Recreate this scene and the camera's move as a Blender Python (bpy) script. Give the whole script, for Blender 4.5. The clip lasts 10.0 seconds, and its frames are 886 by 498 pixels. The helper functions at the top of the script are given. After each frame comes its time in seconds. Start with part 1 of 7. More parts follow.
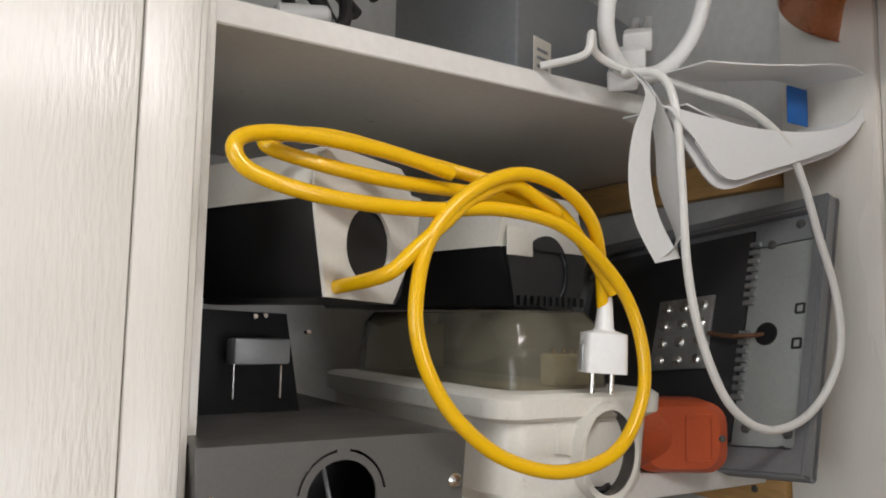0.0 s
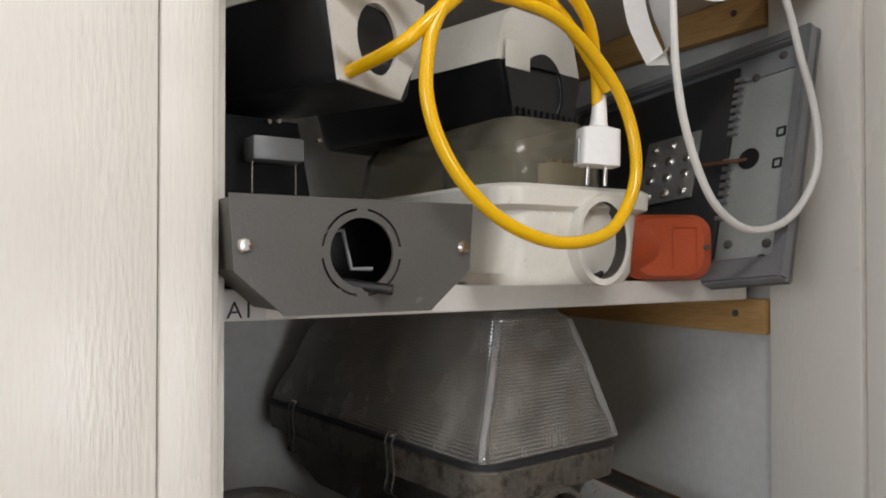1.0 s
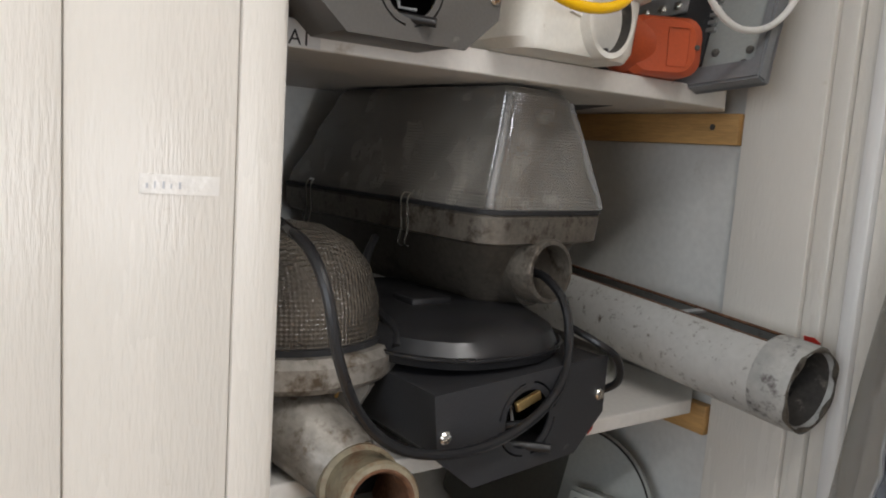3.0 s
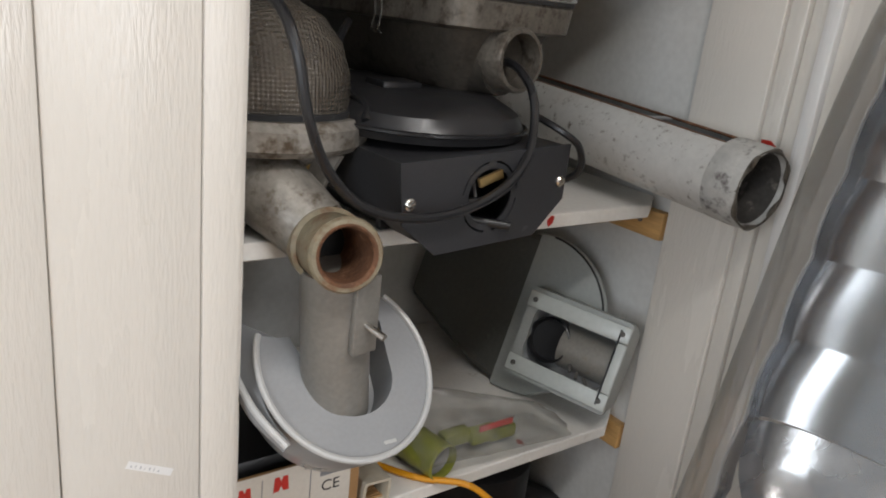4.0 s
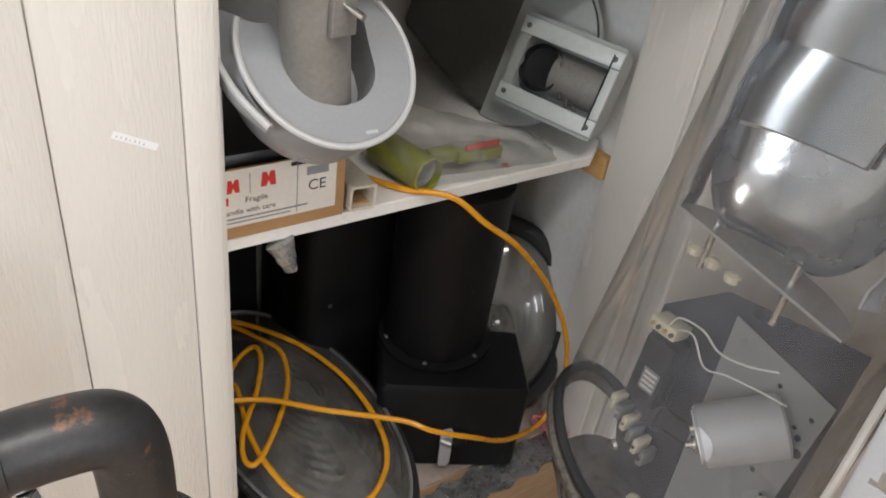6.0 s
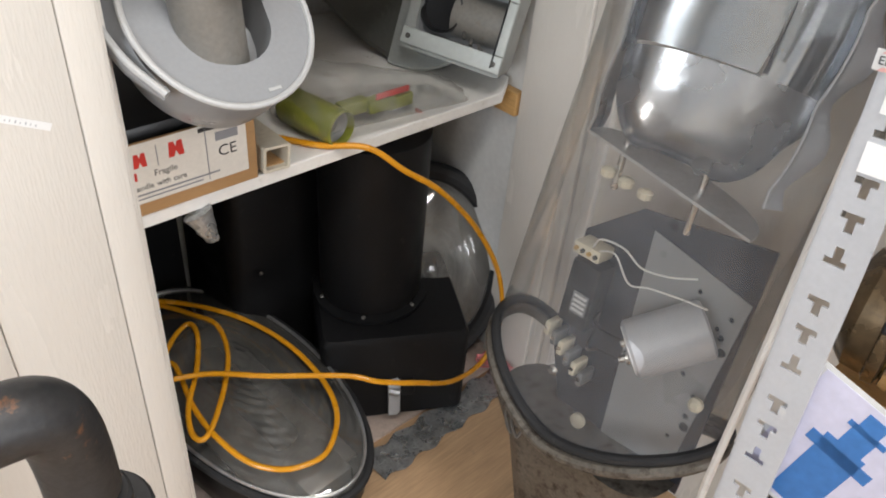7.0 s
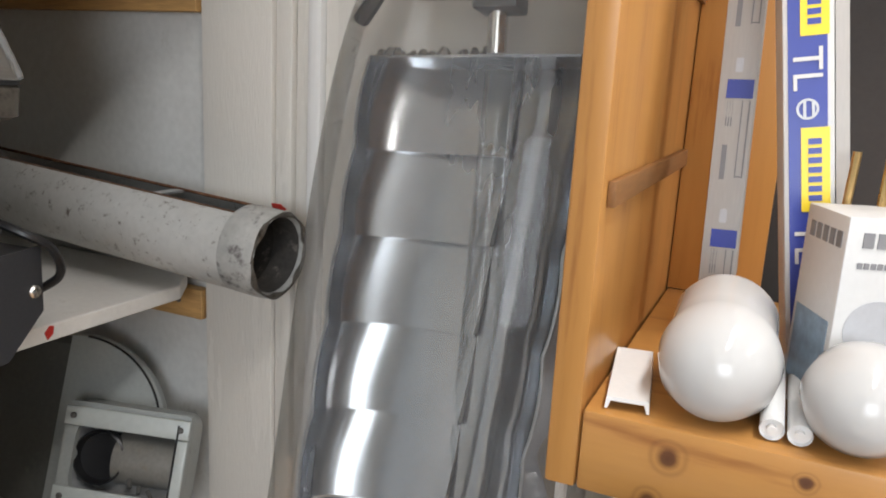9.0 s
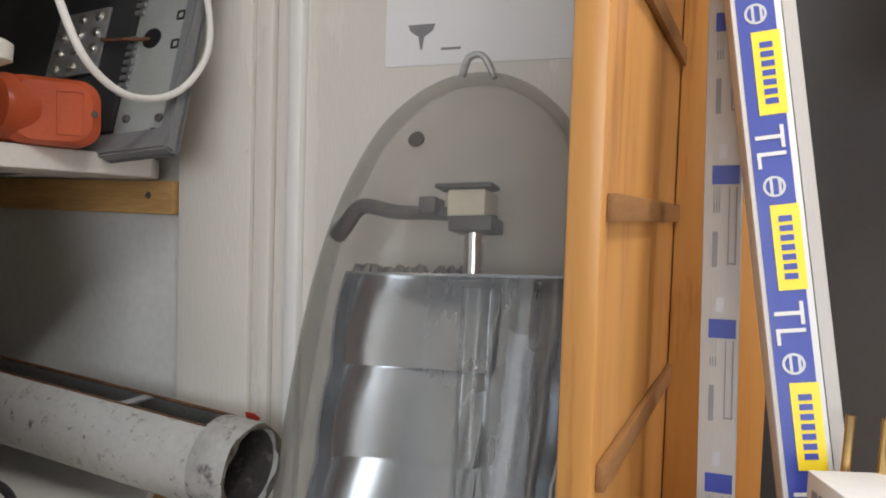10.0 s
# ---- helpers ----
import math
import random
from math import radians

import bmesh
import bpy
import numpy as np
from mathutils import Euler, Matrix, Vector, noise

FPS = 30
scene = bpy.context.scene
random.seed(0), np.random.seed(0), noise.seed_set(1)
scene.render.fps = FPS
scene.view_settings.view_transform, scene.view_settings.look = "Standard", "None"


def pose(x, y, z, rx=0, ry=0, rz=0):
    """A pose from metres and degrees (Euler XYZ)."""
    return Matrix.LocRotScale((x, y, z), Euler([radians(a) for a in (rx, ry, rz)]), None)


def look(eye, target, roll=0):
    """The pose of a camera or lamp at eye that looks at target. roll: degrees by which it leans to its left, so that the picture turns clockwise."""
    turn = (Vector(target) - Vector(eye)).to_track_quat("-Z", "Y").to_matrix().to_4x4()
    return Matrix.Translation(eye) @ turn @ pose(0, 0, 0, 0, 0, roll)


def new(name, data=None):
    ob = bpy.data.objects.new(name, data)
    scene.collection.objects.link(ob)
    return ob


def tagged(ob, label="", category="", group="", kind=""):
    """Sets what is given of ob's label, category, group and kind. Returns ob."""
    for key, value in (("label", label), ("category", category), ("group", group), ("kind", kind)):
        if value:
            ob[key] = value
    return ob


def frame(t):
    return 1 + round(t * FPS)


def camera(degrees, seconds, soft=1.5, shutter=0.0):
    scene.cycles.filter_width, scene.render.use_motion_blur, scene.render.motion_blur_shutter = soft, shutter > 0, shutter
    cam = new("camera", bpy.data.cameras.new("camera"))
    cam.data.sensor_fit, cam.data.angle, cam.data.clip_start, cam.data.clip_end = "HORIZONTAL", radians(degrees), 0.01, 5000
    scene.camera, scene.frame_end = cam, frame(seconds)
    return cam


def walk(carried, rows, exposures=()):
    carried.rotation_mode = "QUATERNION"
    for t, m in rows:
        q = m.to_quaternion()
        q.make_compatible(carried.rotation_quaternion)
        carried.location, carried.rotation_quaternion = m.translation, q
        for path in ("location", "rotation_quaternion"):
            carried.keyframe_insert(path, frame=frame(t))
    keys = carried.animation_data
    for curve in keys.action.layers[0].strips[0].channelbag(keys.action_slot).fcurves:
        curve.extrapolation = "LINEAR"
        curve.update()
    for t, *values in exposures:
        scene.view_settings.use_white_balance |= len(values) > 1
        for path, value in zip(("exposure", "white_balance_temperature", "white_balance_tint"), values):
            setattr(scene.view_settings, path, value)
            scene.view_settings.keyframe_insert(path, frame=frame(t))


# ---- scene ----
cam = camera(60.9, 10.0, soft=1.9)
PATH = [
    (0, (0.031, 0.082, 1.492), (1.054, 1.789, 1.694), 1.0),
    (0.5, (0.015, 0.066, 1.425), (1.063, 1.76, 1.604), 0.3),
    (1, (-0.005, 0.058, 1.355), (1.057, 1.752, 1.385), -0.0),
    (1.5, (-0.029, 0.056, 1.335), (1.057, 1.735, 1.286), 1.0),
    (2, (-0.051, 0.055, 1.307), (1.063, 1.716, 1.26), 1.4),
    (3.5, (-0.132, -0.055, 1.164), (1.0, 1.533, 0.722), 5.7),
    (4, (-0.127, -0.073, 1.129), (1.022, 1.441, 0.507), 6.5),
    (4.5, (-0.114, -0.094, 1.096), (1.033, 1.359, 0.34), 7.4),
    (5, (-0.115, -0.113, 1.063), (1.005, 1.258, 0.133), 9.0),
    (5.5, (-0.126, -0.126, 1.039), (0.914, 1.209, -0.027), 8.4),
    (7, (-0.12, -0.16, 1.022), (1.029, 0.963, -0.17), 5.6),
    (7.5, (-0.093, -0.139, 1.025), (1.243, 0.791, -0.137), 5.1),
    (8, (-0.058, -0.117, 1.052), (1.509, 0.681, 0.098), 5.4),
    (8.5, (-0.011, -0.12, 1.096), (1.678, 0.684, 0.389), 4.5),
    (9, (0.039, -0.108, 1.169), (1.821, 0.689, 0.734), 3.1),
    (9.5, (0.067, -0.103, 1.213), (1.903, 0.646, 0.953), 2.0),
    (10, (0.072, -0.093, 1.267), (1.908, 0.693, 1.168), 1.8),
]
walk(cam, [(t, look(eye, target, roll)) for t, eye, target, roll in PATH],
     exposures=[(0,-0.52),(2,-0.42),(3.5,-0.30),(4.5,-0.16),(5.5,0.0),(7,0.28),(7.5,0.42),(8.0,0.47),(8.5,0.30),(9.0,-0.02),(9.5,-0.15),(10,-0.14)])

# ---- world and lights ----
world = bpy.data.worlds.new("world")
scene.world = world
world.use_nodes = True
_sky = world.node_tree.nodes.new("ShaderNodeTexSky")
_sky.sky_type = "NISHITA"
_sky.sun_disc = False
_sky.sun_elevation = radians(35)
_sky.sun_rotation = radians(200)
_bg = world.node_tree.nodes["Background"]
_bg.inputs["Strength"].default_value = 0.08
world.node_tree.links.new(_sky.outputs["Color"], _bg.inputs["Color"])


def area_lamp(name, m, sx, sy, watts, colour):
    data = bpy.data.lights.new(name, "AREA")
    data.shape, data.size, data.size_y, data.energy, data.color = "RECTANGLE", sx, sy, watts, colour
    ob = new(name, data)
    ob.matrix_world = m
    return ob


CEIL, ZF = 2.45, -0.30          # ceiling and floor heights
area_lamp("unseen_ceiling_lamp", pose(0.05, -0.5, CEIL - 0.085, 0, 0, 0), 1.15, 0.16, 27.0, (1.0, 0.976, 0.96))
# fill lamp added further back in the room to light the door
area_lamp("unseen_ceiling_lamp", pose(0.25, -2.0, CEIL - 0.085, 0, 0, 0), 1.15, 0.16, 18.0, (1.0, 0.976, 0.96))
area_lamp("window_daylight", pose(-2.55, -0.95, 1.45, 90, 0, -90), 1.5, 1.25, 50.0, (0.86, 0.92, 1.0))
area_lamp("window_daylight", pose(0.45, -3.05, 1.12, 90, 0, 0), 0.75, 0.85, 28.0, (0.90, 0.93, 1.0))

# ---- materials ----


def nodes_of(name):
    m = bpy.data.materials.new(name)
    m.use_nodes = True
    t = m.node_tree
    return m, t, t.nodes, t.links, t.nodes["Principled BSDF"]


def mat(name, colour, rough=0.5, metal=0.0, var=0.12, scale=8.0, fine=90.0, bump=0.08, stretch=(1, 1, 1), dirt=None, dirt_amount=0.0, dirt_scale=14.0, spec=0.5, bump_dist=0.002):
    """Procedural surface: broad and fine tone variation, optional stains, fine relief."""
    m, t, n, l, b = nodes_of(name)
    tc = n.new("ShaderNodeTexCoord")
    mp = n.new("ShaderNodeMapping")
    mp.inputs["Scale"].default_value = stretch
    l.new(tc.outputs["Object"], mp.inputs["Vector"])
    n1, n2 = n.new("ShaderNodeTexNoise"), n.new("ShaderNodeTexNoise")
    n1.inputs["Scale"].default_value, n2.inputs["Scale"].default_value = scale, fine
    n1.inputs["Detail"].default_value, n2.inputs["Detail"].default_value = 5, 4
    for q in (n1, n2):
        l.new(mp.outputs["Vector"], q.inputs["Vector"])
    add = n.new("ShaderNodeMath")
    add.operation = "ADD"
    l.new(n1.outputs["Fac"], add.inputs[0])
    l.new(n2.outputs["Fac"], add.inputs[1])
    mr = n.new("ShaderNodeMapRange")
    mr.inputs["From Min"].default_value, mr.inputs["From Max"].default_value = 0.7, 1.3
    mr.inputs["To Min"].default_value, mr.inputs["To Max"].default_value = 1 - var, 1 + var
    l.new(add.outputs[0], mr.inputs["Value"])
    mul = n.new("ShaderNodeVectorMath")
    mul.operation = "SCALE"
    mul.inputs[0].default_value = colour
    l.new(mr.outputs["Result"], mul.inputs["Scale"])
    out = mul.outputs["Vector"]
    if dirt:
        d = n.new("ShaderNodeTexNoise")
        d.inputs["Scale"].default_value, d.inputs["Detail"].default_value, d.inputs["Roughness"].default_value = dirt_scale, 8, 0.7
        l.new(tc.outputs["Object"], d.inputs["Vector"])
        dr = n.new("ShaderNodeMapRange")
        lo = 0.68 - 0.36 * dirt_amount
        dr.inputs["From Min"].default_value, dr.inputs["From Max"].default_value = lo, lo + 0.14
        l.new(d.outputs["Fac"], dr.inputs["Value"])
        mx = n.new("ShaderNodeMix")
        mx.data_type = "RGBA"
        l.new(dr.outputs["Result"], mx.inputs["Factor"])
        l.new(out, mx.inputs["A"])
        mx.inputs["B"].default_value = (*dirt, 1)
        out = mx.outputs["Result"]
    l.new(out, b.inputs["Base Color"])
    rr = n.new("ShaderNodeMapRange")
    rr.inputs["From Min"].default_value, rr.inputs["From Max"].default_value = 0.3, 0.7
    rr.inputs["To Min"].default_value, rr.inputs["To Max"].default_value = max(0.02, rough - 0.09), min(1, rough + 0.09)
    l.new(n1.outputs["Fac"], rr.inputs["Value"])
    l.new(rr.outputs["Result"], b.inputs["Roughness"])
    b.inputs["Metallic"].default_value = metal
    b.inputs["Specular IOR Level"].default_value = spec
    if bump:
        bp = n.new("ShaderNodeBump")
        bp.inputs["Strength"].default_value, bp.inputs["Distance"].default_value = bump, bump_dist
        l.new(n2.outputs["Fac"], bp.inputs["Height"])
        l.new(bp.outputs["Normal"], b.inputs["Normal"])
    return m


def clear_mat(name, tint, gloss_rough=0.05, haze=0.0, haze_colour=(0.5, 0.5, 0.48), ior=1.45, prism=0.0, prism_scale=260.0, dust=0.0, gloss=1.0, wave=0.0):
    """Thin clear plastic or glass: tinted see-through, Fresnel gloss, optional milky haze, dust and moulded prisms."""
    m, t, n, l, b = nodes_of(name)
    n.remove(b)
    o = n["Material Output"]
    tr = n.new("ShaderNodeBsdfTransparent")
    tr.inputs["Color"].default_value = (*tint, 1)
    df = n.new("ShaderNodeBsdfDiffuse")
    df.inputs["Color"].default_value = (*haze_colour, 1)
    gl = n.new("ShaderNodeBsdfGlossy")
    gl.inputs["Roughness"].default_value = gloss_rough
    fr = n.new("ShaderNodeFresnel")
    fr.inputs["IOR"].default_value = ior
    a, c = n.new("ShaderNodeMixShader"), n.new("ShaderNodeMixShader")
    tc = n.new("ShaderNodeTexCoord")
    no = n.new("ShaderNodeTexNoise")
    no.inputs["Scale"].default_value, no.inputs["Detail"].default_value = 22, 7
    l.new(tc.outputs["Object"], no.inputs["Vector"])
    hz = n.new("ShaderNodeMapRange")
    hz.inputs["From Min"].default_value, hz.inputs["From Max"].default_value = 0.35, 0.75
    hz.inputs["To Min"].default_value, hz.inputs["To Max"].default_value = haze, min(1, haze + dust)
    l.new(no.outputs["Fac"], hz.inputs["Value"])
    l.new(hz.outputs["Result"], a.inputs["Fac"])
    l.new(tr.outputs[0], a.inputs[1])
    l.new(df.outputs[0], a.inputs[2])
    gm = n.new("ShaderNodeMath")
    gm.operation = "MULTIPLY"
    gm.inputs[1].default_value = gloss
    l.new(fr.outputs["Fac"], gm.inputs[0])
    l.new(gm.outputs[0], c.inputs["Fac"])
    l.new(a.outputs[0], c.inputs[1])
    l.new(gl.outputs[0], c.inputs[2])
    if prism:
        sep = n.new("ShaderNodeSeparateXYZ")
        l.new(tc.outputs["Object"], sep.inputs[0])
        total = None
        for k in range(3):
            ml, sn = n.new("ShaderNodeMath"), n.new("ShaderNodeMath")
            ml.operation, sn.operation = "MULTIPLY", "SINE"
            ml.inputs[1].default_value = prism_scale * 6.283
            l.new(sep.outputs[k], ml.inputs[0])
            l.new(ml.outputs[0], sn.inputs[0])
            if total is None:
                total = sn
            else:
                ad = n.new("ShaderNodeMath")
                l.new(total.outputs[0], ad.inputs[0])
                l.new(sn.outputs[0], ad.inputs[1])
                total = ad
        bp = n.new("ShaderNodeBump")
        bp.inputs["Strength"].default_value, bp.inputs["Distance"].default_value = prism, 0.0006
        l.new(total.outputs[0], bp.inputs["Height"])
        for q in (df, gl, fr):
            l.new(bp.outputs["Normal"], q.inputs["Normal"])
    if wave:
        wn = n.new("ShaderNodeTexNoise")
        wn.inputs["Scale"].default_value, wn.inputs["Detail"].default_value = 9, 1
        l.new(tc.outputs["Object"], wn.inputs["Vector"])
        bp = n.new("ShaderNodeBump")
        bp.inputs["Strength"].default_value, bp.inputs["Distance"].default_value = wave, 0.02
        l.new(wn.outputs["Fac"], bp.inputs["Height"])
        for q in (gl, fr):
            l.new(bp.outputs["Normal"], q.inputs["Normal"])
    l.new(c.outputs[0], o.inputs["Surface"])
    return m


def pine_mat(name, along, light=(0.50, 0.245, 0.068), dark=(0.31, 0.125, 0.034), knots=()):
    """Lacquered pine: stretched growth rings along one axis, with knots."""
    m, t, n, l, b = nodes_of(name)
    tc, mp = n.new("ShaderNodeTexCoord"), n.new("ShaderNodeMapping")
    mp.inputs["Scale"].default_value = tuple(0.10 if i == along else 1.0 for i in range(3))
    l.new(tc.outputs["Object"], mp.inputs["Vector"])
    wv = n.new("ShaderNodeTexNoise")
    wv.inputs["Scale"].default_value, wv.inputs["Detail"].default_value, wv.inputs["Distortion"].default_value = 26, 3, 1.2
    fi = n.new("ShaderNodeTexNoise")
    fi.inputs["Scale"].default_value, fi.inputs["Detail"].default_value = 170, 4
    l.new(mp.outputs["Vector"], wv.inputs["Vector"])
    l.new(mp.outputs["Vector"], fi.inputs["Vector"])
    kp = n.new("ShaderNodeMapping")
    kp.inputs["Scale"].default_value = tuple(0.55 if i == along else 1.0 for i in range(3))
    l.new(tc.outputs["Object"], kp.inputs["Vector"])
    kn = n.new("ShaderNodeTexVoronoi")
    kn.inputs["Scale"].default_value = 7.5
    l.new(kp.outputs["Vector"], kn.inputs["Vector"])
    cr = n.new("ShaderNodeValToRGB")
    cr.color_ramp.elements[0].position, cr.color_ramp.elements[1].position = 0.34, 0.62
    cr.color_ramp.elements[0].color, cr.color_ramp.elements[1].color = (*dark, 1), (*light, 1)
    mid = cr.color_ramp.elements.new(0.46)
    mid.color = (*(0.8 * a + 0.2 * c for a, c in zip(light, dark)), 1)
    ad = n.new("ShaderNodeMath")
    ad.operation = "MULTIPLY_ADD"
    ad.inputs[1].default_value, ad.inputs[2].default_value = 0.35, 0.0
    l.new(fi.outputs["Fac"], ad.inputs[0])
    su = n.new("ShaderNodeMath")
    su.operation = "MULTIPLY_ADD"
    su.inputs[1].default_value = 0.7
    l.new(wv.outputs["Fac"], su.inputs[0])
    l.new(ad.outputs[0], su.inputs[2])
    l.new(su.outputs[0], cr.inputs["Fac"])
    kr = n.new("ShaderNodeMapRange")
    kr.inputs["From Min"].default_value, kr.inputs["From Max"].default_value = 0.05, 0.13
    l.new(kn.outputs["Distance"], kr.inputs["Value"])
    mx = n.new("ShaderNodeMix")
    mx.data_type = "RGBA"
    l.new(kr.outputs["Result"], mx.inputs["Factor"])
    mx.inputs["A"].default_value = (0.13, 0.045, 0.015, 1)
    l.new(cr.outputs["Color"], mx.inputs["B"])
    base = mx.outputs["Result"]
    for kx, ky, kz, kr_ in knots:
        dv = n.new("ShaderNodeVectorMath")
        dv.operation = "DISTANCE"
        l.new(tc.outputs["Object"], dv.inputs[0])
        dv.inputs[1].default_value = (kx, ky, kz)
        wob = n.new("ShaderNodeMath")
        wob.operation = "MULTIPLY_ADD"
        wob.inputs[1].default_value = 0.010
        l.new(wv.outputs["Fac"], wob.inputs[0])
        l.new(dv.outputs["Value"], wob.inputs[2])
        ra = n.new("ShaderNodeValToRGB")
        ra.color_ramp.elements[0].color, ra.color_ramp.elements[1].color = (1, 1, 1, 1), (0, 0, 0, 1)
        for p, v in ((0.20, 0.92), (0.32, 0.42), (0.42, 0.06), (0.55, 0.28), (0.68, 0.03)):
            ra.color_ramp.elements.new(p).color = (v, v, v, 1)
        sc = n.new("ShaderNodeMapRange")
        sc.inputs["From Min"].default_value, sc.inputs["From Max"].default_value = 0.005, 0.005 + kr_ * 3
        l.new(wob.outputs[0], sc.inputs["Value"])
        l.new(sc.outputs["Result"], ra.inputs["Fac"])
        m2 = n.new("ShaderNodeMix")
        m2.data_type = "RGBA"
        l.new(ra.outputs["Color"], m2.inputs["Factor"])
        l.new(base, m2.inputs["A"])
        m2.inputs["B"].default_value = (0.10, 0.035, 0.014, 1)
        base = m2.outputs["Result"]
    l.new(base, b.inputs["Base Color"])
    b.inputs["Roughness"].default_value = 0.33
    bp = n.new("ShaderNodeBump")
    bp.inputs["Strength"].default_value, bp.inputs["Distance"].default_value = 0.06, 0.002
    l.new(su.outputs[0], bp.inputs["Height"])
    l.new(bp.outputs["Normal"], b.inputs["Normal"])
    return m


PAINT = mat("cream_gloss_paint", (0.70, 0.668, 0.612), 0.24, var=0.016, scale=5, fine=105, bump=0.42, stretch=(3, 3, 0.45), dirt=(0.50, 0.44, 0.33), dirt_amount=0.05, dirt_scale=9)
SHELF = mat("white_shelf_paint", (0.76, 0.74, 0.70), 0.45, var=0.05, scale=6, fine=120, bump=0.08, dirt=(0.42, 0.37, 0.30), dirt_amount=0.14, dirt_scale=25)
INNER = mat("cupboard_inner_paint", (0.58, 0.58, 0.56), 0.6, var=0.07, scale=4, fine=80, bump=0.1, dirt=(0.40, 0.38, 0.34), dirt_amount=0.1, dirt_scale=7)
WALL = mat("wall_paint", (0.62, 0.61, 0.58), 0.8, var=0.04, scale=3, fine=200, bump=0.15)
# east wall's shadow is put into this near-black paint colour
EASTWALL = mat("shaded_wall_paint", (0.036, 0.031, 0.028), 0.7, var=0.08, scale=3, fine=160, bump=0.12)
GREYWALL = mat("grey_wall_paint", (0.42, 0.45, 0.48), 0.7, var=0.05, scale=3, fine=160, bump=0.12)
CEILING = mat("ceiling_paint", (0.78, 0.77, 0.74), 0.9, var=0.03, scale=2, fine=150, bump=0.1)
FLOOR = mat("wood_floor", (0.46, 0.30, 0.17), 0.45, var=0.20, scale=7, fine=70, bump=0.06, stretch=(0.25, 3, 1), dirt=(0.30, 0.22, 0.15), dirt_amount=0.12, dirt_scale=18)
CLEAT = mat("bare_pine_cleat", (0.46, 0.27, 0.10), 0.55, var=0.22, scale=9, fine=80, bump=0.1, stretch=(6, 0.5, 6))
PINE_Z = pine_mat("pine_upright", 2)
PINE_Y = pine_mat("pine_shelf", 1, knots=((0.0, -0.062, 0.040, 0.007), (0.0, -0.147, 0.046, 0.004), (0.0, -0.052, 0.006, 0.006), (0.0, -0.30, 0.03, 0.008)))
STEELGREY = mat("dark_grey_powder_coat", (0.090, 0.085, 0.078), 0.42, var=0.10, scale=10, fine=300, bump=0.10, dirt=(0.20, 0.19, 0.17), dirt_amount=0.12, dirt_scale=30)
BLACKPL = mat("black_plastic", (0.012, 0.012, 0.013), 0.38, var=0.2, scale=12, fine=400, bump=0.06, dirt=(0.07, 0.068, 0.06), dirt_amount=0.10, dirt_scale=40)
NAVYTRAY = mat("dark_navy_tray", (0.030, 0.034, 0.045), 0.35, 0.3, var=0.2, scale=14, fine=160, bump=0.1, dirt=(0.09, 0.09, 0.09), dirt_amount=0.12, dirt_scale=30)
CHARCOAL = mat("charcoal_powder_coat", (0.028, 0.028, 0.030), 0.42, var=0.12, scale=10, fine=300, bump=0.10, dirt=(0.10, 0.10, 0.095), dirt_amount=0.12, dirt_scale=30)
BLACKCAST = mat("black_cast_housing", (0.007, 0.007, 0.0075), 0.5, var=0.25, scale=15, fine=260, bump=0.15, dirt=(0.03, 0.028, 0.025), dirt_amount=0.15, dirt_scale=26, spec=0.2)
WHITEPL = mat("yellowed_white_plastic", (0.68, 0.66, 0.60), 0.38, var=0.05, scale=9, fine=200, bump=0.04, dirt=(0.40, 0.36, 0.28), dirt_amount=0.13, dirt_scale=30)
PUREWHITE = mat("white_plastic", (0.80, 0.80, 0.79), 0.32, var=0.03, scale=9, fine=200, bump=0.02)
GREYPL = mat("light_grey_plastic", (0.27, 0.275, 0.28), 0.33, var=0.05, scale=8, fine=180, bump=0.04, dirt=(0.25, 0.24, 0.22), dirt_amount=0.08, dirt_scale=26)
GREYRIM = mat("pale_grey_rim", (0.45, 0.45, 0.44), 0.36, var=0.05, scale=8, fine=180, bump=0.04)
OLIVEGREY = mat("grey_lacquered_housing", (0.31, 0.325, 0.31), 0.40, var=0.06, scale=7, fine=150, bump=0.05, dirt=(0.20, 0.20, 0.18), dirt_amount=0.12, dirt_scale=18)
CASTALU = mat("weathered_cast_aluminium", (0.27, 0.25, 0.22), 0.5, 0.4, var=0.25, scale=14, fine=120, bump=0.35, dirt=(0.10, 0.075, 0.05), dirt_amount=0.5, dirt_scale=32)
DIRTYALU = mat("dirty_aluminium_rim", (0.135, 0.12, 0.10), 0.5, 0.45, var=0.25, scale=18, fine=150, bump=0.25, dirt=(0.045, 0.034, 0.025), dirt_amount=0.5, dirt_scale=40)
# darker copy of the rim aluminium; shade under the rim is in its colour
DARKALU = mat("shaded_cast_aluminium", (0.070, 0.061, 0.050), 0.5, 0.35, var=0.25, scale=14, fine=140, bump=0.25, dirt=(0.028, 0.022, 0.017), dirt_amount=0.4, dirt_scale=24)
PIPEGREY = mat("grey_painted_pipe", (0.21, 0.20, 0.18), 0.48, 0.2, var=0.12, scale=12, fine=150, bump=0.15, dirt=(0.19, 0.16, 0.12), dirt_amount=0.25, dirt_scale=30)
RUST = mat("rusty_steel", (0.13, 0.06, 0.03), 0.75, 0.2, var=0.35, scale=30, fine=180, bump=0.5, dirt=(0.26, 0.14, 0.08), dirt_amount=0.35, dirt_scale=60)
OCHREPIPE = mat("ochre_stained_pipe", (0.21, 0.18, 0.12), 0.55, 0.1, var=0.25, scale=20, fine=140, bump=0.2, dirt=(0.16, 0.09, 0.045), dirt_amount=0.5, dirt_scale=34)
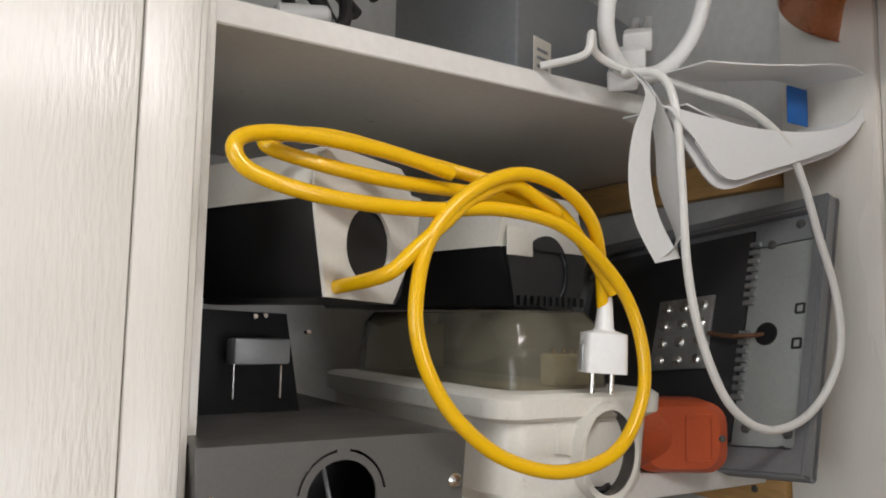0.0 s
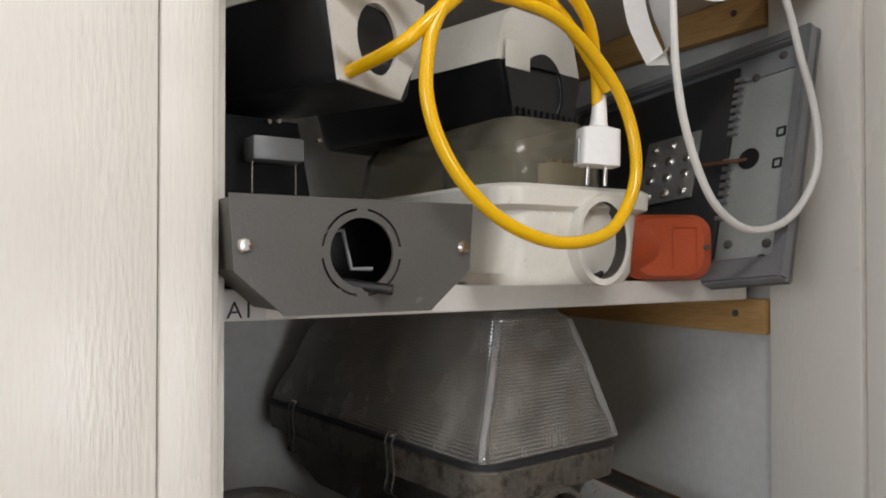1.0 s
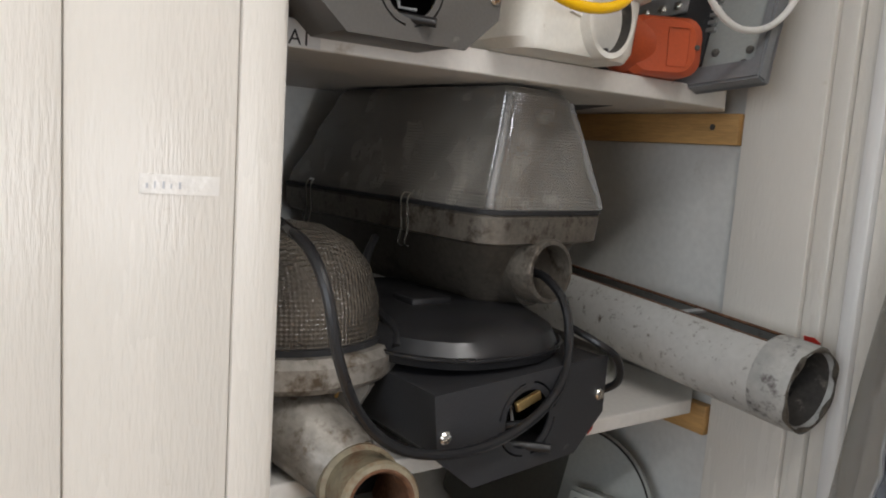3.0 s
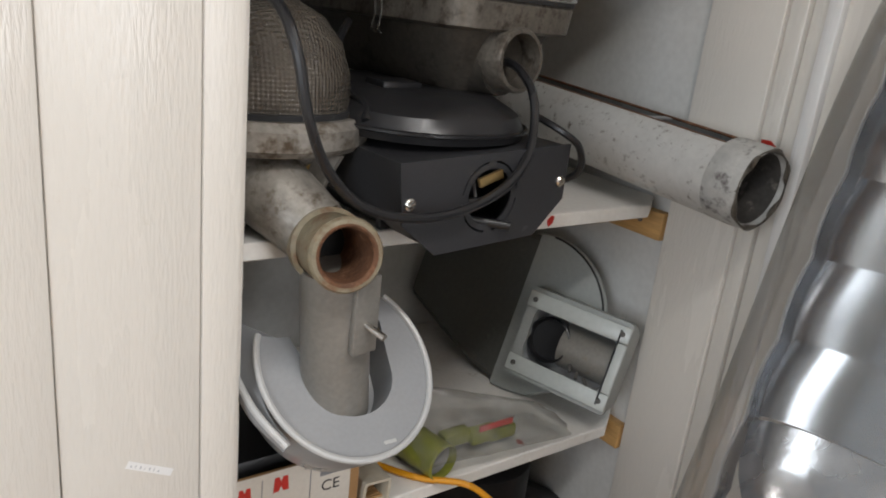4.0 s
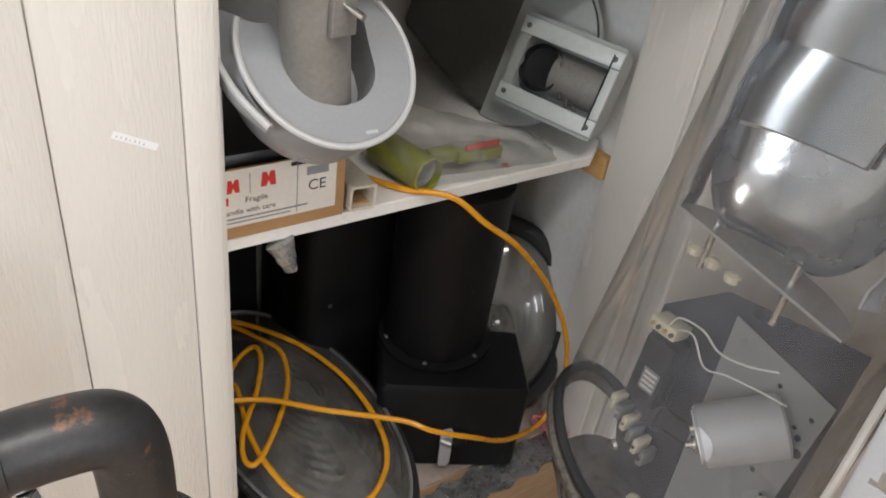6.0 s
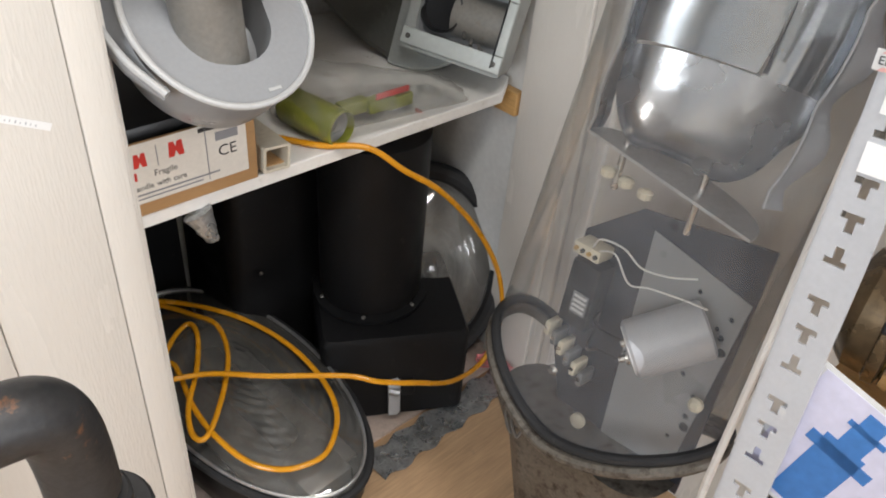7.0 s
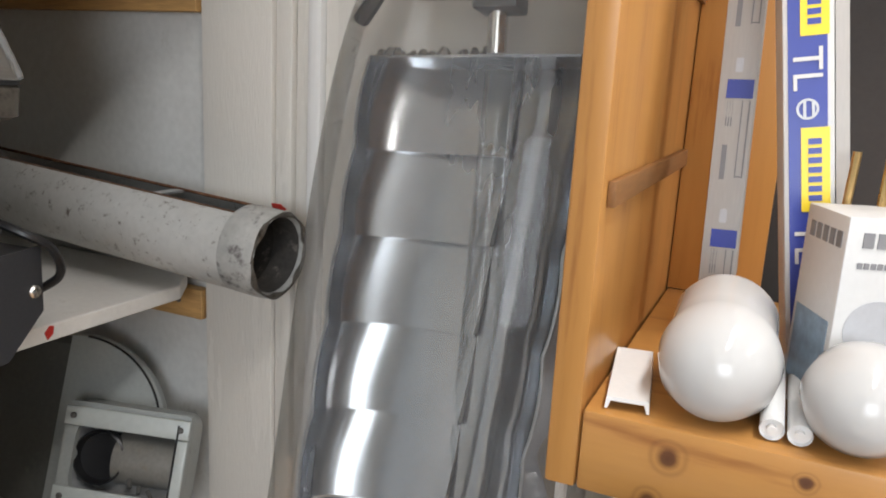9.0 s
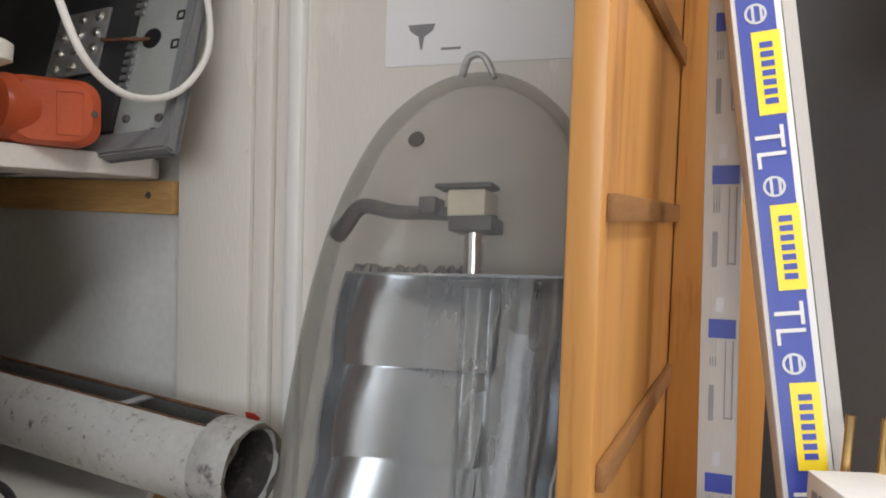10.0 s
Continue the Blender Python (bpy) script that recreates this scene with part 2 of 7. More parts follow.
TROUGHM = mat("speckled_grey_enamel", (0.52, 0.52, 0.50), 0.45, 0.1, var=0.07, scale=10, fine=90, bump=0.10, dirt=(0.11, 0.085, 0.065), dirt_amount=0.30, dirt_scale=75)
# near-black lining with paler flecks; the shade inside hollows is put into its colour
DARKINSIDE = mat("shaded_inside", (0.05, 0.045, 0.04), 0.8, var=0.3, scale=20, fine=120, bump=0.3, dirt=(0.20, 0.18, 0.15), dirt_amount=0.3, dirt_scale=50)
YELLOWC = mat("yellow_pvc_cable", (0.80, 0.46, 0.005), 0.20, var=0.04, scale=10, fine=120, bump=0.02)
ORANGEC = mat("amber_pvc_cable", (0.62, 0.27, 0.010), 0.28, var=0.07, scale=10, fine=120, bump=0.03)
WHITEC = mat("white_pvc_cable", (0.74, 0.73, 0.70), 0.3, var=0.03, scale=10, fine=120, bump=0.02)
BLACKC = mat("black_rubber_cable", (0.010, 0.010, 0.011), 0.33, var=0.15, scale=10, fine=120, bump=0.03)
RUBBER = mat("black_rubber_gasket", (0.013, 0.013, 0.014), 0.72, var=0.2, scale=20, fine=150, bump=0.1, dirt=(0.08, 0.075, 0.07), dirt_amount=0.2, dirt_scale=40)
CHROME = mat("bright_steel", (0.72, 0.70, 0.66), 0.22, 1.0, var=0.06, scale=20, fine=150, bump=0.03)
BRASS = mat("brass", (0.66, 0.46, 0.20), 0.3, 1.0, var=0.10, scale=30, fine=150, bump=0.05)
ZINC = mat("galvanised_steel", (0.55, 0.56, 0.57), 0.38, 0.85, var=0.12, scale=26, fine=160, bump=0.06, dirt=(0.36, 0.33, 0.28), dirt_amount=0.15, dirt_scale=20)
MIRROR = mat("polished_aluminium", (0.44, 0.46, 0.485), 0.24, 1.0, var=0.10, scale=9, fine=40, bump=0.012, bump_dist=0.004, stretch=(1, 1, 0.25), dirt=(0.30, 0.29, 0.27), dirt_amount=0.06, dirt_scale=30)
DENTED = mat("dented_polished_aluminium", (0.52, 0.53, 0.55), 0.24, 1.0, var=0.14, scale=10, fine=22, bump=0.34, bump_dist=0.006, dirt=(0.30, 0.28, 0.25), dirt_amount=0.10, dirt_scale=22)
RACKGREY = mat("grey_rack_enamel", (0.46, 0.47, 0.49), 0.36, 0.1, var=0.05, scale=12, fine=200, bump=0.05, dirt=(0.62, 0.61, 0.59), dirt_amount=0.10, dirt_scale=40)
ORANGEPL = mat("orange_lens_plastic", (0.48, 0.085, 0.028), 0.36, var=0.10, scale=10, fine=200, bump=0.05, dirt=(0.36, 0.12, 0.06), dirt_amount=0.2, dirt_scale=20)
PAPER = mat("white_paper", (0.78, 0.78, 0.78), 0.7, var=0.02, scale=6, fine=200, bump=0.03)
BLUEINK = mat("blue_ink", (0.008, 0.12, 0.42), 0.6, var=0.08)
CARTON = mat("brown_cardboard", (0.40, 0.23, 0.10), 0.8, var=0.10, scale=14, fine=160, bump=0.15, stretch=(0.4, 1, 3))
LABELW = mat("cream_label_paper", (0.66, 0.62, 0.55), 0.7, var=0.05, scale=14, fine=160, bump=0.05, dirt=(0.45, 0.40, 0.32), dirt_amount=0.12, dirt_scale=20)
BOXWHITE = mat("coated_white_card", (0.62, 0.62, 0.61), 0.4, var=0.03, scale=14, fine=160, bump=0.02)
BOXGREY = mat("pale_grey_card", (0.44, 0.425, 0.40), 0.55, var=0.05, scale=14, fine=160, bump=0.04, stretch=(3, 3, 0.4))
INKBLACK = mat("black_ink", (0.015, 0.015, 0.016), 0.6, var=0.05)
INKGREY = mat("grey_ink", (0.22, 0.22, 0.23), 0.6, var=0.05)
INKRED = mat("red_ink", (0.52, 0.03, 0.02), 0.6, var=0.06)
INKNAVY = mat("navy_ink", (0.03, 0.05, 0.30), 0.4, var=0.05)
INKYELLOW = mat("yellow_ink", (0.82, 0.62, 0.02), 0.4, var=0.04)
INKGREEN = mat("green_ink", (0.10, 0.32, 0.22), 0.5, var=0.05)
OPAL = mat("opal_glass", (0.54, 0.535, 0.525), 0.07, var=0.01, scale=6, fine=60, bump=0.0)
GREENPIPE = mat("olive_green_pipe", (0.20, 0.21, 0.03), 0.42, var=0.15, scale=20, fine=150, bump=0.1, dirt=(0.30, 0.29, 0.12), dirt_amount=0.25, dirt_scale=40)
PINK = mat("pink_string", (0.62, 0.20, 0.20), 0.8, var=0.35, scale=60, fine=400, bump=0.5)
TAPEM = mat("crumpled_foil_tape", (0.40, 0.41, 0.41), 0.30, 0.75, var=0.25, scale=30, fine=120, bump=0.9, dirt=(0.16, 0.17, 0.16), dirt_amount=0.45, dirt_scale=60, bump_dist=0.004)
COPPER = mat("copper_sheet", (0.62, 0.34, 0.22), 0.28, 1.0, var=0.12, scale=20, fine=150, bump=0.06)
CASTIRON = mat("black_painted_iron_pipe", (0.035, 0.035, 0.036), 0.42, 0.3, var=0.2, scale=18, fine=150, bump=0.2, dirt=(0.30, 0.13, 0.05), dirt_amount=0.24, dirt_scale=24)
BLUETOY = mat("blue_printed_shape", (0.04, 0.16, 0.42), 0.5, var=0.15)
LILAC = mat("lilac_photo_ground", (0.55, 0.54, 0.66), 0.35, var=0.08, scale=9)
CREAMBLOCK = mat("cream_ceramic", (0.66, 0.60, 0.46), 0.5, var=0.08, scale=30, fine=150, bump=0.05)
GREYCOAT = mat("grey_cast_frame", (0.215, 0.22, 0.23), 0.45, 0.25, var=0.08, scale=14, fine=160, bump=0.08, dirt=(0.16, 0.16, 0.16), dirt_amount=0.15, dirt_scale=30)

SMOKE = clear_mat("smoky_acrylic", (0.92, 0.91, 0.885), 0.05, haze=0.10, haze_colour=(0.52, 0.53, 0.56), dust=0.07, ior=1.42, gloss=0.5, wave=0.14)
CLEARCOVER = clear_mat("hazy_clear_cover", (0.66, 0.62, 0.50), 0.10, haze=0.22, haze_colour=(0.40, 0.37, 0.28), dust=0.12)
PRISM = clear_mat("dirty_prismatic_lens", (0.66, 0.62, 0.56), 0.14, haze=0.26, haze_colour=(0.50, 0.47, 0.42), dust=0.24, ior=2.4)
PRISMDOME = clear_mat("dirty_prismatic_dome", (0.30, 0.27, 0.23), 0.2, haze=0.42, haze_colour=(0.15, 0.13, 0.105), prism=0.7, prism_scale=200, dust=0.25, ior=1.55)
LENSCLEAR = clear_mat("ribbed_clear_lens", (0.96, 0.965, 0.965), 0.05, haze=0.20, haze_colour=(0.88, 0.88, 0.87), dust=0.10, ior=1.7)
LENSDARK = clear_mat("ribbed_floor_lens", (0.78, 0.76, 0.72), 0.06, haze=0.12, haze_colour=(0.42, 0.41, 0.38), dust=0.12, ior=1.7)
AMBERGLASS = clear_mat("yellowed_clear_tube", (0.84, 0.62, 0.26), 0.06, haze=0.30, haze_colour=(0.74, 0.50, 0.17), dust=0.12, ior=1.5)
BAG = clear_mat("clear_plastic_bag", (0.93, 0.93, 0.92), 0.08, haze=0.04, haze_colour=(0.66, 0.66, 0.64), dust=0.20, gloss=0.4)

# ---- mesh tools ----


def rect_ring(w, h, r, n=4):
    """Rounded rectangle, counter-clockwise, as 2D points about its centre."""
    pts = []
    for cx, cy, a0 in ((w / 2 - r, h / 2 - r, 0), (-w / 2 + r, h / 2 - r, 90), (-w / 2 + r, -h / 2 + r, 180), (w / 2 - r, -h / 2 + r, 270)):
        for i in range(n + 1):
            a = radians(a0 + 90 * i / n)
            pts.append((cx + r * math.cos(a), cy + r * math.sin(a)))
    return pts


def circle(r, n=32, ry=None, start=0.0):
    return [(r * math.cos(2 * math.pi * i / n + start), (ry or r) * math.sin(2 * math.pi * i / n + start)) for i in range(n)]


def loft(bm, rings, cap0=True, cap1=True, closed=True):
    vs = [[bm.verts.new(p) for p in ring] for ring in rings]
    k = len(vs[0])
    for a, b in zip(vs, vs[1:]):
        for i in range(k if closed else k - 1):
            j = (i + 1) % k
            bm.faces.new((a[i], a[j], b[j], b[i]))
    if cap0:
        bm.faces.new(vs[0][::-1])
    if cap1:
        bm.faces.new(vs[-1])
    return vs


def box(bm, x0, x1, y0, y1, z0, z1, bev=0.0, m=None):
    r = bmesh.ops.create_cube(bm, size=1)
    vs = r["verts"]
    for v in vs:
        v.co = Vector(((x0 + x1) / 2 + v.co.x * (x1 - x0), (y0 + y1) / 2 + v.co.y * (y1 - y0), (z0 + z1) / 2 + v.co.z * (z1 - z0)))
        if m:
            v.co = m @ v.co
    if bev:
        es = list({e for v in vs for e in v.link_edges})
        bmesh.ops.bevel(bm, geom=es, offset=bev, segments=2, profile=0.5, affect="EDGES")
    return bm


def spline(pts, n=8, closed=False):
    p = [Vector(q) for q in pts]
    out, k = [], len(p)
    for i in range(k if closed else k - 1):
        a, b, c, d = (p[(i - 1) % k] if closed or i else p[0], p[i], p[(i + 1) % k], p[(i + 2) % k] if closed or i < k - 2 else p[-1])
        for s in range(n):
            t = s / n
            out.append(0.5 * ((2 * b) + (c - a) * t + (2 * a - 5 * b + 4 * c - d) * t * t + (3 * b - a - 3 * c + d) * t ** 3))
    if not closed:
        out.append(p[-1])
    return out


def sweep(bm, pts, r, seg=10, flat=None, caps=True):
    """A round (or flat: half-widths) strand along points."""
    pts = [Vector(p) for p in pts]
    t0 = (pts[1] - pts[0]).normalized()
    up = Vector((0, 0, 1)) if abs(t0.z) < 0.9 else Vector((0, 1, 0))
    nrm = (up - t0 * up.dot(t0)).normalized()
    rings = []
    for i, p in enumerate(pts):
        t = (pts[min(i + 1, len(pts) - 1)] - pts[max(i - 1, 0)]).normalized()
        nrm = (nrm - t * nrm.dot(t)).normalized()
        bi = t.cross(nrm)
        rr = r[i] if isinstance(r, (list, tuple)) else r
        a, b = flat or (rr, rr)
        rings.append([p + nrm * a * math.cos(2 * math.pi * j / seg) + bi * b * math.sin(2 * math.pi * j / seg) for j in range(seg)])
    loft(bm, rings, caps, caps)
    return bm


def lathe(bm, prof, seg=40, m=None, caps=(True, True)):
    rings = [[(m or Matrix()) @ Vector((r * math.cos(2 * math.pi * i / seg), r * math.sin(2 * math.pi * i / seg), z)) for i in range(seg)] for r, z in prof]
    loft(bm, rings, *caps)
    return bm


def axis(p, d, roll=0.0):
    """A pose whose z runs along d from p."""
    return Matrix.Translation(p) @ Vector(d).to_track_quat("Z", "Y").to_matrix().to_4x4() @ pose(0, 0, 0, 0, 0, roll)


def rod(bm, p, q, r, seg=16, r2=None, bev=0.0):
    d = Vector(q) - Vector(p)
    h = d.length
    r2 = r if r2 is None else r2
    prof = [(r, 0), (r2, h)] if not bev else [(r - bev, 0), (r, bev), (r2, h - bev), (r2 - bev, h)]
    return lathe(bm, prof, seg, axis(p, d))


def plate(bm, outer, holes, depth, m):
    """A flat plate with holes, drawn in local xy and as thick as depth along local z."""
    top = bmesh.new()
    es = []
    for loop in [outer, *holes]:
        vs = [top.verts.new((x, y, 0)) for x, y in loop]
        es += [top.edges.new((vs[i], vs[(i + 1) % len(vs)])) for i in range(len(vs))]
    bmesh.ops.triangle_fill(top, use_beauty=True, use_dissolve=False, edges=es)
    geo = bmesh.ops.extrude_face_region(top, geom=top.faces[:])
    for v in [g for g in geo["geom"] if isinstance(g, bmesh.types.BMVert)]:
        v.co.z += depth
    bmesh.ops.recalc_face_normals(top, faces=top.faces[:])
    me = bpy.data.meshes.new("tmp")
    top.to_mesh(me)
    top.free()
    me.transform(m)
    bm.from_mesh(me)
    bpy.data.meshes.remove(me)
    return bm


def thing(name, label, category, m=None, group="", kind=""):
    ob = new(name)
    ob.empty_display_size = 0.05
    if m is not None:
        ob.matrix_world = m
    return tagged(ob, label, category, group, kind)


def finish(bm, material, name, sharp=0.6):
    bmesh.ops.recalc_face_normals(bm, faces=bm.faces[:])
    for f in bm.faces:
        f.smooth = True
    for e in bm.edges:
        if len(e.link_faces) == 2 and e.calc_face_angle(0) > sharp:
            e.smooth = False
    me = bpy.data.meshes.new(name)
    bm.to_mesh(me)
    bm.free()
    me.materials.append(material)
    return me


def part(name, bm, material, parent=None, label="", sharp=0.6):
    ob = new(name, finish(bm, material, name, sharp))
    ob.parent = parent
    return tagged(ob, label)


def solo(name, bm, material, label, category, kind="", group=""):
    return tagged(new(name, finish(bm, material, name)), label, category, group, kind)


def bmq():
    return bmesh.new()


def lettering(name, body, size, m, material, parent, label="", align="LEFT"):
    cu = bpy.data.curves.new(name, "FONT")
    cu.body, cu.size, cu.extrude, cu.align_x, cu.resolution_u = body, size, 0.0002, align, 3
    tmp = new(name + "_tmp", cu)
    bpy.context.view_layer.update()
    me = bpy.data.meshes.new_from_object(tmp.evaluated_get(bpy.context.evaluated_depsgraph_get()))
    bpy.data.objects.remove(tmp)
    me.transform(m)
    me.materials.clear()
    me.materials.append(material)
    ob = new(name, me)
    ob.parent = parent
    return tagged(ob, label)


def screw(parent, p, d, r=0.006, material=None, name="screw"):
    bm = bmq()
    lathe(bm, [(r, 0), (r, r * 0.35), (r * 0.75, r * 0.7), (r * 0.3, r * 0.8)], 14, axis(p, d))
    for a in (0, 90):
        box(bm, -r * 0.6, r * 0.6, -r * 0.1, r * 0.1, r * 0.72, r * 0.9, m=axis(p, d, a + 20))
    return part(name, bm, material or CHROME, parent)

# ---- large structure ----
XR, YB = 0.965, 1.22          # cupboard's right inner wall and back
SHELF_FRONT = 0.705


def slab(name, x0, x1, y0, y1, z0, z1, material, label, category, bev=0.0):
    bm = bmq()
    box(bm, x0, x1, y0, y1, z0, z1, bev)
    return solo(name, bm, material, label, category, "structure")


slab("floor", -2.6, 1.2, -3.2, 1.4, ZF - 0.06, ZF, FLOOR, "light brown wooden floor with scuffs", "floor")
slab("ceiling", -2.6, 1.2, -3.2, 1.4, CEIL, CEIL + 0.06, CEILING, "plain white painted ceiling", "ceiling")
slab("wall_east", 0.985, 1.1, -3.2, 0.5, ZF, CEIL, EASTWALL, "wall behind the pine shelves, its shade painted in as dark grey-brown", "wall")
bm = bmq()
for q in ((-3.2, -1.75, ZF, CEIL), (-0.15, 0.78, ZF, CEIL), (-1.75, -0.15, ZF, 0.8), (-1.75, -0.15, 2.1, CEIL)):
    box(bm, -2.7, -2.6, q[0], q[1], q[2], q[3])
solo("wall_west", bm, WALL, "plain pale wall with a window opening", "wall", "structure")
slab("wall_north", -2.6, 0.0, 0.78, 0.88, ZF, CEIL, GREYWALL, "pale grey wall beside the cupboard", "wall")
bm = bmq()
for q in ((-2.6, 0.05, ZF, CEIL), (0.85, 1.2, ZF, CEIL), (0.05, 0.85, ZF, 0.67), (0.05, 0.85, 1.57, CEIL)):
    box(bm, q[0], q[1], -3.2, -3.1, q[2], q[3])
solo("wall_south", bm, WALL, "plain pale wall with a small window opening", "wall", "structure")
bm = bmq()
for q in ((0.05, 0.10, 0.67, 1.57), (0.80, 0.85, 0.67, 1.57), (0.10, 0.80, 0.67, 0.72), (0.10, 0.80, 1.52, 1.57)):
    box(bm, q[0], q[1], -3.17, -3.12, q[2], q[3], 0.004)
solo("window_2", bm, PUREWHITE, "small white window frame", "window", "structure")
bm = bmq()
for q in ((-1.75, -1.69, 0.8, 2.1), (-0.21, -0.15, 0.8, 2.1), (-0.98, -0.92, 0.86, 2.04), (-1.69, -0.21, 0.8, 0.86), (-1.69, -0.21, 2.04, 2.1)):
    box(bm, -2.67, -2.62, q[0], q[1], q[2], q[3], 0.004)
solo("window_1", bm, PUREWHITE, "white window frame with two lights", "window", "structure")
bm = bmq()
box(bm, -2.6, -0.02, 0.765, 0.779, ZF, 0.25, 0.003)
solo("baseboard", bm, GREYRIM, "tall pale grey baseboard beside the cupboard", "baseboard", "structure")

# cupboard carcass
slab("wall_cupboard_right", XR, 0.984, 0.716, YB, ZF, 2.3, INNER, "off-white painted inner side of the cupboard", "wall")
slab("wall_cupboard_left", 0.0, 0.02, 0.72, YB, ZF, 2.3, INNER, "off-white painted inner side of the cupboard", "wall")
slab("wall_cupboard_back", 0.0, 0.984, YB, YB + 0.02, ZF, 2.3, INNER, "off-white painted cupboard back", "wall")
slab("cupboard_top", 0.0, 0.984, 0.716, YB + 0.02, 2.3, 2.32, PAINT, "cream painted cupboard top board", "cupboard")
slab("cupboard_head", 0.0, 0.99, 0.65, 0.714, 2.2, 2.5, PAINT, "cream painted board over the cupboard opening", "trim")
bm = bmq()
box(bm, 0.02, XR, 0.655, YB, ZF, ZF + 0.006)
solo("cupboard_floor", bm, mat("pinkish_board", (0.52, 0.42, 0.36), 0.6, var=0.12, scale=14, fine=120, bump=0.1, dirt=(0.33, 0.27, 0.22), dirt_amount=0.3, dirt_scale=26), "dusty pinkish board on the cupboard floor", "floor", "structure")

# right side of the opening: broad board, bead and recessed strips up to the bookcase
bm = bmq()
box(bm, 0.95, 0.984, 0.585, 0.715, ZF, 2.3, 0.003)
solo("trim_1", bm, PAINT, "cream painted flat door lining", "trim", "structure")
bm = bmq()
for y0, y1, x in ((0.555, 0.584, 0.957), (0.527, 0.554, 0.966)):
    box(bm, x, 0.984, y0, y1, ZF, 2.3, 0.004)
solo("trim_2", bm, PAINT, "cream painted stepped moulding", "trim", "structure")
bm = bmq()
box(bm, 0.952, 0.984, 0.503, 0.526, ZF, 2.3, 0.005)
solo("trim_3", bm, mat("white_gloss_bead", (0.80, 0.79, 0.77), 0.28, var=0.03, stretch=(3, 3, 0.1)), "white painted narrow bead", "trim", "structure")
slab("wall_panel", 0.965, 0.984, 0.0, 0.502, ZF, 2.3, PAINT, "smooth cream painted panel behind the standing luminaire", "wall")

# shelves with their cleats
for i, (z0, z1, lab) in enumerate(((1.742, 1.766, "white painted top shelf"), (1.302, 1.330, "white painted shelf with a code at its edge"), (0.822, 0.844, "white painted shelf with red marks"), (0.398, 0.420, "white painted lower shelf with red marks"))):
    bm = bmq()
    vs = [bm.verts.new((x, y, z)) for z in (z0, z1) for x, y in ((0.022, SHELF_FRONT), (0.885, SHELF_FRONT), (0.948, SHELF_FRONT + 0.045), (XR - 0.001, YB - 0.001), (0.022, YB - 0.001))]
    bm.faces.new(vs[:5][::-1])
    bm.faces.new(vs[5:])
    for k in range(5):
        bm.faces.new((vs[k], vs[(k + 1) % 5], vs[5 + (k + 1) % 5], vs[5 + k]))
    bmesh.ops.bevel(bm, geom=bm.edges[:], offset=0.0015, segments=1, affect="EDGES")
    solo("shelf", bm, SHELF, lab, "shelf", "structure", "cupboard shelves")
    bm = bmq()
    box(bm, XR - 0.022, XR - 0.001, 0.718, 1.18, z0 - 0.052, z0 - 0.002, 0.002)
    cl = tagged(new("cleat", finish(bm, CLEAT, "cleat")), "bare pine cleat screwed under a shelf", "cleat", "shelf cleats", "structure")
    screw(cl, (XR - 0.022, 0.765, z0 - 0.024), (-1, 0, 0), 0.005, STEELGREY)
code = bmq()
box(code, 0.170, 0.216, 0.7042, 0.7048, 1.303, 1.3285)
tag = solo("shelf_label", code, BOXWHITE, "small white shelf label with a printed code", "label")
lettering("code", "A1", 0.021, pose(0.181, 0.7040, 1.3050, 90, 0, 0), INKBLACK, tag)
for p in ((0.700, 0.705, 0.4204), (0.655, 0.7045, 0.833)):
    bm = bmq()
    plate(bm, [(0.0, 0.0), (0.008, 0.006), (0.010, 0.016), (0.004, 0.018), (-0.004, 0.010)], [], 0.0006, pose(p[0], p[1] + 0.02, p[2] + 0.0003, 0, 0, 20) if p[2] < 0.5 else pose(p[0], p[1], p[2] - 0.008, 90, 0, 0))
    solo("paint_mark", bm, INKRED, "small smear of red paint on a shelf", "mark")

# left door leaf, closed
leaf = thing("door_1", "cream painted panelled cupboard door, closed", "door", kind="structure")
DY = 0.668
for x0, x1, y0, name in ((0.1145, 0.1545, DY - 0.022, "stile"), (-0.0262, 0.1137, DY - 0.0195, "panel"), (-0.140, -0.027, DY - 0.022, "stile")):
    bm = bmq()
    box(bm, x0, x1, y0, DY + 0.022, ZF + 0.01, 2.2, 0.0025)
    part(name, bm, PAINT, leaf)
bm = bmq()
box(bm, -0.137, 0.152, DY + 0.008, DY + 0.021, ZF + 0.011, 2.199)
part("backing", bm, PAINT, leaf)
bm = bmq()
box(bm, 0.1550, 0.1625, DY - 0.008, DY + 0.024, ZF + 0.01, 2.2, 0.002)
part("edge_bead", bm, PAINT, leaf)
slab("trim_4", 0.0, 0.176, 0.693, 0.715, ZF, 2.3, PAINT, "cream painted frame board behind the closed door", "trim")
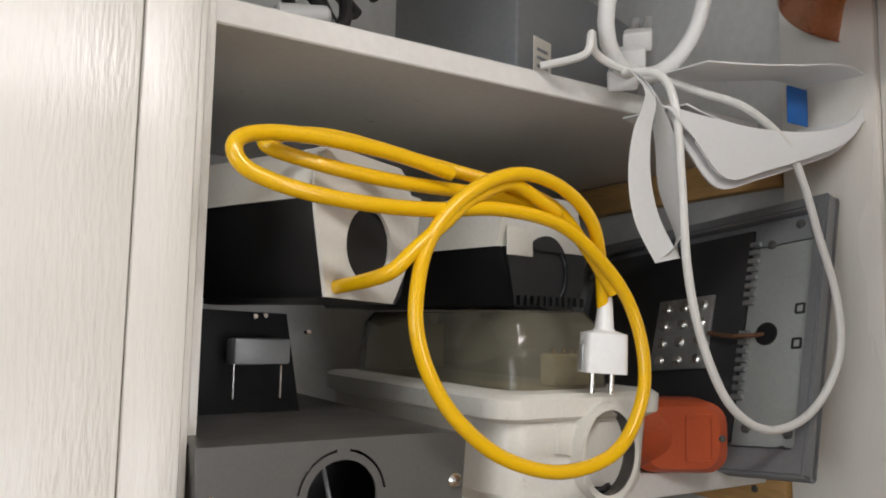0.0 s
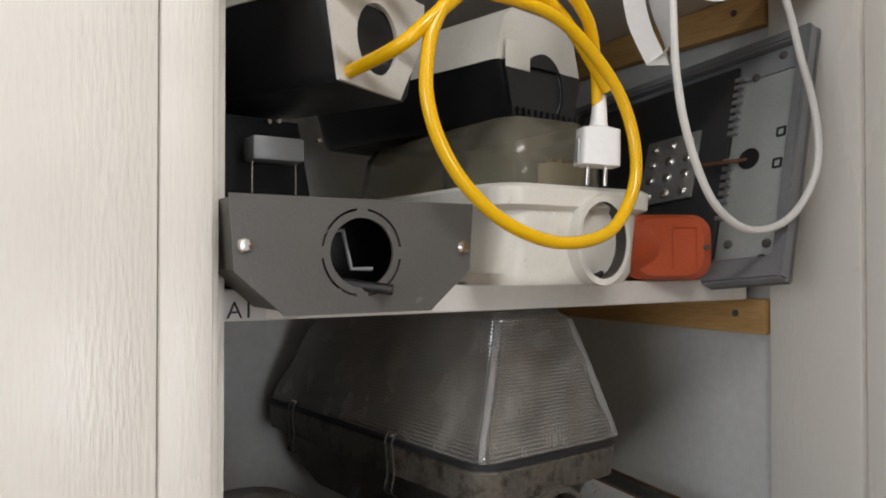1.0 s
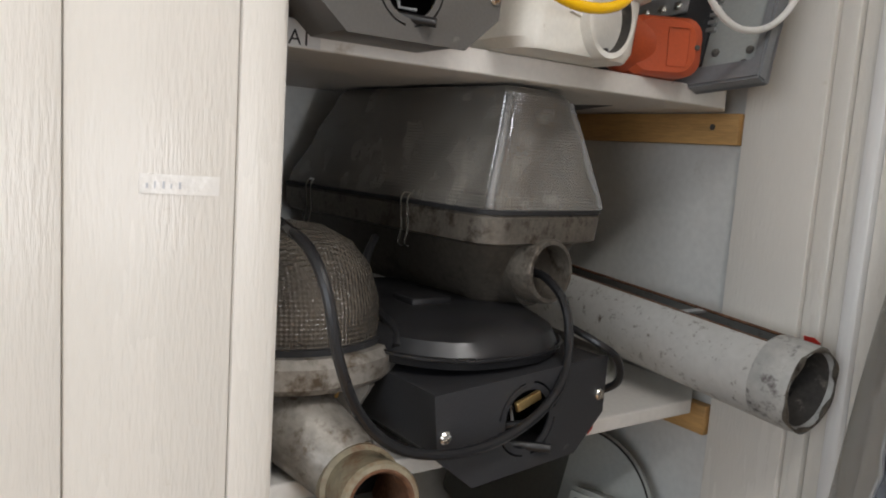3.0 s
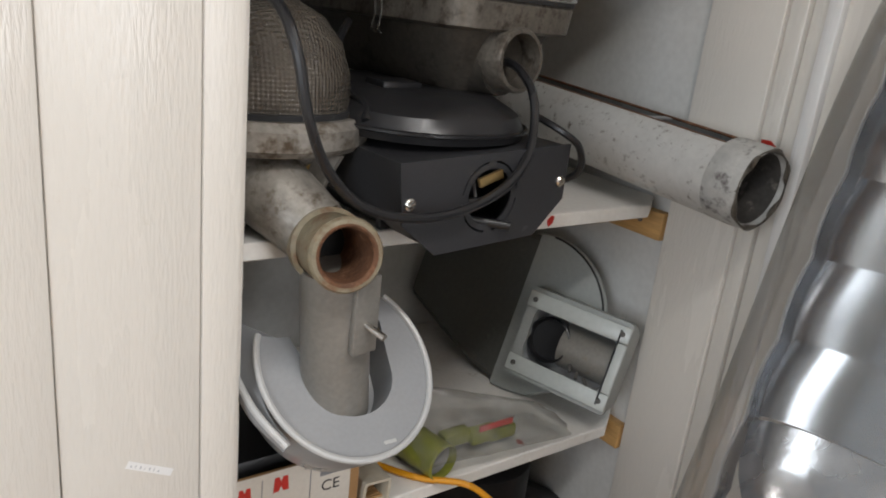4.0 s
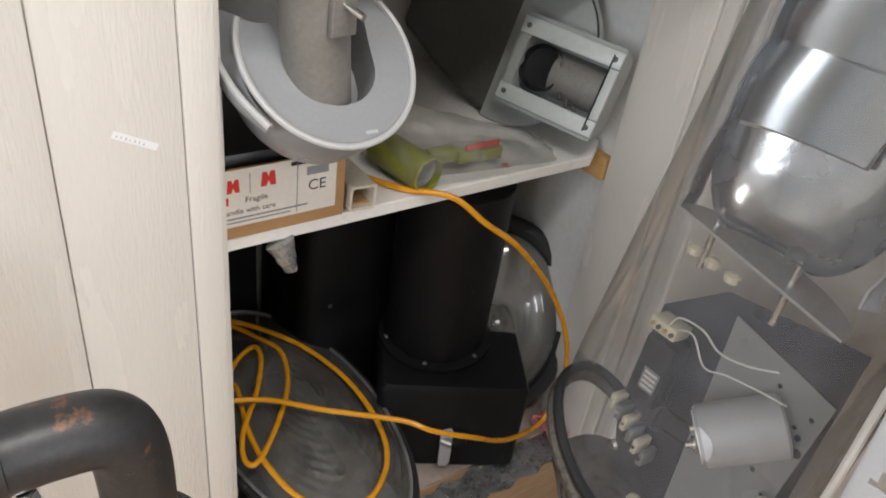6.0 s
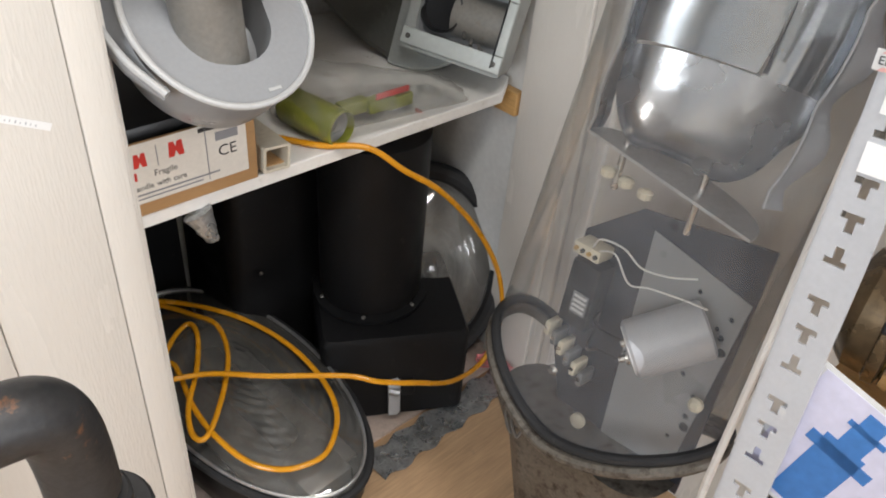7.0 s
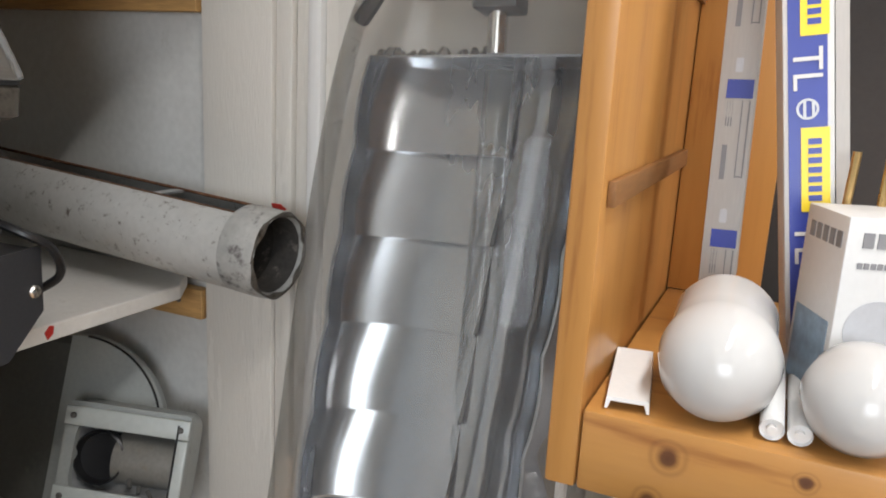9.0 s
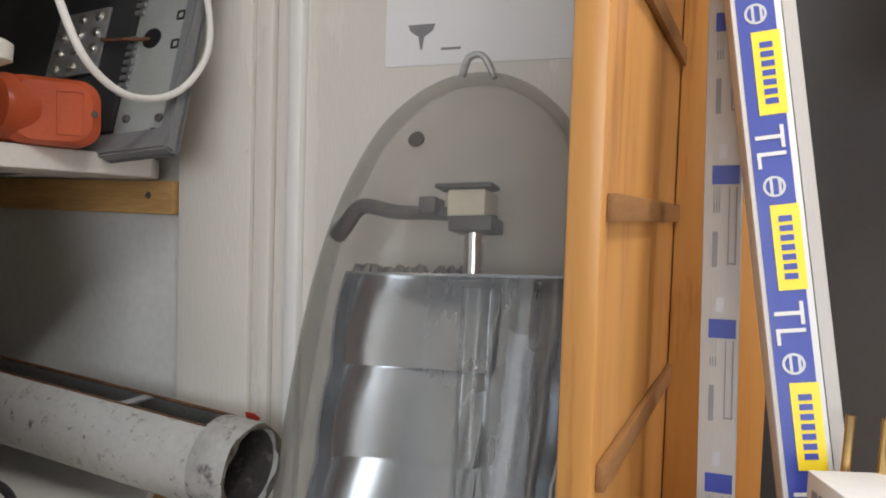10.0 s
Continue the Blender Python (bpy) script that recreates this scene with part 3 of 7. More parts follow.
for x0, x1, z, h, tilt in ((0.031, 0.099, 1.166, 0.017, 1), (0.034, 0.086, 0.619, 0.009, 27)):
    w = x1 - x0
    bm = bmq()
    box(bm, -w / 2, w / 2, 0.0, 0.0006, -h / 2, h / 2)
    me = finish(bm, mat("glossy_tape", (0.76, 0.74, 0.70), 0.06, var=0.03, bump=0.5, fine=70) if h > 0.012 else PUREWHITE, "label_strip")
    ob = tagged(new("label_strip", me), "glossy clear tape strip with faded writing on the door" if h > 0.012 else "narrow white label strip stuck on the door", "label")
    ob.matrix_world = pose((x0 + x1) / 2, DY - 0.0202, z, 0, tilt, 0)
    for k in range(5 if h > 0.012 else 7):
        bm = bmq()
        x = w * (-0.42 + 0.10 * k)
        box(bm, x, x + w * (0.018 if k % 2 else 0.030), -0.0004, -0.0001, -h * 0.22, h * (0.14 if k % 3 else 0.02))
        part("faded_mark", bm, RACKGREY, ob)

# unseen ceiling housings over both lamps, the added fill included
for x, y in ((0.05, -0.5), (0.25, -2.0)):
    cl = thing("ceiling_light", "unseen white ceiling luminaire housing", "ceiling light", pose(x, y, CEIL), group="ceiling lights")
    bm = bmq()
    box(bm, -0.65, 0.65, -0.12, 0.12, -0.075, 0.0, 0.01)
    part("housing", bm, PUREWHITE, cl)

# ---- right side: standing luminaire ----
AX = Vector((0.205, 0.055, 1.32)).normalized()
YL = (Vector((0, 1, 0)) - AX * AX.y).normalized()
XL = YL.cross(AX)
STAND = Matrix.Translation((0.665, 0.185, 0.085)) @ Matrix((XL, YL, AX)).transposed().to_4x4()
std = thing("street_luminaire", "large street luminaire with smoky clear bowl, stood on end", "street lamp", STAND)


def bowl_ring(h, w, d, n=56, lift=0.0, sq=2.4):
    out = []
    for i in range(n):
        a = 2 * math.pi * i / n
        c, s = math.cos(a), math.sin(a)
        k = (abs(c) ** sq + abs(s) ** sq) ** (-1 / sq)
        out.append((d * k * c, w * k * s, h + lift * abs(k * s) ** 1.6))
    return out


def sway(ring):
    """The bowl's centre line leans sideways along its height."""
    return [(x, y + 0.060 - 0.066 * z, z) for x, y, z in ring]


rings = [sway(bowl_ring(h, w, d, lift=li)) for h, w, d, li in spline(((0.02, 0.200, 0.102, 0.10), (0.1, 0.203, 0.100, 0.09), (0.3, 0.200, 0.096, 0.05), (0.6, 0.191, 0.092, 0), (0.85, 0.187, 0.090, 0), (1.0, 0.182, 0.088, 0), (1.12, 0.171, 0.082, 0), (1.21, 0.150, 0.072, 0), (1.285, 0.116, 0.058, 0), (1.325, 0.078, 0.042, 0), (1.345, 0.042, 0.026, 0), (1.352, 0.010, 0.01, 0)), 4)]
bm = bmq()
loft(bm, rings, False, True)
bowl = part("bowl", bm, SMOKE, std, "smoky clear acrylic bowl", 1.2)
lip = sway(bowl_ring(0.015, 0.204, 0.105, lift=0.10))
bm = bmq()
sweep(bm, lip + lip[:1], 0.0085, 10, caps=False)
part("gasket", bm, RUBBER, std, "thick grey rubber gasket round the rim")
bm = bmq()
sweep(bm, [(x * 1.03, y * 1.01, z - 0.020) for x, y, z in lip + lip[:1]], 0.011, 10, caps=False)
part("rim", bm, DIRTYALU, std, "dull cast rim under the gasket")
bm = bmq()
sweep(bm, spline([(-0.02, -0.055, 1.340), (-0.024, -0.042, 1.364), (-0.024, -0.025, 1.364), (-0.02, -0.016, 1.344)], 6), 0.004, 8)
part("hanging_hook", bm, ZINC, std)

# reflector: a leaning aluminium trough, stepped facets on one flank, smooth on the other
STEP, Z_LOW, Z_TOP = 0.105, 0.475, 1.125


def trough_edge(z):
    """Front plane and both edges of the trough at one height, with scalloped flanges."""
    bulge = 0.006 * abs(math.sin(math.pi * (z - 0.495) / STEP)) ** 0.7
    return -0.072 + 0.10 * (z - 0.43), 0.153 - 0.042 * (z - 0.45) + bulge, -0.094 - 0.080 * (z - 0.43) - bulge


def trough_point(z, a, deep=0.075, narrow=1.0, bulge=True):
    e, yl, yr = trough_edge(z if bulge else 0.495 + STEP * round((z - 0.495) / STEP))
    e = -0.072 + 0.10 * (z - 0.43)
    yc, hw = (yl + yr) / 2, (yl - yr) / 2 * narrow
    c, q = math.cos(radians(a)), math.sin(radians(a))
    return (e + deep * q ** 0.75, yc + hw * math.copysign(abs(c) ** 0.85, c), z)


zs = [Z_LOW + (Z_TOP - Z_LOW) * k / 60 for k in range(61)]
for a0, a1, lab in ((0, 16, "polished reflector flank with scalloped edge"), (164, 180, "polished reflector flank with scalloped edge")):
    bm = bmq()
    loft(bm, [[trough_point(z, a0 + (a1 - a0) * k / 5) for z in zs] for k in range(6)], False, False, closed=False)
    part("reflector_side", bm, MIRROR, std, lab, 0.9)
bm = bmq()
loft(bm, [[trough_point(0.595 + 0.53 * j / 24, 100 + 64 * k / 16, 0.075 + (0.004 if k in (4, 9) else 0.0)) for j in range(25)] for k in range(17)], False, False, closed=False)
part("reflector_panel", bm, MIRROR, std, "smooth polished reflector panel", 0.9)
for k in range(5):
    z0 = 0.600 + STEP * k
    bm = bmq()
    rows_ = [[trough_point(z0 + STEP * v, 16 + 84 * j / 14, 0.075 - 0.014 * (1 - v)) for j in range(15)] for v in (0.0, 0.25, 0.5, 0.75, 1.0)]
    loft(bm, rows_, False, False, closed=False)
    loft(bm, [rows_[0], [trough_point(z0 - 0.0005, 16 + 84 * j / 14, 0.075) for j in range(15)]], False, False, closed=False)
    part("reflector_facet", bm, MIRROR, std, "polished stepped reflector facet", 0.5)
for side in (1, 2):
    bm = bmq()
    sweep(bm, [(trough_edge(z)[0], trough_edge(z)[side], z) for z in zs], 0.0026, 6)
    part("reflector_edge", bm, ZINC, std, "bright rolled reflector edge")
bm = bmq()
outer_, inner_ = [], []
for z in zs[:50]:
    e, yl, yr = trough_edge(z)
    inner_.append((e + 0.002, yr - 0.002, z))
    outer_.append((e + 0.018, yr - 0.016 - 0.008 * math.sin(2 * math.pi * z / STEP), z))
loft(bm, [inner_, outer_, [(x + 0.0015, y, z) for x, y, z in outer_], [(x + 0.0015, y, z) for x, y, z in inner_]], False, False, closed=False)
part("scalloped_flange", bm, RACKGREY, std, "pale grey scalloped flange", 1.0)
# top end with soot and debris
bm = bmq()
ring = [trough_point(Z_TOP, a) for a in range(0, 181, 9)]
loft(bm, [ring, [(x, y, z + 0.003) for x, y, z in ring]])
part("end_plate", bm, MIRROR, std, "thin polished end plate")
bm = bmq()
rng = random.Random(4)
for k in range(54):
    u = rng.random() ** 1.4
    p = (0.0 + 0.05 * rng.random(), 0.118 - 0.15 * u, Z_TOP + 0.003)
    q = 0.002 + 0.006 * rng.random()
    rod(bm, p, (p[0], p[1] + q * (rng.random() - 0.5), p[2] + q * 1.3), q, 6, q * 0.4)
tagged(part("debris", bm, DIRTYALU, std, "brown dirt flakes"), kind="stuff")
bm = bmq()
rod(bm, (0.035, -0.022, 0.62), (0.030, -0.030, 1.115), 0.019, 24)
part("lamp_tube", bm, clear_mat("lamp_glass", (0.93, 0.95, 0.96), 0.05, haze=0.04, gloss=0.7), std, "clear tubular discharge lamp")
# bracket above the reflector
bm = bmq()
sweep(bm, spline([(0.0, 0.140, 1.172), (-0.01, 0.126, 1.180), (-0.01, 0.104, 1.203), (-0.01, 0.06, 1.196), (-0.01, 0.0, 1.193), (-0.01, -0.06, 1.184)], 6), [0.011 - 0.00014 * k for k in range(31)], 8)
part("bracket_arm", bm, STEELGREY, std)
bm = bmq()
box(bm, -0.025, 0.02, -0.052, -0.008, 1.188, 1.218, 0.003)
part("bracket_block", bm, CREAMBLOCK, std)
for q in ((-0.03, 0.0, 0.004, 0.024, 1.192, 1.210), (-0.03, 0.0, -0.060, 0.006, 1.2185, 1.224), (-0.03, 0.012, -0.062, -0.012, 1.172, 1.188)):
    bm = bmq()
    box(bm, *q, 0.002)
    part("bracket_tab", bm, STEELGREY, std)
bm = bmq()
rod(bm, (-0.005, -0.035, 1.128), (-0.008, -0.035, 1.172), 0.011, 18)
part("lamp_cap", bm, CHROME, std)
bm = bmq()
lathe(bm, [(0.006, 0), (0.009, 0.002), (0.009, 0.004), (0.005, 0.004)], 16, axis((-0.066, 0.012, 1.262), (-1, 0, 0.3)))
part("bowl_plug", bm, STEELGREY, std)
# lower end: dished reflector, gear tray, capacitor, ballast
bm = bmq()
loft(bm, [[trough_point(0.478 + 0.117 * (1 - math.cos(u)), 4 + 172 * j / 28, 0.075 * (0.30 + 0.70 * math.sin(u)), 0.42 + 0.57 * math.sin(u), False) for j in range(29)] for u in (math.pi / 2 * k / 10 for k in range(11))], False, False, closed=False)
part("dish_reflector", bm, DENTED, std, "dented polished dished end reflector", 1.2)
bm = bmq()
lo, hi = [], []
for j in range(21):
    x, y, z = trough_point(0.47, 180 * j / 20, 0.080)
    lo.append((x, y, 0.446 + 0.17 * y))
    hi.append((x, y, 0.450 + 0.17 * y))
loft(bm, [lo, hi])
part("end_plate", bm, ZINC, std, "grey metal end plate of the reflector")
for x, y, z in ((-0.045, 0.105, 0.440), (-0.040, -0.012, 0.425)):
    bm = bmq()
    rod(bm, (x, y, z - 0.035), (x, y, z + 0.055), 0.0048, 12)
    part("spacer", bm, CHROME, std)
bm = bmq()
lathe(bm, [(0.013, 0), (0.013, 0.004), (0.008, 0.007), (0.001, 0.007)], 18, axis((-0.035, 0.0, 0.480), (-0.8, 0, 0.6)))
part("bolt", bm, STEELGREY, std)
for y in (0.112, 0.082, 0.050):
    bm = bmq()
    lathe(bm, [(0.004, 0), (0.010, 0.003), (0.011, 0.012), (0.005, 0.016)], 10, pose(-0.060, y, 0.418 + 0.10 * (y - 0.08)))
    part("ceramic_bead", bm, CREAMBLOCK, std)
bm = bmq()
TRAYM = Matrix(((0, 0, 1, 0.008), (1, 0, 0, 0.0), (0, 1, 0, 0.0), (0, 0, 0, 1)))
plate(bm, [(-0.112, 0.318), (-0.092, 0.0), (0.030, -0.012), (0.052, 0.352)], [[(x + r * c, y + r * q) for c, q in circle(1.0, 10)] for x, y, r in ((-0.094, 0.285, 0.004), (-0.080, 0.262, 0.004), (-0.098, 0.232, 0.007), (-0.090, 0.252, 0.005), (-0.086, 0.145, 0.004), (-0.090, 0.090, 0.008), (-0.086, 0.108, 0.005), (-0.072, 0.060, 0.004), (-0.060, 0.170, 0.004), (-0.066, 0.205, 0.004), (-0.040, 0.300, 0.004), (-0.074, 0.02, 0.004))], 0.002, TRAYM)
part("gear_plate", bm, GREYPL, std, "perforated grey gear plate")
bm = bmq()
plate(bm, [(-0.115, -0.03), (0.120, -0.03), (0.168, 0.10), (0.162, 0.300), (0.080, 0.372), (-0.115, 0.400)], [], 0.004, TRAYM @ pose(0, 0, 0.004))
part("gear_tray", bm, NAVYTRAY, std, "dark gear board")
bm = bmq()
rod(bm, (-0.068, -0.004, 0.206), (-0.001, -0.072, 0.262), 0.043, 40, bev=0.004)
cap = part("capacitor", bm, RACKGREY, std, "pale grey cylindrical capacitor")
ca = (Vector((-0.001, -0.072, 0.262)) - Vector((-0.068, -0.004, 0.206))).normalized()
bm = bmq()
lathe(bm, [(0.036, 0.0), (0.036, 0.0018), (0.001, 0.0022)], 36, axis(Vector((-0.068, -0.004, 0.206)), -ca))
part("lid", bm, PUREWHITE, cap)
for dz in (0.018, -0.014):
    bm = bmq()
    lathe(bm, [(0.011, 0), (0.011, 0.004), (0.005, 0.006), (0.005, 0.014), (0.001, 0.014)], 14, axis(Vector((-0.068, -0.004, 0.206)) + Vector((-0.3 * dz, 0.0, dz)), -ca))
    part("terminal", bm, CHROME, cap)
for dz in (0.020, -0.012):
    bm = bmq()
    sweep(bm, spline([(-0.078, 0.006, 0.200 + dz), (-0.072, 0.040, 0.192 + dz), (-0.045, 0.072, 0.170 + dz * 1.6), (-0.012, 0.086, 0.176 + dz)], 5), 0.002, 6)
    part("lead", bm, BLACKC, cap)
bm = bmq()
box(bm, -0.040, 0.003, 0.088, 0.140, 0.165, 0.275, 0.005)
bal = part("ballast", bm, BLACKCAST, std, "black ballast with a printed plate")
bm = bmq()
box(bm, -0.0412, -0.0402, 0.094, 0.122, 0.190, 0.226)
part("type_plate", bm, INKGREY, bal)
for k in range(4):
    bm = bmq()
    box(bm, -0.0416, -0.0412, 0.097, 0.119, 0.194 + 0.008 * k, 0.198 + 0.008 * k)
    part("faded_line", bm, BOXWHITE, bal)
bm = bmq()
box(bm, -0.036, 0.003, 0.100, 0.148, 0.280, 0.300, 0.003)
blk = part("terminal_block", bm, CREAMBLOCK, std)
for k in range(4):
    bm = bmq()
    rod(bm, (-0.036, 0.106 + 0.0115 * k, 0.290), (-0.040, 0.106 + 0.0115 * k, 0.290), 0.0035, 10)
    part("screw", bm, BRASS if k % 2 else STEELGREY, blk)
for k in range(6):
    bm = bmq()
    y, z = 0.150 - 0.016 * k, 0.118 - 0.010 * k
    box(bm, -0.032, 0.003, y, y + 0.011, z, z + 0.026, 0.003)
    con = part("connector", bm, GREYCOAT if k % 2 else CREAMBLOCK, std)
    bm = bmq()
    rod(bm, (-0.032, y + 0.0055, z + 0.014), (-0.035, y + 0.0055, z + 0.014), 0.0035, 10)
    part("screw", bm, CHROME, con)
for x, y, z, r in ((-0.030, 0.128, 0.060, 0.010), (-0.028, 0.060, 0.002, 0.013), (-0.020, -0.100, 0.150, 0.011)):
    bm = bmq()
    lathe(bm, [(r, 0), (r, 0.006), (r * 0.5, 0.010), (0.001, 0.010)], 12, axis((x + 0.01, y, z), (-1, 0, 0.1)))
    part("grommet", bm, CREAMBLOCK if r > 0.0105 else CHROME, std)
for pts in (((-0.030, 0.118, 0.300), (-0.045, 0.100, 0.326), (-0.045, 0.062, 0.330), (-0.042, 0.030, 0.315), (-0.040, -0.010, 0.322), (-0.030, -0.045, 0.335)), ((-0.030, 0.108, 0.298), (-0.050, 0.070, 0.318), (-0.045, 0.040, 0.285), (-0.040, 0.010, 0.292), (-0.035, -0.040, 0.300), (-0.030, -0.072, 0.302))):
    bm = bmq()
    sweep(bm, spline(pts, 6), 0.0015, 6)
    part("wire", bm, WHITEC, std)
bm = bmq()
for dy in (0.0, 0.012):
    sweep(bm, spline([(-0.098, 0.125 + dy, 0.035), (-0.106, 0.130 + dy, 0.0), (-0.100, 0.115 + dy, -0.035), (-0.092, 0.110 + dy, -0.01)], 5), 0.003, 6)
part("spring_clip", bm, STEELGREY, std)
bm = bmq()
loft(bm, [[(x, y + 0.055, z) for x, y in rect_ring(w, d, r, 5)] for w, d, r, z in ((0.07, 0.10, 0.03, -0.385), (0.09, 0.13, 0.04, -0.27), (0.15, 0.24, 0.06, -0.08), (0.17, 0.33, 0.07, -0.012))])
part("housing", bm, DIRTYALU, std, "cast housing under the bowl")
bm = bmq()
sweep(bm, spline([(0.60, 0.0, ZF), (0.57, 0.0, 0.05), (0.555, 0.005, 0.25), (0.565, 0.01, 0.45), (0.585, 0.02, 0.7), (0.62, 0.03, 1.0)], 6), 0.005, 8)
solo("white_cable", bm, WHITEC, "white cable running up beside the slotted post", "cable")

# ---- pine bookcase and what it holds ----
case = thing("pine_bookcase", "lacquered pine shelf unit with slotted side panel", "bookcase", pose(0.535, 0.0, 0.886))
bm = bmq()
box(bm, 0.0, 0.40, 0.0, 0.023, 0.0, 1.15, 0.003)
side = part("side_panel", bm, PINE_Z, case)
bm = bmq()
box(bm, 0.0, 0.40, -0.62, -0.001, 0.0, 0.062, 0.003)
part("bottom_shelf", bm, PINE_Y, case)
for z in (0.378, 0.205, 0.545):
    bm = bmq()
    box(bm, 0.012, 0.39, -0.006, -0.0005, z, z + 0.018, 0.0005)
    part("shelf_slot", bm, mat("slot_wood", (0.22, 0.10, 0.03), 0.6, var=0.2, stretch=(0.4, 3, 3)), case)
bm = bmq()
box(bm, 0.385, 0.40, -0.10, -0.001, 0.063, 1.15, 0.002)
part("back_strip", bm, PINE_Z, case)

tubes = []
for name, p, q, w, d, twist in (("tube_carton", (0.735, -0.066, 0.95), (0.78, -0.043, 1.85), 0.030, 0.032, 0), ("tube_carton", (0.672, -0.149, 0.95), (0.72, -0.022, 1.80), 0.036, 0.040, 8)):
    d0 = (Vector(q) - Vector(p))
    zl = d0.normalized()
    xl = Vector((1, 0, 0)) - zl * zl.x
    xl = (pose(0, 0, 0, 0, 0, twist).to_3x3() @ xl.normalized())
    xl = (xl - zl * xl.dot(zl)).normalized()
    m = Matrix.Translation(p) @ Matrix((xl, zl.cross(xl), zl)).transposed().to_4x4()
    navy = name and w > 0.032
    tc = thing(name, "white and navy fluorescent tube carton with yellow panels" if navy else "pale grey fluorescent tube carton with small print", "carton", m, group="tube cartons")
    bm = bmq()
    box(bm, 0.0, d, -w / 2, w / 2, 0.0, d0.length, 0.001)
    part("sleeve", bm, BOXGREY if not navy else BOXWHITE, tc)
    if navy:
        bm = bmq()
        box(bm, 0.0, d, -w / 2 - 0.010, -w / 2 - 0.0005, 0.0, d0.length)
        part("side_flap", bm, BOXGREY, tc)
        bm = bmq()
        box(bm, -0.0006, 0.0, -w * 0.36, w * 0.40, 0.0, d0.length)
        part("navy_band", bm, INKNAVY, tc)
        for k in range(7):
            z = 0.005 + 0.1325 * k
            bm = bmq()
            box(bm, -0.0012, -0.0006, -w * 0.40, w * 0.16, z, z + 0.064)
            pan = part("yellow_panel", bm, INKYELLOW, tc)
            for j in range(7):
                bm = bmq()
                box(bm, -0.0016, -0.0012, -w * 0.24, w * 0.02, z + 0.008 + 0.0072 * j, z + 0.0125 + 0.0072 * j)
                part("bar", bm, INKNAVY, pan)
            lettering("type_letters", "TL", 0.030, Matrix(((0, 0, -1, -0.0014), (0, -1, 0, w * 0.30), (-1, 0, 0, z - 0.008), (0, 0, 0, 1))), BOXWHITE, tc)
            bm = bmq()
            lathe(bm, [(0.0080, 0), (0.0080, 0.0005), (0.0062, 0.0005)], 20, axis((-0.0008, 0.001, z + 0.078), (-1, 0, 0)), (False, False))
            for q in (-0.0030, 0.0030):
                box(bm, -0.0014, -0.0008, q - 0.001, q + 0.001, z + 0.072, z + 0.084)
            part("round_mark", bm, RACKGREY, tc)
    else:
        for k in range(6):
            z = 0.012 + 0.130 * k
            for q in ((-0.44, 0.28, 0.076, 0.092, INKNAVY), (-0.40, -0.36, 0.008, 0.074, INKGREY), (-0.20, -0.17, 0.008, 0.074, INKGREY), (0.04, 0.28, 0.060, 0.0745, BOXGREY), (0.06, 0.09, 0.052, 0.0745, INKGREY), (0.13, 0.16, 0.052, 0.0745, INKGREY), (0.20, 0.23, 0.052, 0.0745, INKGREY), (-0.38, -0.18, 0.0085, 0.0095, INKGREY), (0.10, 0.24, 0.006, 0.036, INKGREY), (-0.10, 0.10, 0.098, 0.110, RACKGREY)):
                bm = bmq()
                box(bm, -0.0006, 0.0, q[0] * w, q[1] * w, z + q[2], z + q[3])
                part("print_bar", bm, q[4], tc)

bl = thing("globe_lamp", "large opal white bulb lying on the pine shelf", "bulb", axis((0.572, -0.084, 0.990), (0.93, 0.03, 0.20)))
bm = bmq()
lathe(bm, [(0.002, -0.044), (0.016, -0.041), (0.029, -0.032), (0.038, -0.018), (0.0415, 0.0), (0.0395, 0.014), (0.0375, 0.030), (0.0375, 0.060), (0.035, 0.068), (0.028, 0.073), (0.02, 0.075)], 44)
part("bulb_glass", bm, OPAL, bl)
bm = bmq()
lathe(bm, [(0.018, 0.075), (0.014, 0.082), (0.0135, 0.105), (0.005, 0.111)], 20)
part("cap", bm, CHROME, bl)
b2 = thing("globe_lamp", "opal globe bulb beside the packed lamps on the pine shelf", "bulb", axis((0.560, -0.172, 0.985), (0.95, -0.1, 0.25)))
bm = bmq()
lathe(bm, [(0.002, -0.036), (0.018, -0.031), (0.031, -0.018), (0.0365, 0.0), (0.033, 0.018), (0.022, 0.036), (0.016, 0.055)], 40)
part("bulb_glass", bm, OPAL, b2)
bm = bmq()
lathe(bm, [(0.0135, 0.055), (0.0135, 0.08), (0.005, 0.086)], 20)
part("cap", bm, CHROME, b2)
for y in (-0.123, -0.140):
    bm = bmq()
    lathe(bm, [(0.003, 0.0), (0.003, 0.004), (0.0072, 0.004), (0.0078, 0.001), (0.0078, 0.10), (0.006, 0.104)], 20, axis((0.548, y, 0.956 + 0.001), (1, 0.02, 0.12)))
    solo("small_tube_lamp", bm, PUREWHITE, "short white tube lamp lying on the pine shelf", "lamp", group="small tube lamps")
bm = bmq()
plate(bm, [(-0.016, 0.0), (-0.014, 0.0), (-0.012, 0.006), (0.011, 0.006), (0.013, 0.0), (0.015, 0.0), (0.014, 0.009), (-0.015, 0.009)], [], 0.11, Matrix(((0, 0, 1, 0.545), (-1, 0, 0, -0.030), (0, 1, 0, 0.9495), (0, 0, 0, 1))) @ pose(0, 0, 0, 0, -8, 0))
solo("plastic_clip", bm, PUREWHITE, "white plastic channel piece lying on the pine shelf", "clip")
pk = thing("bulb_box", "white printed cardboard bulb box standing on the pine shelf", "box", pose(0.585, -0.150, 0.9495, 0, 0, 22))
bm = bmq()
box(bm, 0.0, 0.062, -0.062, 0.0, 0.0, 0.148, 0.0012)
part("carton", bm, BOXWHITE, pk)
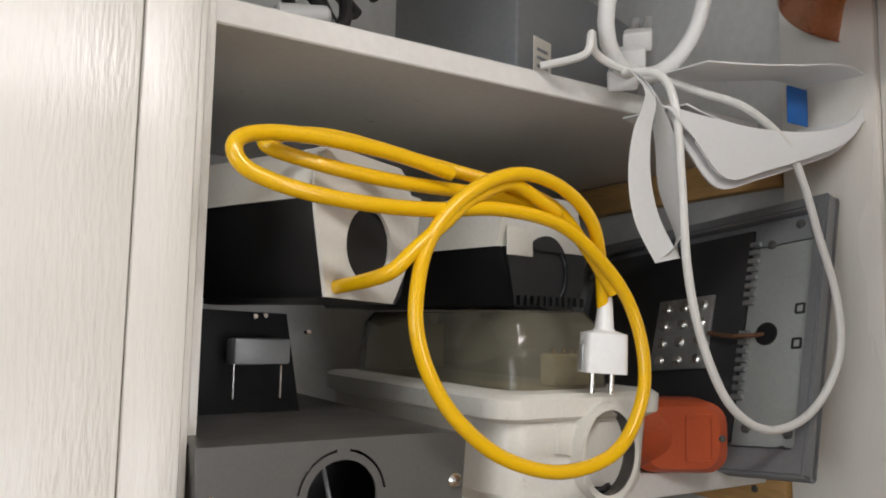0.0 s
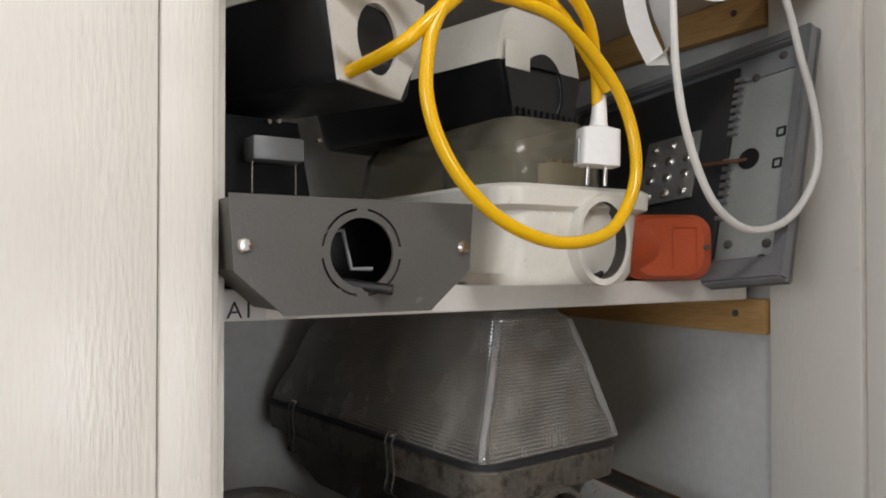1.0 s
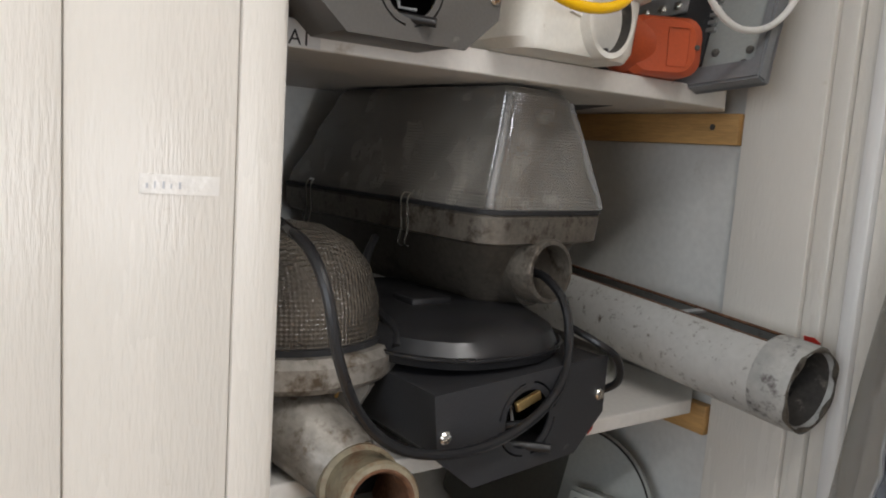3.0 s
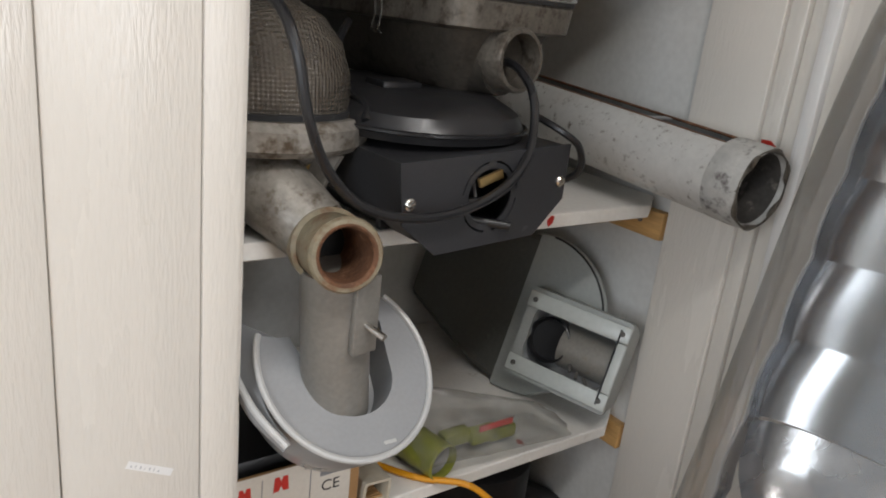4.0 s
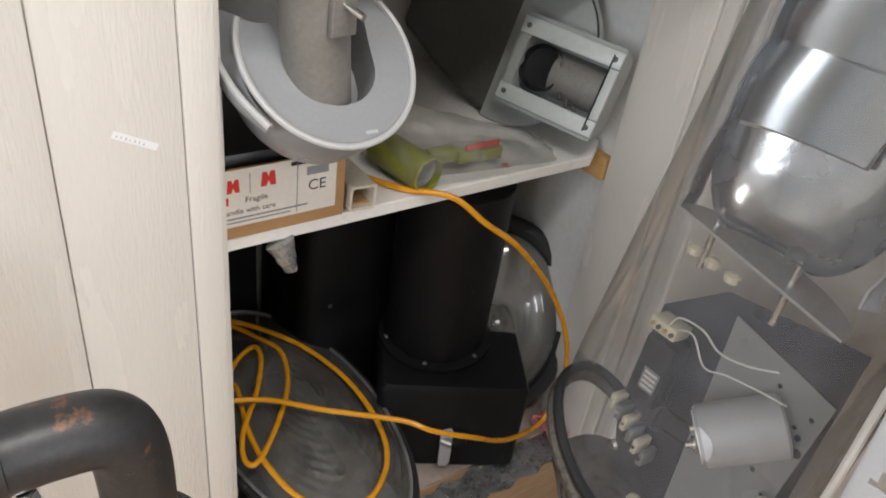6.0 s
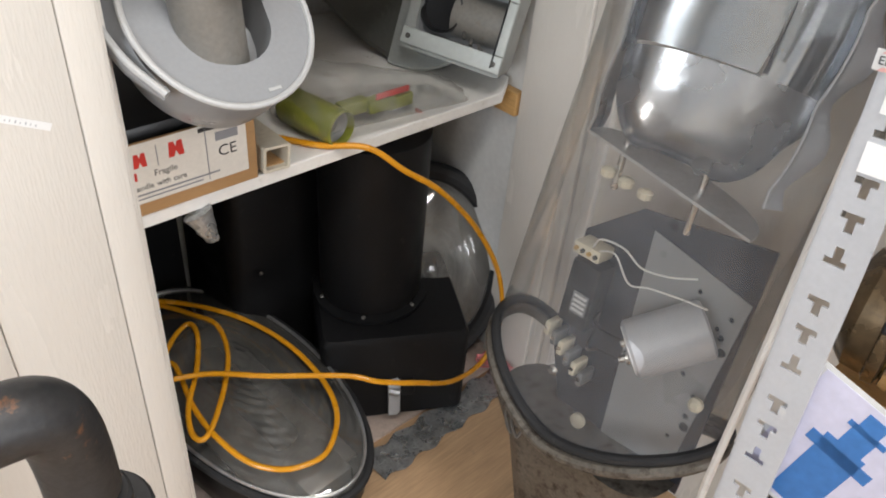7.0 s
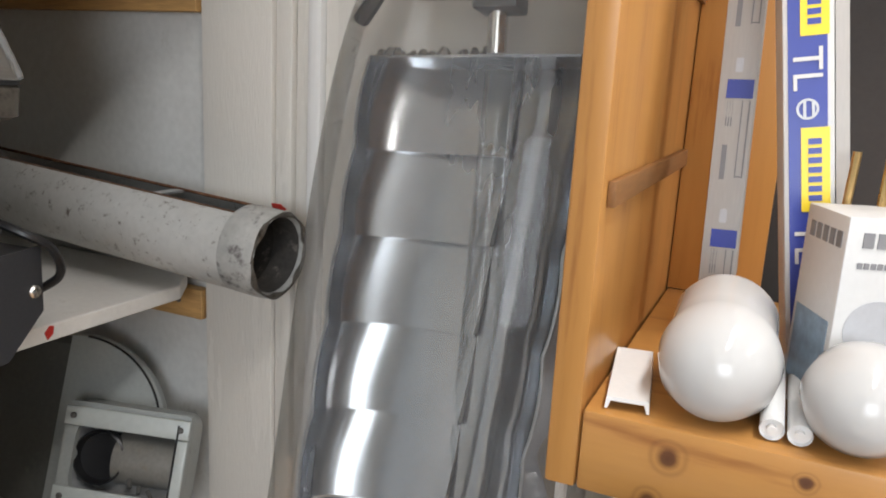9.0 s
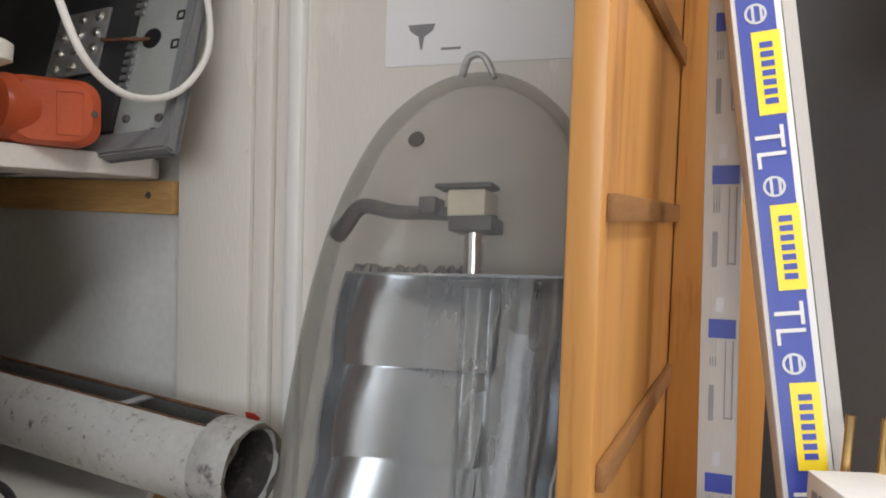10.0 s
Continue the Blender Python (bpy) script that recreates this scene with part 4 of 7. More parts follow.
for q, mm in (((-0.055, -0.008, 0.128, 0.138), INKGREY), ((-0.055, -0.035, 0.112, 0.122), INKGREEN), ((-0.030, -0.008, 0.114, 0.118), INKGREY), ((-0.055, -0.040, 0.102, 0.105), INKGREY), ((-0.05, -0.01, 0.008, 0.013), INKGREY)):
    for k in range(5):
        bm = bmq()
        a = q[0] + (q[1] - q[0]) * k / 5
        box(bm, -0.0007, 0.0, a, a + (q[1] - q[0]) * 0.15, q[2], q[3])
        part("print_bar", bm, mm, pk)
bm = bmq()
plate(bm, circle(0.021, 28), [], 0.0006, Matrix(((0, 0, -1, 0.0), (-1, 0, 0, -0.028), (0, 1, 0, 0.072), (0, 0, 0, 1))))
part("printed_bulb", bm, RACKGREY, pk)
bm = bmq()
box(bm, -0.0006, 0, -0.055, -0.04, 0.03, 0.055, m=pose(0, -0.0, 0, 0, 0, 0))
part("printed_bulb", bm, INKGREY, pk)
bm = bmq()
box(bm, 0.006, 0.056, 0.0, 0.0006, 0.02, 0.075)
part("printed_panel", bm, mat("dim_blue_print", (0.24, 0.33, 0.42), 0.5, var=0.3, scale=60), pk)
for k in range(5):
    bm = bmq()
    box(bm, 0.006 + 0.010 * k, 0.013 + 0.010 * k, 0.0, 0.0006, 0.126, 0.137)
    part("print_bar", bm, INKGREY, pk)
for y in (-0.150, -0.172):
    bm = bmq()
    rod(bm, (0.66, y, 1.06), (0.66, y - 0.003, 1.135), 0.0032, 10)
    solo("lamp_pin", bm, BRASS, "brass contact pin of a lamp behind the box", "lamp pin")
bm = bmq()
box(bm, 0.64, 0.70, -0.21, -0.14, 0.95, 1.06, 0.006)
solo("lamp_holder", bm, PUREWHITE, "white lamp body standing behind the bulb box", "lamp")
tb = thing("flat_carton", "pale cardboard sheet with an orange edge leaning on the wall", "carton", pose(0.80, -0.215, 1.42, 0, -14, 10))
bm = bmq()
box(bm, 0.0, 0.01, -0.3, 0.0, 0.0, 0.5, 0.001)
part("sheet", bm, LABELW, tb)
bm = bmq()
box(bm, -0.004, 0.012, -0.002, 0.010, 0.0, 0.5, 0.002)
part("edge_strip", bm, INKRED, tb)
poster = thing("poster", "white paper sheet with a small lamp drawing pinned to the panel", "poster", pose(0.9635, 0.245, 1.455, 0, 0, 0))
bm = bmq()
box(bm, 0.0, 0.0008, -0.17, 0.135, 0.0, 0.22)
part("sheet", bm, PAPER, poster)
bm = bmq()
plate(bm, [(-0.019, 0.02), (0.019, 0.02), (0.016, 0.012), (0.004, 0.004), (0.0012, -0.012), (-0.0012, -0.012), (-0.004, 0.004), (-0.016, 0.012)], [], 0.0006, Matrix(((0, 0, -1, -0.0002), (-1, 0, 0, 0.083), (0, 1, 0, 0.032), (0, 0, 0, 1))))
part("lamp_drawing", bm, INKGREY, poster)
bm = bmq()
box(bm, -0.0006, 0, 0.028, 0.055, 0.018, 0.021)
part("print_bar", bm, INKGREY, poster)

# ---- slotted rack and its glassware ----
rack = thing("slotted_rack", "grey slotted-angle steel rack under the pine shelf", "rack", pose(0.475, 0.0, 0.0))
RT = pose(0, 0, 0.885, 0, 5.5, 0) @ pose(0, 0, 0, -4.5, 0, 0)
BR = pose(0, 0, 0.885, -4.5, 0, 0) @ pose(0, 0, -0.885)
slots = []
for k in range(18):
    z = -0.100 - 0.108 * (k // 3) - (0.0, 0.043, 0.073)[k % 3]
    s = -1 if k % 3 == 0 else 1
    slots.append([(-0.020 + x * 0.001, z + s * y * 0.001) for x, y in ((-9, 6), (9, 6), (9, 0), (3, 0), (3, -11), (-4, -11), (-4, 0), (-9, 0))])
bm = bmq()
plate(bm, [(-0.043, -1.18), (0.001, -1.18), (0.001, 0.0), (-0.043, 0.0)], slots, 0.0022, RT @ Matrix(((0, 0, 1, 0), (1, 0, 0, 0), (0, 1, 0, 0), (0, 0, 0, 1))))
box(bm, 0.0, 0.040, -0.001, 0.0012, -1.18, 0.0, m=RT)
part("post", bm, RACKGREY, rack, "slotted steel post")
for z0, z1 in ((-0.036, -0.004), (-0.088, -0.064), (-0.134, -0.110)):
    bm = bmq()
    box(bm, -0.0015, -0.0002, -0.036, -0.010, z0, z1, m=RT)
    part("sticker", bm, PUREWHITE, rack)
bm = bmq()
box(bm, 0.003, 0.036, -0.60, -0.002, 0.822, 0.884, 0.002, m=BR)
part("beam", bm, RACKGREY, rack)
bm = bmq()
box(bm, 0.0, 0.002, -0.60, -0.045, 0.876, 0.886, m=BR)
part("beam_lip", bm, LABELW, rack)
bm = bmq()
box(bm, -0.0074, -0.0068, -0.60, 0.006, 0.826, 0.8415, m=BR)
part("warning_tape", bm, BOXWHITE, rack)
SALMON = mat("salmon_ink", (0.66, 0.36, 0.33), 0.5)
for k in range(34):
    for z in (0.826, 0.8385):
        bm = bmq()
        y = 0.002 - 0.018 * k
        bm.faces.new([bm.verts.new(BR @ Vector(p)) for p in ((-0.0077, y, z), (-0.0077, y - 0.008, z), (-0.0077, y - 0.011, z + 0.003), (-0.0077, y - 0.003, z + 0.003))])
        part("stripe", bm, SALMON, rack)
lettering("tape_print", "ER CONSTRUCTION    *    UNDER CONSTRUCTION    *    UNDER CONSTRUCTION", 0.0088, BR @ Matrix(((0, 0, -1, -0.0079), (-1, 0, 0, 0.003), (0, 1, 0, 0.8308), (0, 0, 0, 1))), INKBLACK, rack)
bm = bmq()
box(bm, 0.0, 0.40, -0.60, -0.05, 0.46, 0.475, 0.002)
part("shelf_board", bm, CLEAT, rack)
bm = bmq()
box(bm, 0.235, 0.245, -0.60, 0.0, 0.476, 0.80, 0.002)
part("back_board", bm, PUREWHITE, rack)
bm = bmq()
rod(bm, (0.005, -0.60, 0.44), (0.005, -0.05, 0.44), 0.004, 8)
part("cord", bm, BLACKC, rack)

gl = thing("ribbed_lens_lamp", "clear round-ended lamp glass with concentric ribs and a small tube inside", "lamp", pose(0.590, -0.022, 0.728, 0, 0, 0) @ Matrix.Scale(0.92, 4))
bm = bmq()
prof = [(0.004, -0.058)]
for k in range(1, 17):
    r = 0.006 * k
    z = -0.058 + 0.056 * (1 - math.sqrt(max(0.0, 1 - (r / 0.0975) ** 2)))
    prof += [(r - 0.002, z), (r - 0.0012, z - 0.0030), (r + 0.0012, z + 0.0006)]
prof += [(0.098, 0.004), (0.098, 0.05)]
NOSE = axis((-0.020, -0.100, 0.0), (0.90, -0.42, -0.06))
lathe(bm, prof, 56, NOSE, (True, False))
part("lens", bm, LENSCLEAR, gl, "clear concentric-ribbed lens", 0.5)
bm = bmq()
lathe(bm, [(0.0985, 0.045), (0.1005, 0.047), (0.1005, 0.110), (0.097, 0.112)], 48, NOSE, (False, False))
part("rim", bm, GREYRIM, gl)
bm = bmq()
lathe(bm, [(0.094 - 0.003 * k, 0.030 - 0.020 * math.sin(1.5 * k / 30) + 0.0030 * (k % 2)) for k in range(31)], 48, NOSE, (False, True))
part("reflector", bm, PUREWHITE, gl, "white ribbed dished reflector", 0.3)
TB = Vector((-0.072, -0.120, 0.006))
TD = Vector((0.06, -0.99, -0.10)).normalized()
bm = bmq()
lathe(bm, [(0.006, 0.0), (0.018, 0.006), (0.024, 0.018), (0.024, 0.15), (0.020, 0.156)], 28, axis(TB, TD), (True, True))
part("tube", bm, LENSCLEAR, gl, "clear inner tube")
for z0, z1, r, mm in ((0.004, 0.016, 0.008, PUREWHITE), (0.024, 0.034, 0.010, CHROME), (0.098, 0.112, 0.012, GREYRIM)):
    bm = bmq()
    rod(bm, TB + TD * z0, TB + TD * z1, r, 18, bev=0.002)
    part("tube_collar", bm, mm, gl)
side_ = TD.cross(Vector((0, 0, 1))).normalized()
bm = bmq()
sweep(bm, [TB + TD * (0.040 + 0.0008 * k) + side_ * 0.009 * math.cos(k * 0.8) + Vector((0, 0, 0.009 * math.sin(k * 0.8))) for k in range(56)], 0.0011, 5)
part("coil", bm, CHROME, gl)
bm = bmq()
sweep(bm, [TB + TD * 0.045, TB + TD * 0.14 + Vector((0, 0, -0.004))], 0.0022, 6)
part("yellow_lead", bm, INKYELLOW, gl)

am = thing("tube_lamp", "yellowed clear cylindrical lamp with a black clamped end", "lamp", axis((0.575, -0.055, 0.585), (0.12, -0.99, 0.03)))
bm = bmq()
lathe(bm, [(0.060, 0.03), (0.066, 0.045), (0.067, 0.30), (0.066, 0.42)], 48, None, (False, False))
part("tube", bm, AMBERGLASS, am, "yellowed clear tube", 1.0)
bm = bmq()
lathe(bm, [(0.03, -0.02), (0.052, -0.012), (0.064, 0.0), (0.066, 0.02), (0.071, 0.022), (0.071, 0.032), (0.063, 0.034)], 40)
part("end_cap", bm, mat("tarnished_bronze_cap", (0.16, 0.11, 0.06), 0.28, 0.6, var=0.3, scale=24, fine=120, bump=0.1, dirt=(0.05, 0.04, 0.03), dirt_amount=0.3, dirt_scale=24), am, "tarnished metal end cap")
bm = bmq()
lathe(bm, [(0.0685, 0.036), (0.0705, 0.037), (0.0705, 0.058), (0.0685, 0.059)], 40, None, (False, False))
part("clamp_band", bm, CHROME, am)
bm = bmq()
box(bm, -0.078, -0.062, -0.012, 0.012, 0.02, 0.06, 0.003, m=pose(0, 0, 0, 0, 0, -25))
part("clamp_lever", bm, BLACKPL, am)
bm = bmq()
box(bm, -0.030, 0.01, -0.018, 0.018, 0.07, 0.10, 0.004)
part("inner_block", bm, INKGREEN, am)
bm = bmq()
box(bm, 0.015, 0.045, -0.05, 0.05, 0.06, 0.42, 0.006)
part("inner_tray", bm, mat("amber_card", (0.62, 0.33, 0.06), 0.5, var=0.15), am)
ph = thing("photo_card", "glossy photo card with a blue shape leaning on the rack", "photo", pose(0.4565, -0.065, 0.588, 0, 3, 0))
bm = bmq()
box(bm, 0.0, 0.001, -0.115, 0.0, -0.16, 0.0, m=pose(0, 0, 0, 12, 0, 0))
part("card", bm, BOXWHITE, ph)
bm = bmq()
box(bm, -0.0006, 0.0, -0.110, -0.005, -0.155, -0.005, m=pose(0, 0, 0, 12, 0, 0))
part("picture", bm, LILAC, ph)
for q in ((-0.078, -0.040, -0.15, -0.055), (-0.090, -0.03, -0.075, -0.062), (-0.073, -0.050, -0.055, -0.028), (-0.080, -0.045, -0.034, -0.028), (-0.071, -0.052, -0.028, -0.012)):
    bm = bmq()
    box(bm, -0.0012, -0.0006, *q, m=pose(0, 0, 0, 12, 0, 0))
    part("blue_shape", bm, BLUETOY, ph)

# ---- cupboard: shelf with the code label ----


def box_floodlight(m, label, coat, inside_brass=False):
    """Sheet-steel luminaire box with a six-sided front plate; origin at the plate's middle on the shelf."""
    t = thing("box_luminaire", label, "luminaire", m, group="box luminaires")
    hexa = [(-0.106, 0.035), (-0.066, 0.0), (0.066, 0.0), (0.106, 0.035), (0.110, 0.094), (-0.110, 0.094)]
    fm = Matrix(((1, 0, 0, 0), (0, 0, 1, 0), (0, 1, 0, 0), (0, 0, 0, 1)))
    hole = [(x, y + 0.050) for x, y in circle(0.0285, 36)]
    slots = []
    for a0 in (8, 98, 188, 278):
        arc = [radians(a0 + k * 9.2) for k in range(9)]
        slots.append([(0.0345 * math.cos(a), 0.050 + 0.0345 * math.sin(a)) for a in arc] + [(0.0365 * math.cos(a), 0.050 + 0.0365 * math.sin(a)) for a in arc[::-1]])
    bm = bmq()
    plate(bm, hexa, [hole, *slots], 0.0025, fm)
    fp = part("front_plate", bm, coat, t)
    bm = bmq()
    inner = [(x * 0.96, 0.003 + y * 0.95) for x, y in hexa]
    loft(bm, [[(x, 0.0035, z) for x, z in inner], [(x, 0.40, z) for x, z in inner]], False, True)
    part("housing", bm, coat, t)
    for s in (-1, 1):
        screw(t, (0.0985 * s, 0.0, 0.055), (0, -1, 0), 0.0062)
    bm = bmq()
    box(bm, -0.08, 0.08, 0.09, 0.10, 0.006, 0.085)
    part("baffle", bm, BLACKPL, t)
    bm = bmq()
    sweep(bm, [(-0.022, 0.03, 0.068), (-0.004, 0.03, 0.069), (0.004, 0.03, 0.036), (0.024, 0.03, 0.036)], 0.002, 6)
    part("bracket", bm, GREYPL, t)
    bm = bmq()
    rod(bm, (-0.02, 0.02, 0.026), (0.022, -0.012, 0.019), 0.0045, 14)
    part("sleeve", bm, BLACKC, t)
    if inside_brass:
        bm = bmq()
        box(bm, -0.004, 0.026, -0.010, -0.004, 0.066, 0.075, 0.001, m=pose(0, 0, 0, 0, -14, 0))
        part("brass_lug", bm, BRASS, t)
        bm = bmq()
        sweep(bm, spline([(-0.02, 0.01, 0.046), (0.0, -0.006, 0.05), (0.022, -0.004, 0.058)], 5), 0.0035, 8)
        part("lead", bm, BLACKC, t)
    return t


box_floodlight(pose(0.268, 0.618, 1.3115), "dark grey steel box luminaire with a round cable hole", STEELGREY)


def black_head(name, m, label, w, h, length, cap_h, hole_r, tab=False, vents=False):
    """Black luminaire head with a white canopy on top and a white or black end with a round opening; y runs inwards."""
    t = thing(name, label, "luminaire", m, group="black luminaire heads")
    bm = bmq()
    loft(bm, [[(x * s, y, z) for x, z in ((-w / 2, h), (-w / 2 + 0.018, 0.008), (-w / 2 + 0.026, 0), (w / 2 - 0.026, 0), (w / 2 - 0.018, 0.008), (w / 2, h))] for s, y in ((0.97, -0.002), (1, 0.006), (1, length), (0.96, length + 0.01))])
    part("body", bm, BLACKPL, t)
    bm = bmq()
    loft(bm, [[(x, y, h + z) for x, z in ((-w / 2 - 0.002, 0.0), (w / 2 + 0.002, 0.0), (w / 2 - 0.012, cap_h * 0.8), (w / 2 - 0.026, cap_h), (-w / 2 + 0.026, cap_h), (-w / 2 + 0.012, cap_h * 0.8))] for y in (0.0, length)])
    part("canopy", bm, WHITEPL, t, "yellowed white canopy")
    fm = Matrix(((1, 0, 0, 0), (0, 0, 1, -0.0065), (0, 1, 0, 0), (0, 0, 0, 1)))
    cz = h * 0.62
    hole = [(x, y + cz) for x, y in circle(hole_r, 32, hole_r * 1.12)]
    bm = bmq()
    if tab:
        plate(bm, [(-w * 0.46, h), (-w * 0.38, 0.012), (w * 0.38, 0.012), (w * 0.46, h)], [hole], 0.004, fm)
        part("end_plate", bm, BLACKPL, t)
        bm = bmq()
        box(bm, -w * 0.46, -w * 0.19, -0.009, -0.0068, h * 0.86, h * 1.35, 0.001)
        part("sticker", bm, WHITEPL, t)
    else:
        plate(bm, [(-w * 0.5, h + cap_h * 0.5), (-w * 0.47, h * 0.9), (-w * 0.35, 0.0), (w * 0.25, 0.0), (w * 0.47, h * 0.75), (w * 0.5, h + cap_h * 0.5)], [hole], 0.004, fm)
        part("end_plate", bm, WHITEPL, t, "white end plate with a round opening")
    bm = bmq()
    lathe(bm, [(hole_r * 1.01, 0.0), (hole_r * 0.98, 0.05), (0.001, 0.05)], 32, axis((0, -0.003, cz), (0, 1, 0)), (False, True))
    part("socket", bm, GREYPL if tab else DARKINSIDE, t)
    for k in range(3):
        bm = bmq()
        sweep(bm, spline([(-0.012 + 0.006 * k, 0.04, cz + 0.02), (-0.016 + 0.008 * k, 0.02, cz), (-0.006 + 0.006 * k, 0.01, cz - 0.03)], 4), 0.002, 6)
        part("wire", bm, (BLACKC, WHITEC, RUST)[k], t)
    if vents:
        for k in range(12):
            bm = bmq()
            box(bm, -w * 0.40 + k * w * 0.07, -w * 0.40 + k * w * 0.07 + 0.004, -0.010, -0.0068, 0.002, 0.012)
            part("vent_rib", bm, BLACKPL, t)
    return t


black_head("luminaire_head", pose(0.312, 0.690, 1.512, 0, 2, 24), "black luminaire head with white canopy and a yellow cable", 0.146, 0.080, 0.24, 0.050, 0.030)
black_head("luminaire_head", pose(0.552, 0.735, 1.513, 0, 0, 12), "smaller black luminaire head with white canopy", 0.150, 0.062, 0.34, 0.062, 0.036, tab=True, vents=True)

# dark gear behind, under the first head
gr = thing("gear_unit", "black open gear unit with a cream block", "gear unit", pose(0.02, 0.82, 1.331))
bm = bmq()
loft(bm, [[(x, y, z) for x, z in ((0.02, 0), (0.30, 0), (0.27, 0.17), (0.05, 0.178))] for y in (0.0, 0.30)])
part("case", bm, BLACKCAST, gr)
bm = bmq()
box(bm, 0.205, 0.258, -0.05, -0.02, 0.122, 0.146, 0.003)
part("block", bm, GREYPL, gr)
for x in (0.209, 0.254):
    bm = bmq()
    rod(bm, (x, -0.035, 0.09), (x, -0.035, 0.122), 0.0011, 6)
    part("pin", bm, CHROME, gr)
for x, z in ((0.235, 0.175), (0.245, 0.176), (0.29, 0.16)):
    bm = bmq()
    rod(bm, (x, -0.012, z - 0.008), (x, -0.004, z - 0.008), 0.0025, 8)
    part("stud", bm, CHROME, gr)

# white luminaire with clear cover
wl = thing("white_luminaire", "yellowed white plastic luminaire with clear cover and spigot", "luminaire", pose(0.527, 0.64, 1.3305))
wl.scale = (0.8, 1, 1)
bm = bmq()
loft(bm, [[(cx + x, 0.20 + y, z) for x, y in rect_ring(w, d, r, 5)] for cx, w, d, r, z in ((-0.012, 0.215, 0.40, 0.03, 0.0), (-0.010, 0.238, 0.405, 0.035, 0.012), (0.0, 0.238, 0.405, 0.035, 0.074))])
part("base", bm, WHITEPL, wl)
bm = bmq()
loft(bm, [[(x + 0.0, 0.20 + y, z) for x, y in rect_ring(w, d, 0.035, 6)] for w, d, z in ((0.246, 0.405, 0.074), (0.266, 0.42, 0.079), (0.268, 0.422, 0.096), (0.258, 0.412, 0.100))])
part("rim", bm, WHITEPL, wl)
bm = bmq()
lathe(bm, [(0.046, 0.0), (0.047, 0.006), (0.045, 0.085), (0.050, 0.16)], 36, axis((0.020, -0.018, 0.045), (0, 1, 0)), (False, False))
lathe(bm, [(0.0395, 0.0), (0.046, 0.0)], 36, axis((0.020, -0.018, 0.045), (0, 1, 0)), (False, False))
part("spigot", bm, WHITEPL, wl, "white round spigot socket")
# dark lining paints the shade within the white spigot
bm = bmq()
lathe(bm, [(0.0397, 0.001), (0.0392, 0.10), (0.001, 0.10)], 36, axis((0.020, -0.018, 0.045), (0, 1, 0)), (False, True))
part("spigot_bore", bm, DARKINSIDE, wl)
bm = bmq()
sweep(bm, spline([(-0.01, 0.02, 0.012), (0.02, -0.005, 0.008), (0.05, 0.01, 0.016)], 5), 0.0035, 8)
part("lead", bm, BLACKC, wl)
bm = bmq()
loft(bm, [[(-0.035 + (x + 0.03) * 0.4, -0.006, z) for x, z in ((-0.06, 0.072), (0.06, 0.072), (0.03, 0.040), (-0.06, 0.046))], [(-0.035 + (x + 0.03), 0.03, z) for x, z in ((-0.06, 0.073), (0.06, 0.073), (0.03, 0.030), (-0.06, 0.036))]])
part("gusset", bm, WHITEPL, wl)
bm = bmq()
loft(bm, [[(0.004 + x, 0.215 + y, z) for x, y in rect_ring(w, d, r, 5)] for w, d, r, z in ((0.170, 0.37, 0.03, 0.1005), (0.168, 0.366, 0.03, 0.130), (0.160, 0.354, 0.03, 0.164), (0.140, 0.33, 0.03, 0.178))], False, True)
part("cover", bm, CLEARCOVER, wl, "hazy clear plastic cover")
bm = bmq()
box(bm, 0.015, 0.085, 0.06, 0.085, 0.101, 0.134, 0.003)
tb2 = part("terminal_block", bm, CREAMBLOCK, wl)
for k in range(4):
    bm = bmq()
    rod(bm, (0.022 + 0.018 * k, 0.07, 0.134), (0.022 + 0.018 * k, 0.07, 0.139), 0.003, 8)
    part("screw", bm, BRASS, tb2)

# orange lamp
og = thing("orange_beacon", "dull orange plastic warning lamp leaning beside the white luminaire", "beacon", pose(0.728, 0.716, 1.3305, 0, 0, -30) @ Matrix.Scale(0.86, 4))
bm = bmq()
loft(bm, [[(x, y, z) for x, z in [(px, 0.047 + pz) for px, pz in rect_ring(w, hh, 0.028, 5)]] for w, hh, y in ((0.10, 0.080, -0.045), (0.126, 0.092, -0.035), (0.13, 0.094, 0.03), (0.11, 0.08, 0.045))])
part("body", bm, ORANGEPL, og)
bm = bmq()
lathe(bm, [(0.046, 0.0), (0.046, 0.028), (0.040, 0.042), (0.022, 0.050), (0.004, 0.053)], 40, axis((-0.035, -0.005, 0.048), (-0.88, -0.45, 0.05)))
part("lens", bm, ORANGEPL, og)
bm = bmq()
plate(bm, rect_ring(0.036, 0.062, 0.004), [rect_ring(0.031, 0.056, 0.003)], 0.002, Matrix(((1, 0, 0, 0.022), (0, 0, 1, -0.048), (0, 1, 0, 0.047), (0, 0, 0, 1))))
part("label_frame", bm, ORANGEPL, og)
screw(og, (0.052, -0.046, 0.047), (0, -1, 0), 0.0045, STEELGREY)

# grey panel leaning on the right wall
PU, PV = Vector((0, 1, 0)), Vector((0.345, 0.10, 0.93)).normalized()
PU = (PU - PV * PU.dot(PV)).normalized()
PN = PU.cross(PV)
pan = thing("equipment_panel", "grey cast equipment panel with black gear plate", "panel", Matrix.Translation((0.806, 0.594, 1.3315)) @ Matrix((PU, PV, PN)).transposed().to_4x4())
bm = bmq()
box(bm, 0.0, 0.44, 0.0, 0.355, 0.004, 0.012, 0.001)
part("back_sheet", bm, GREYCOAT, pan)
bm = bmq()
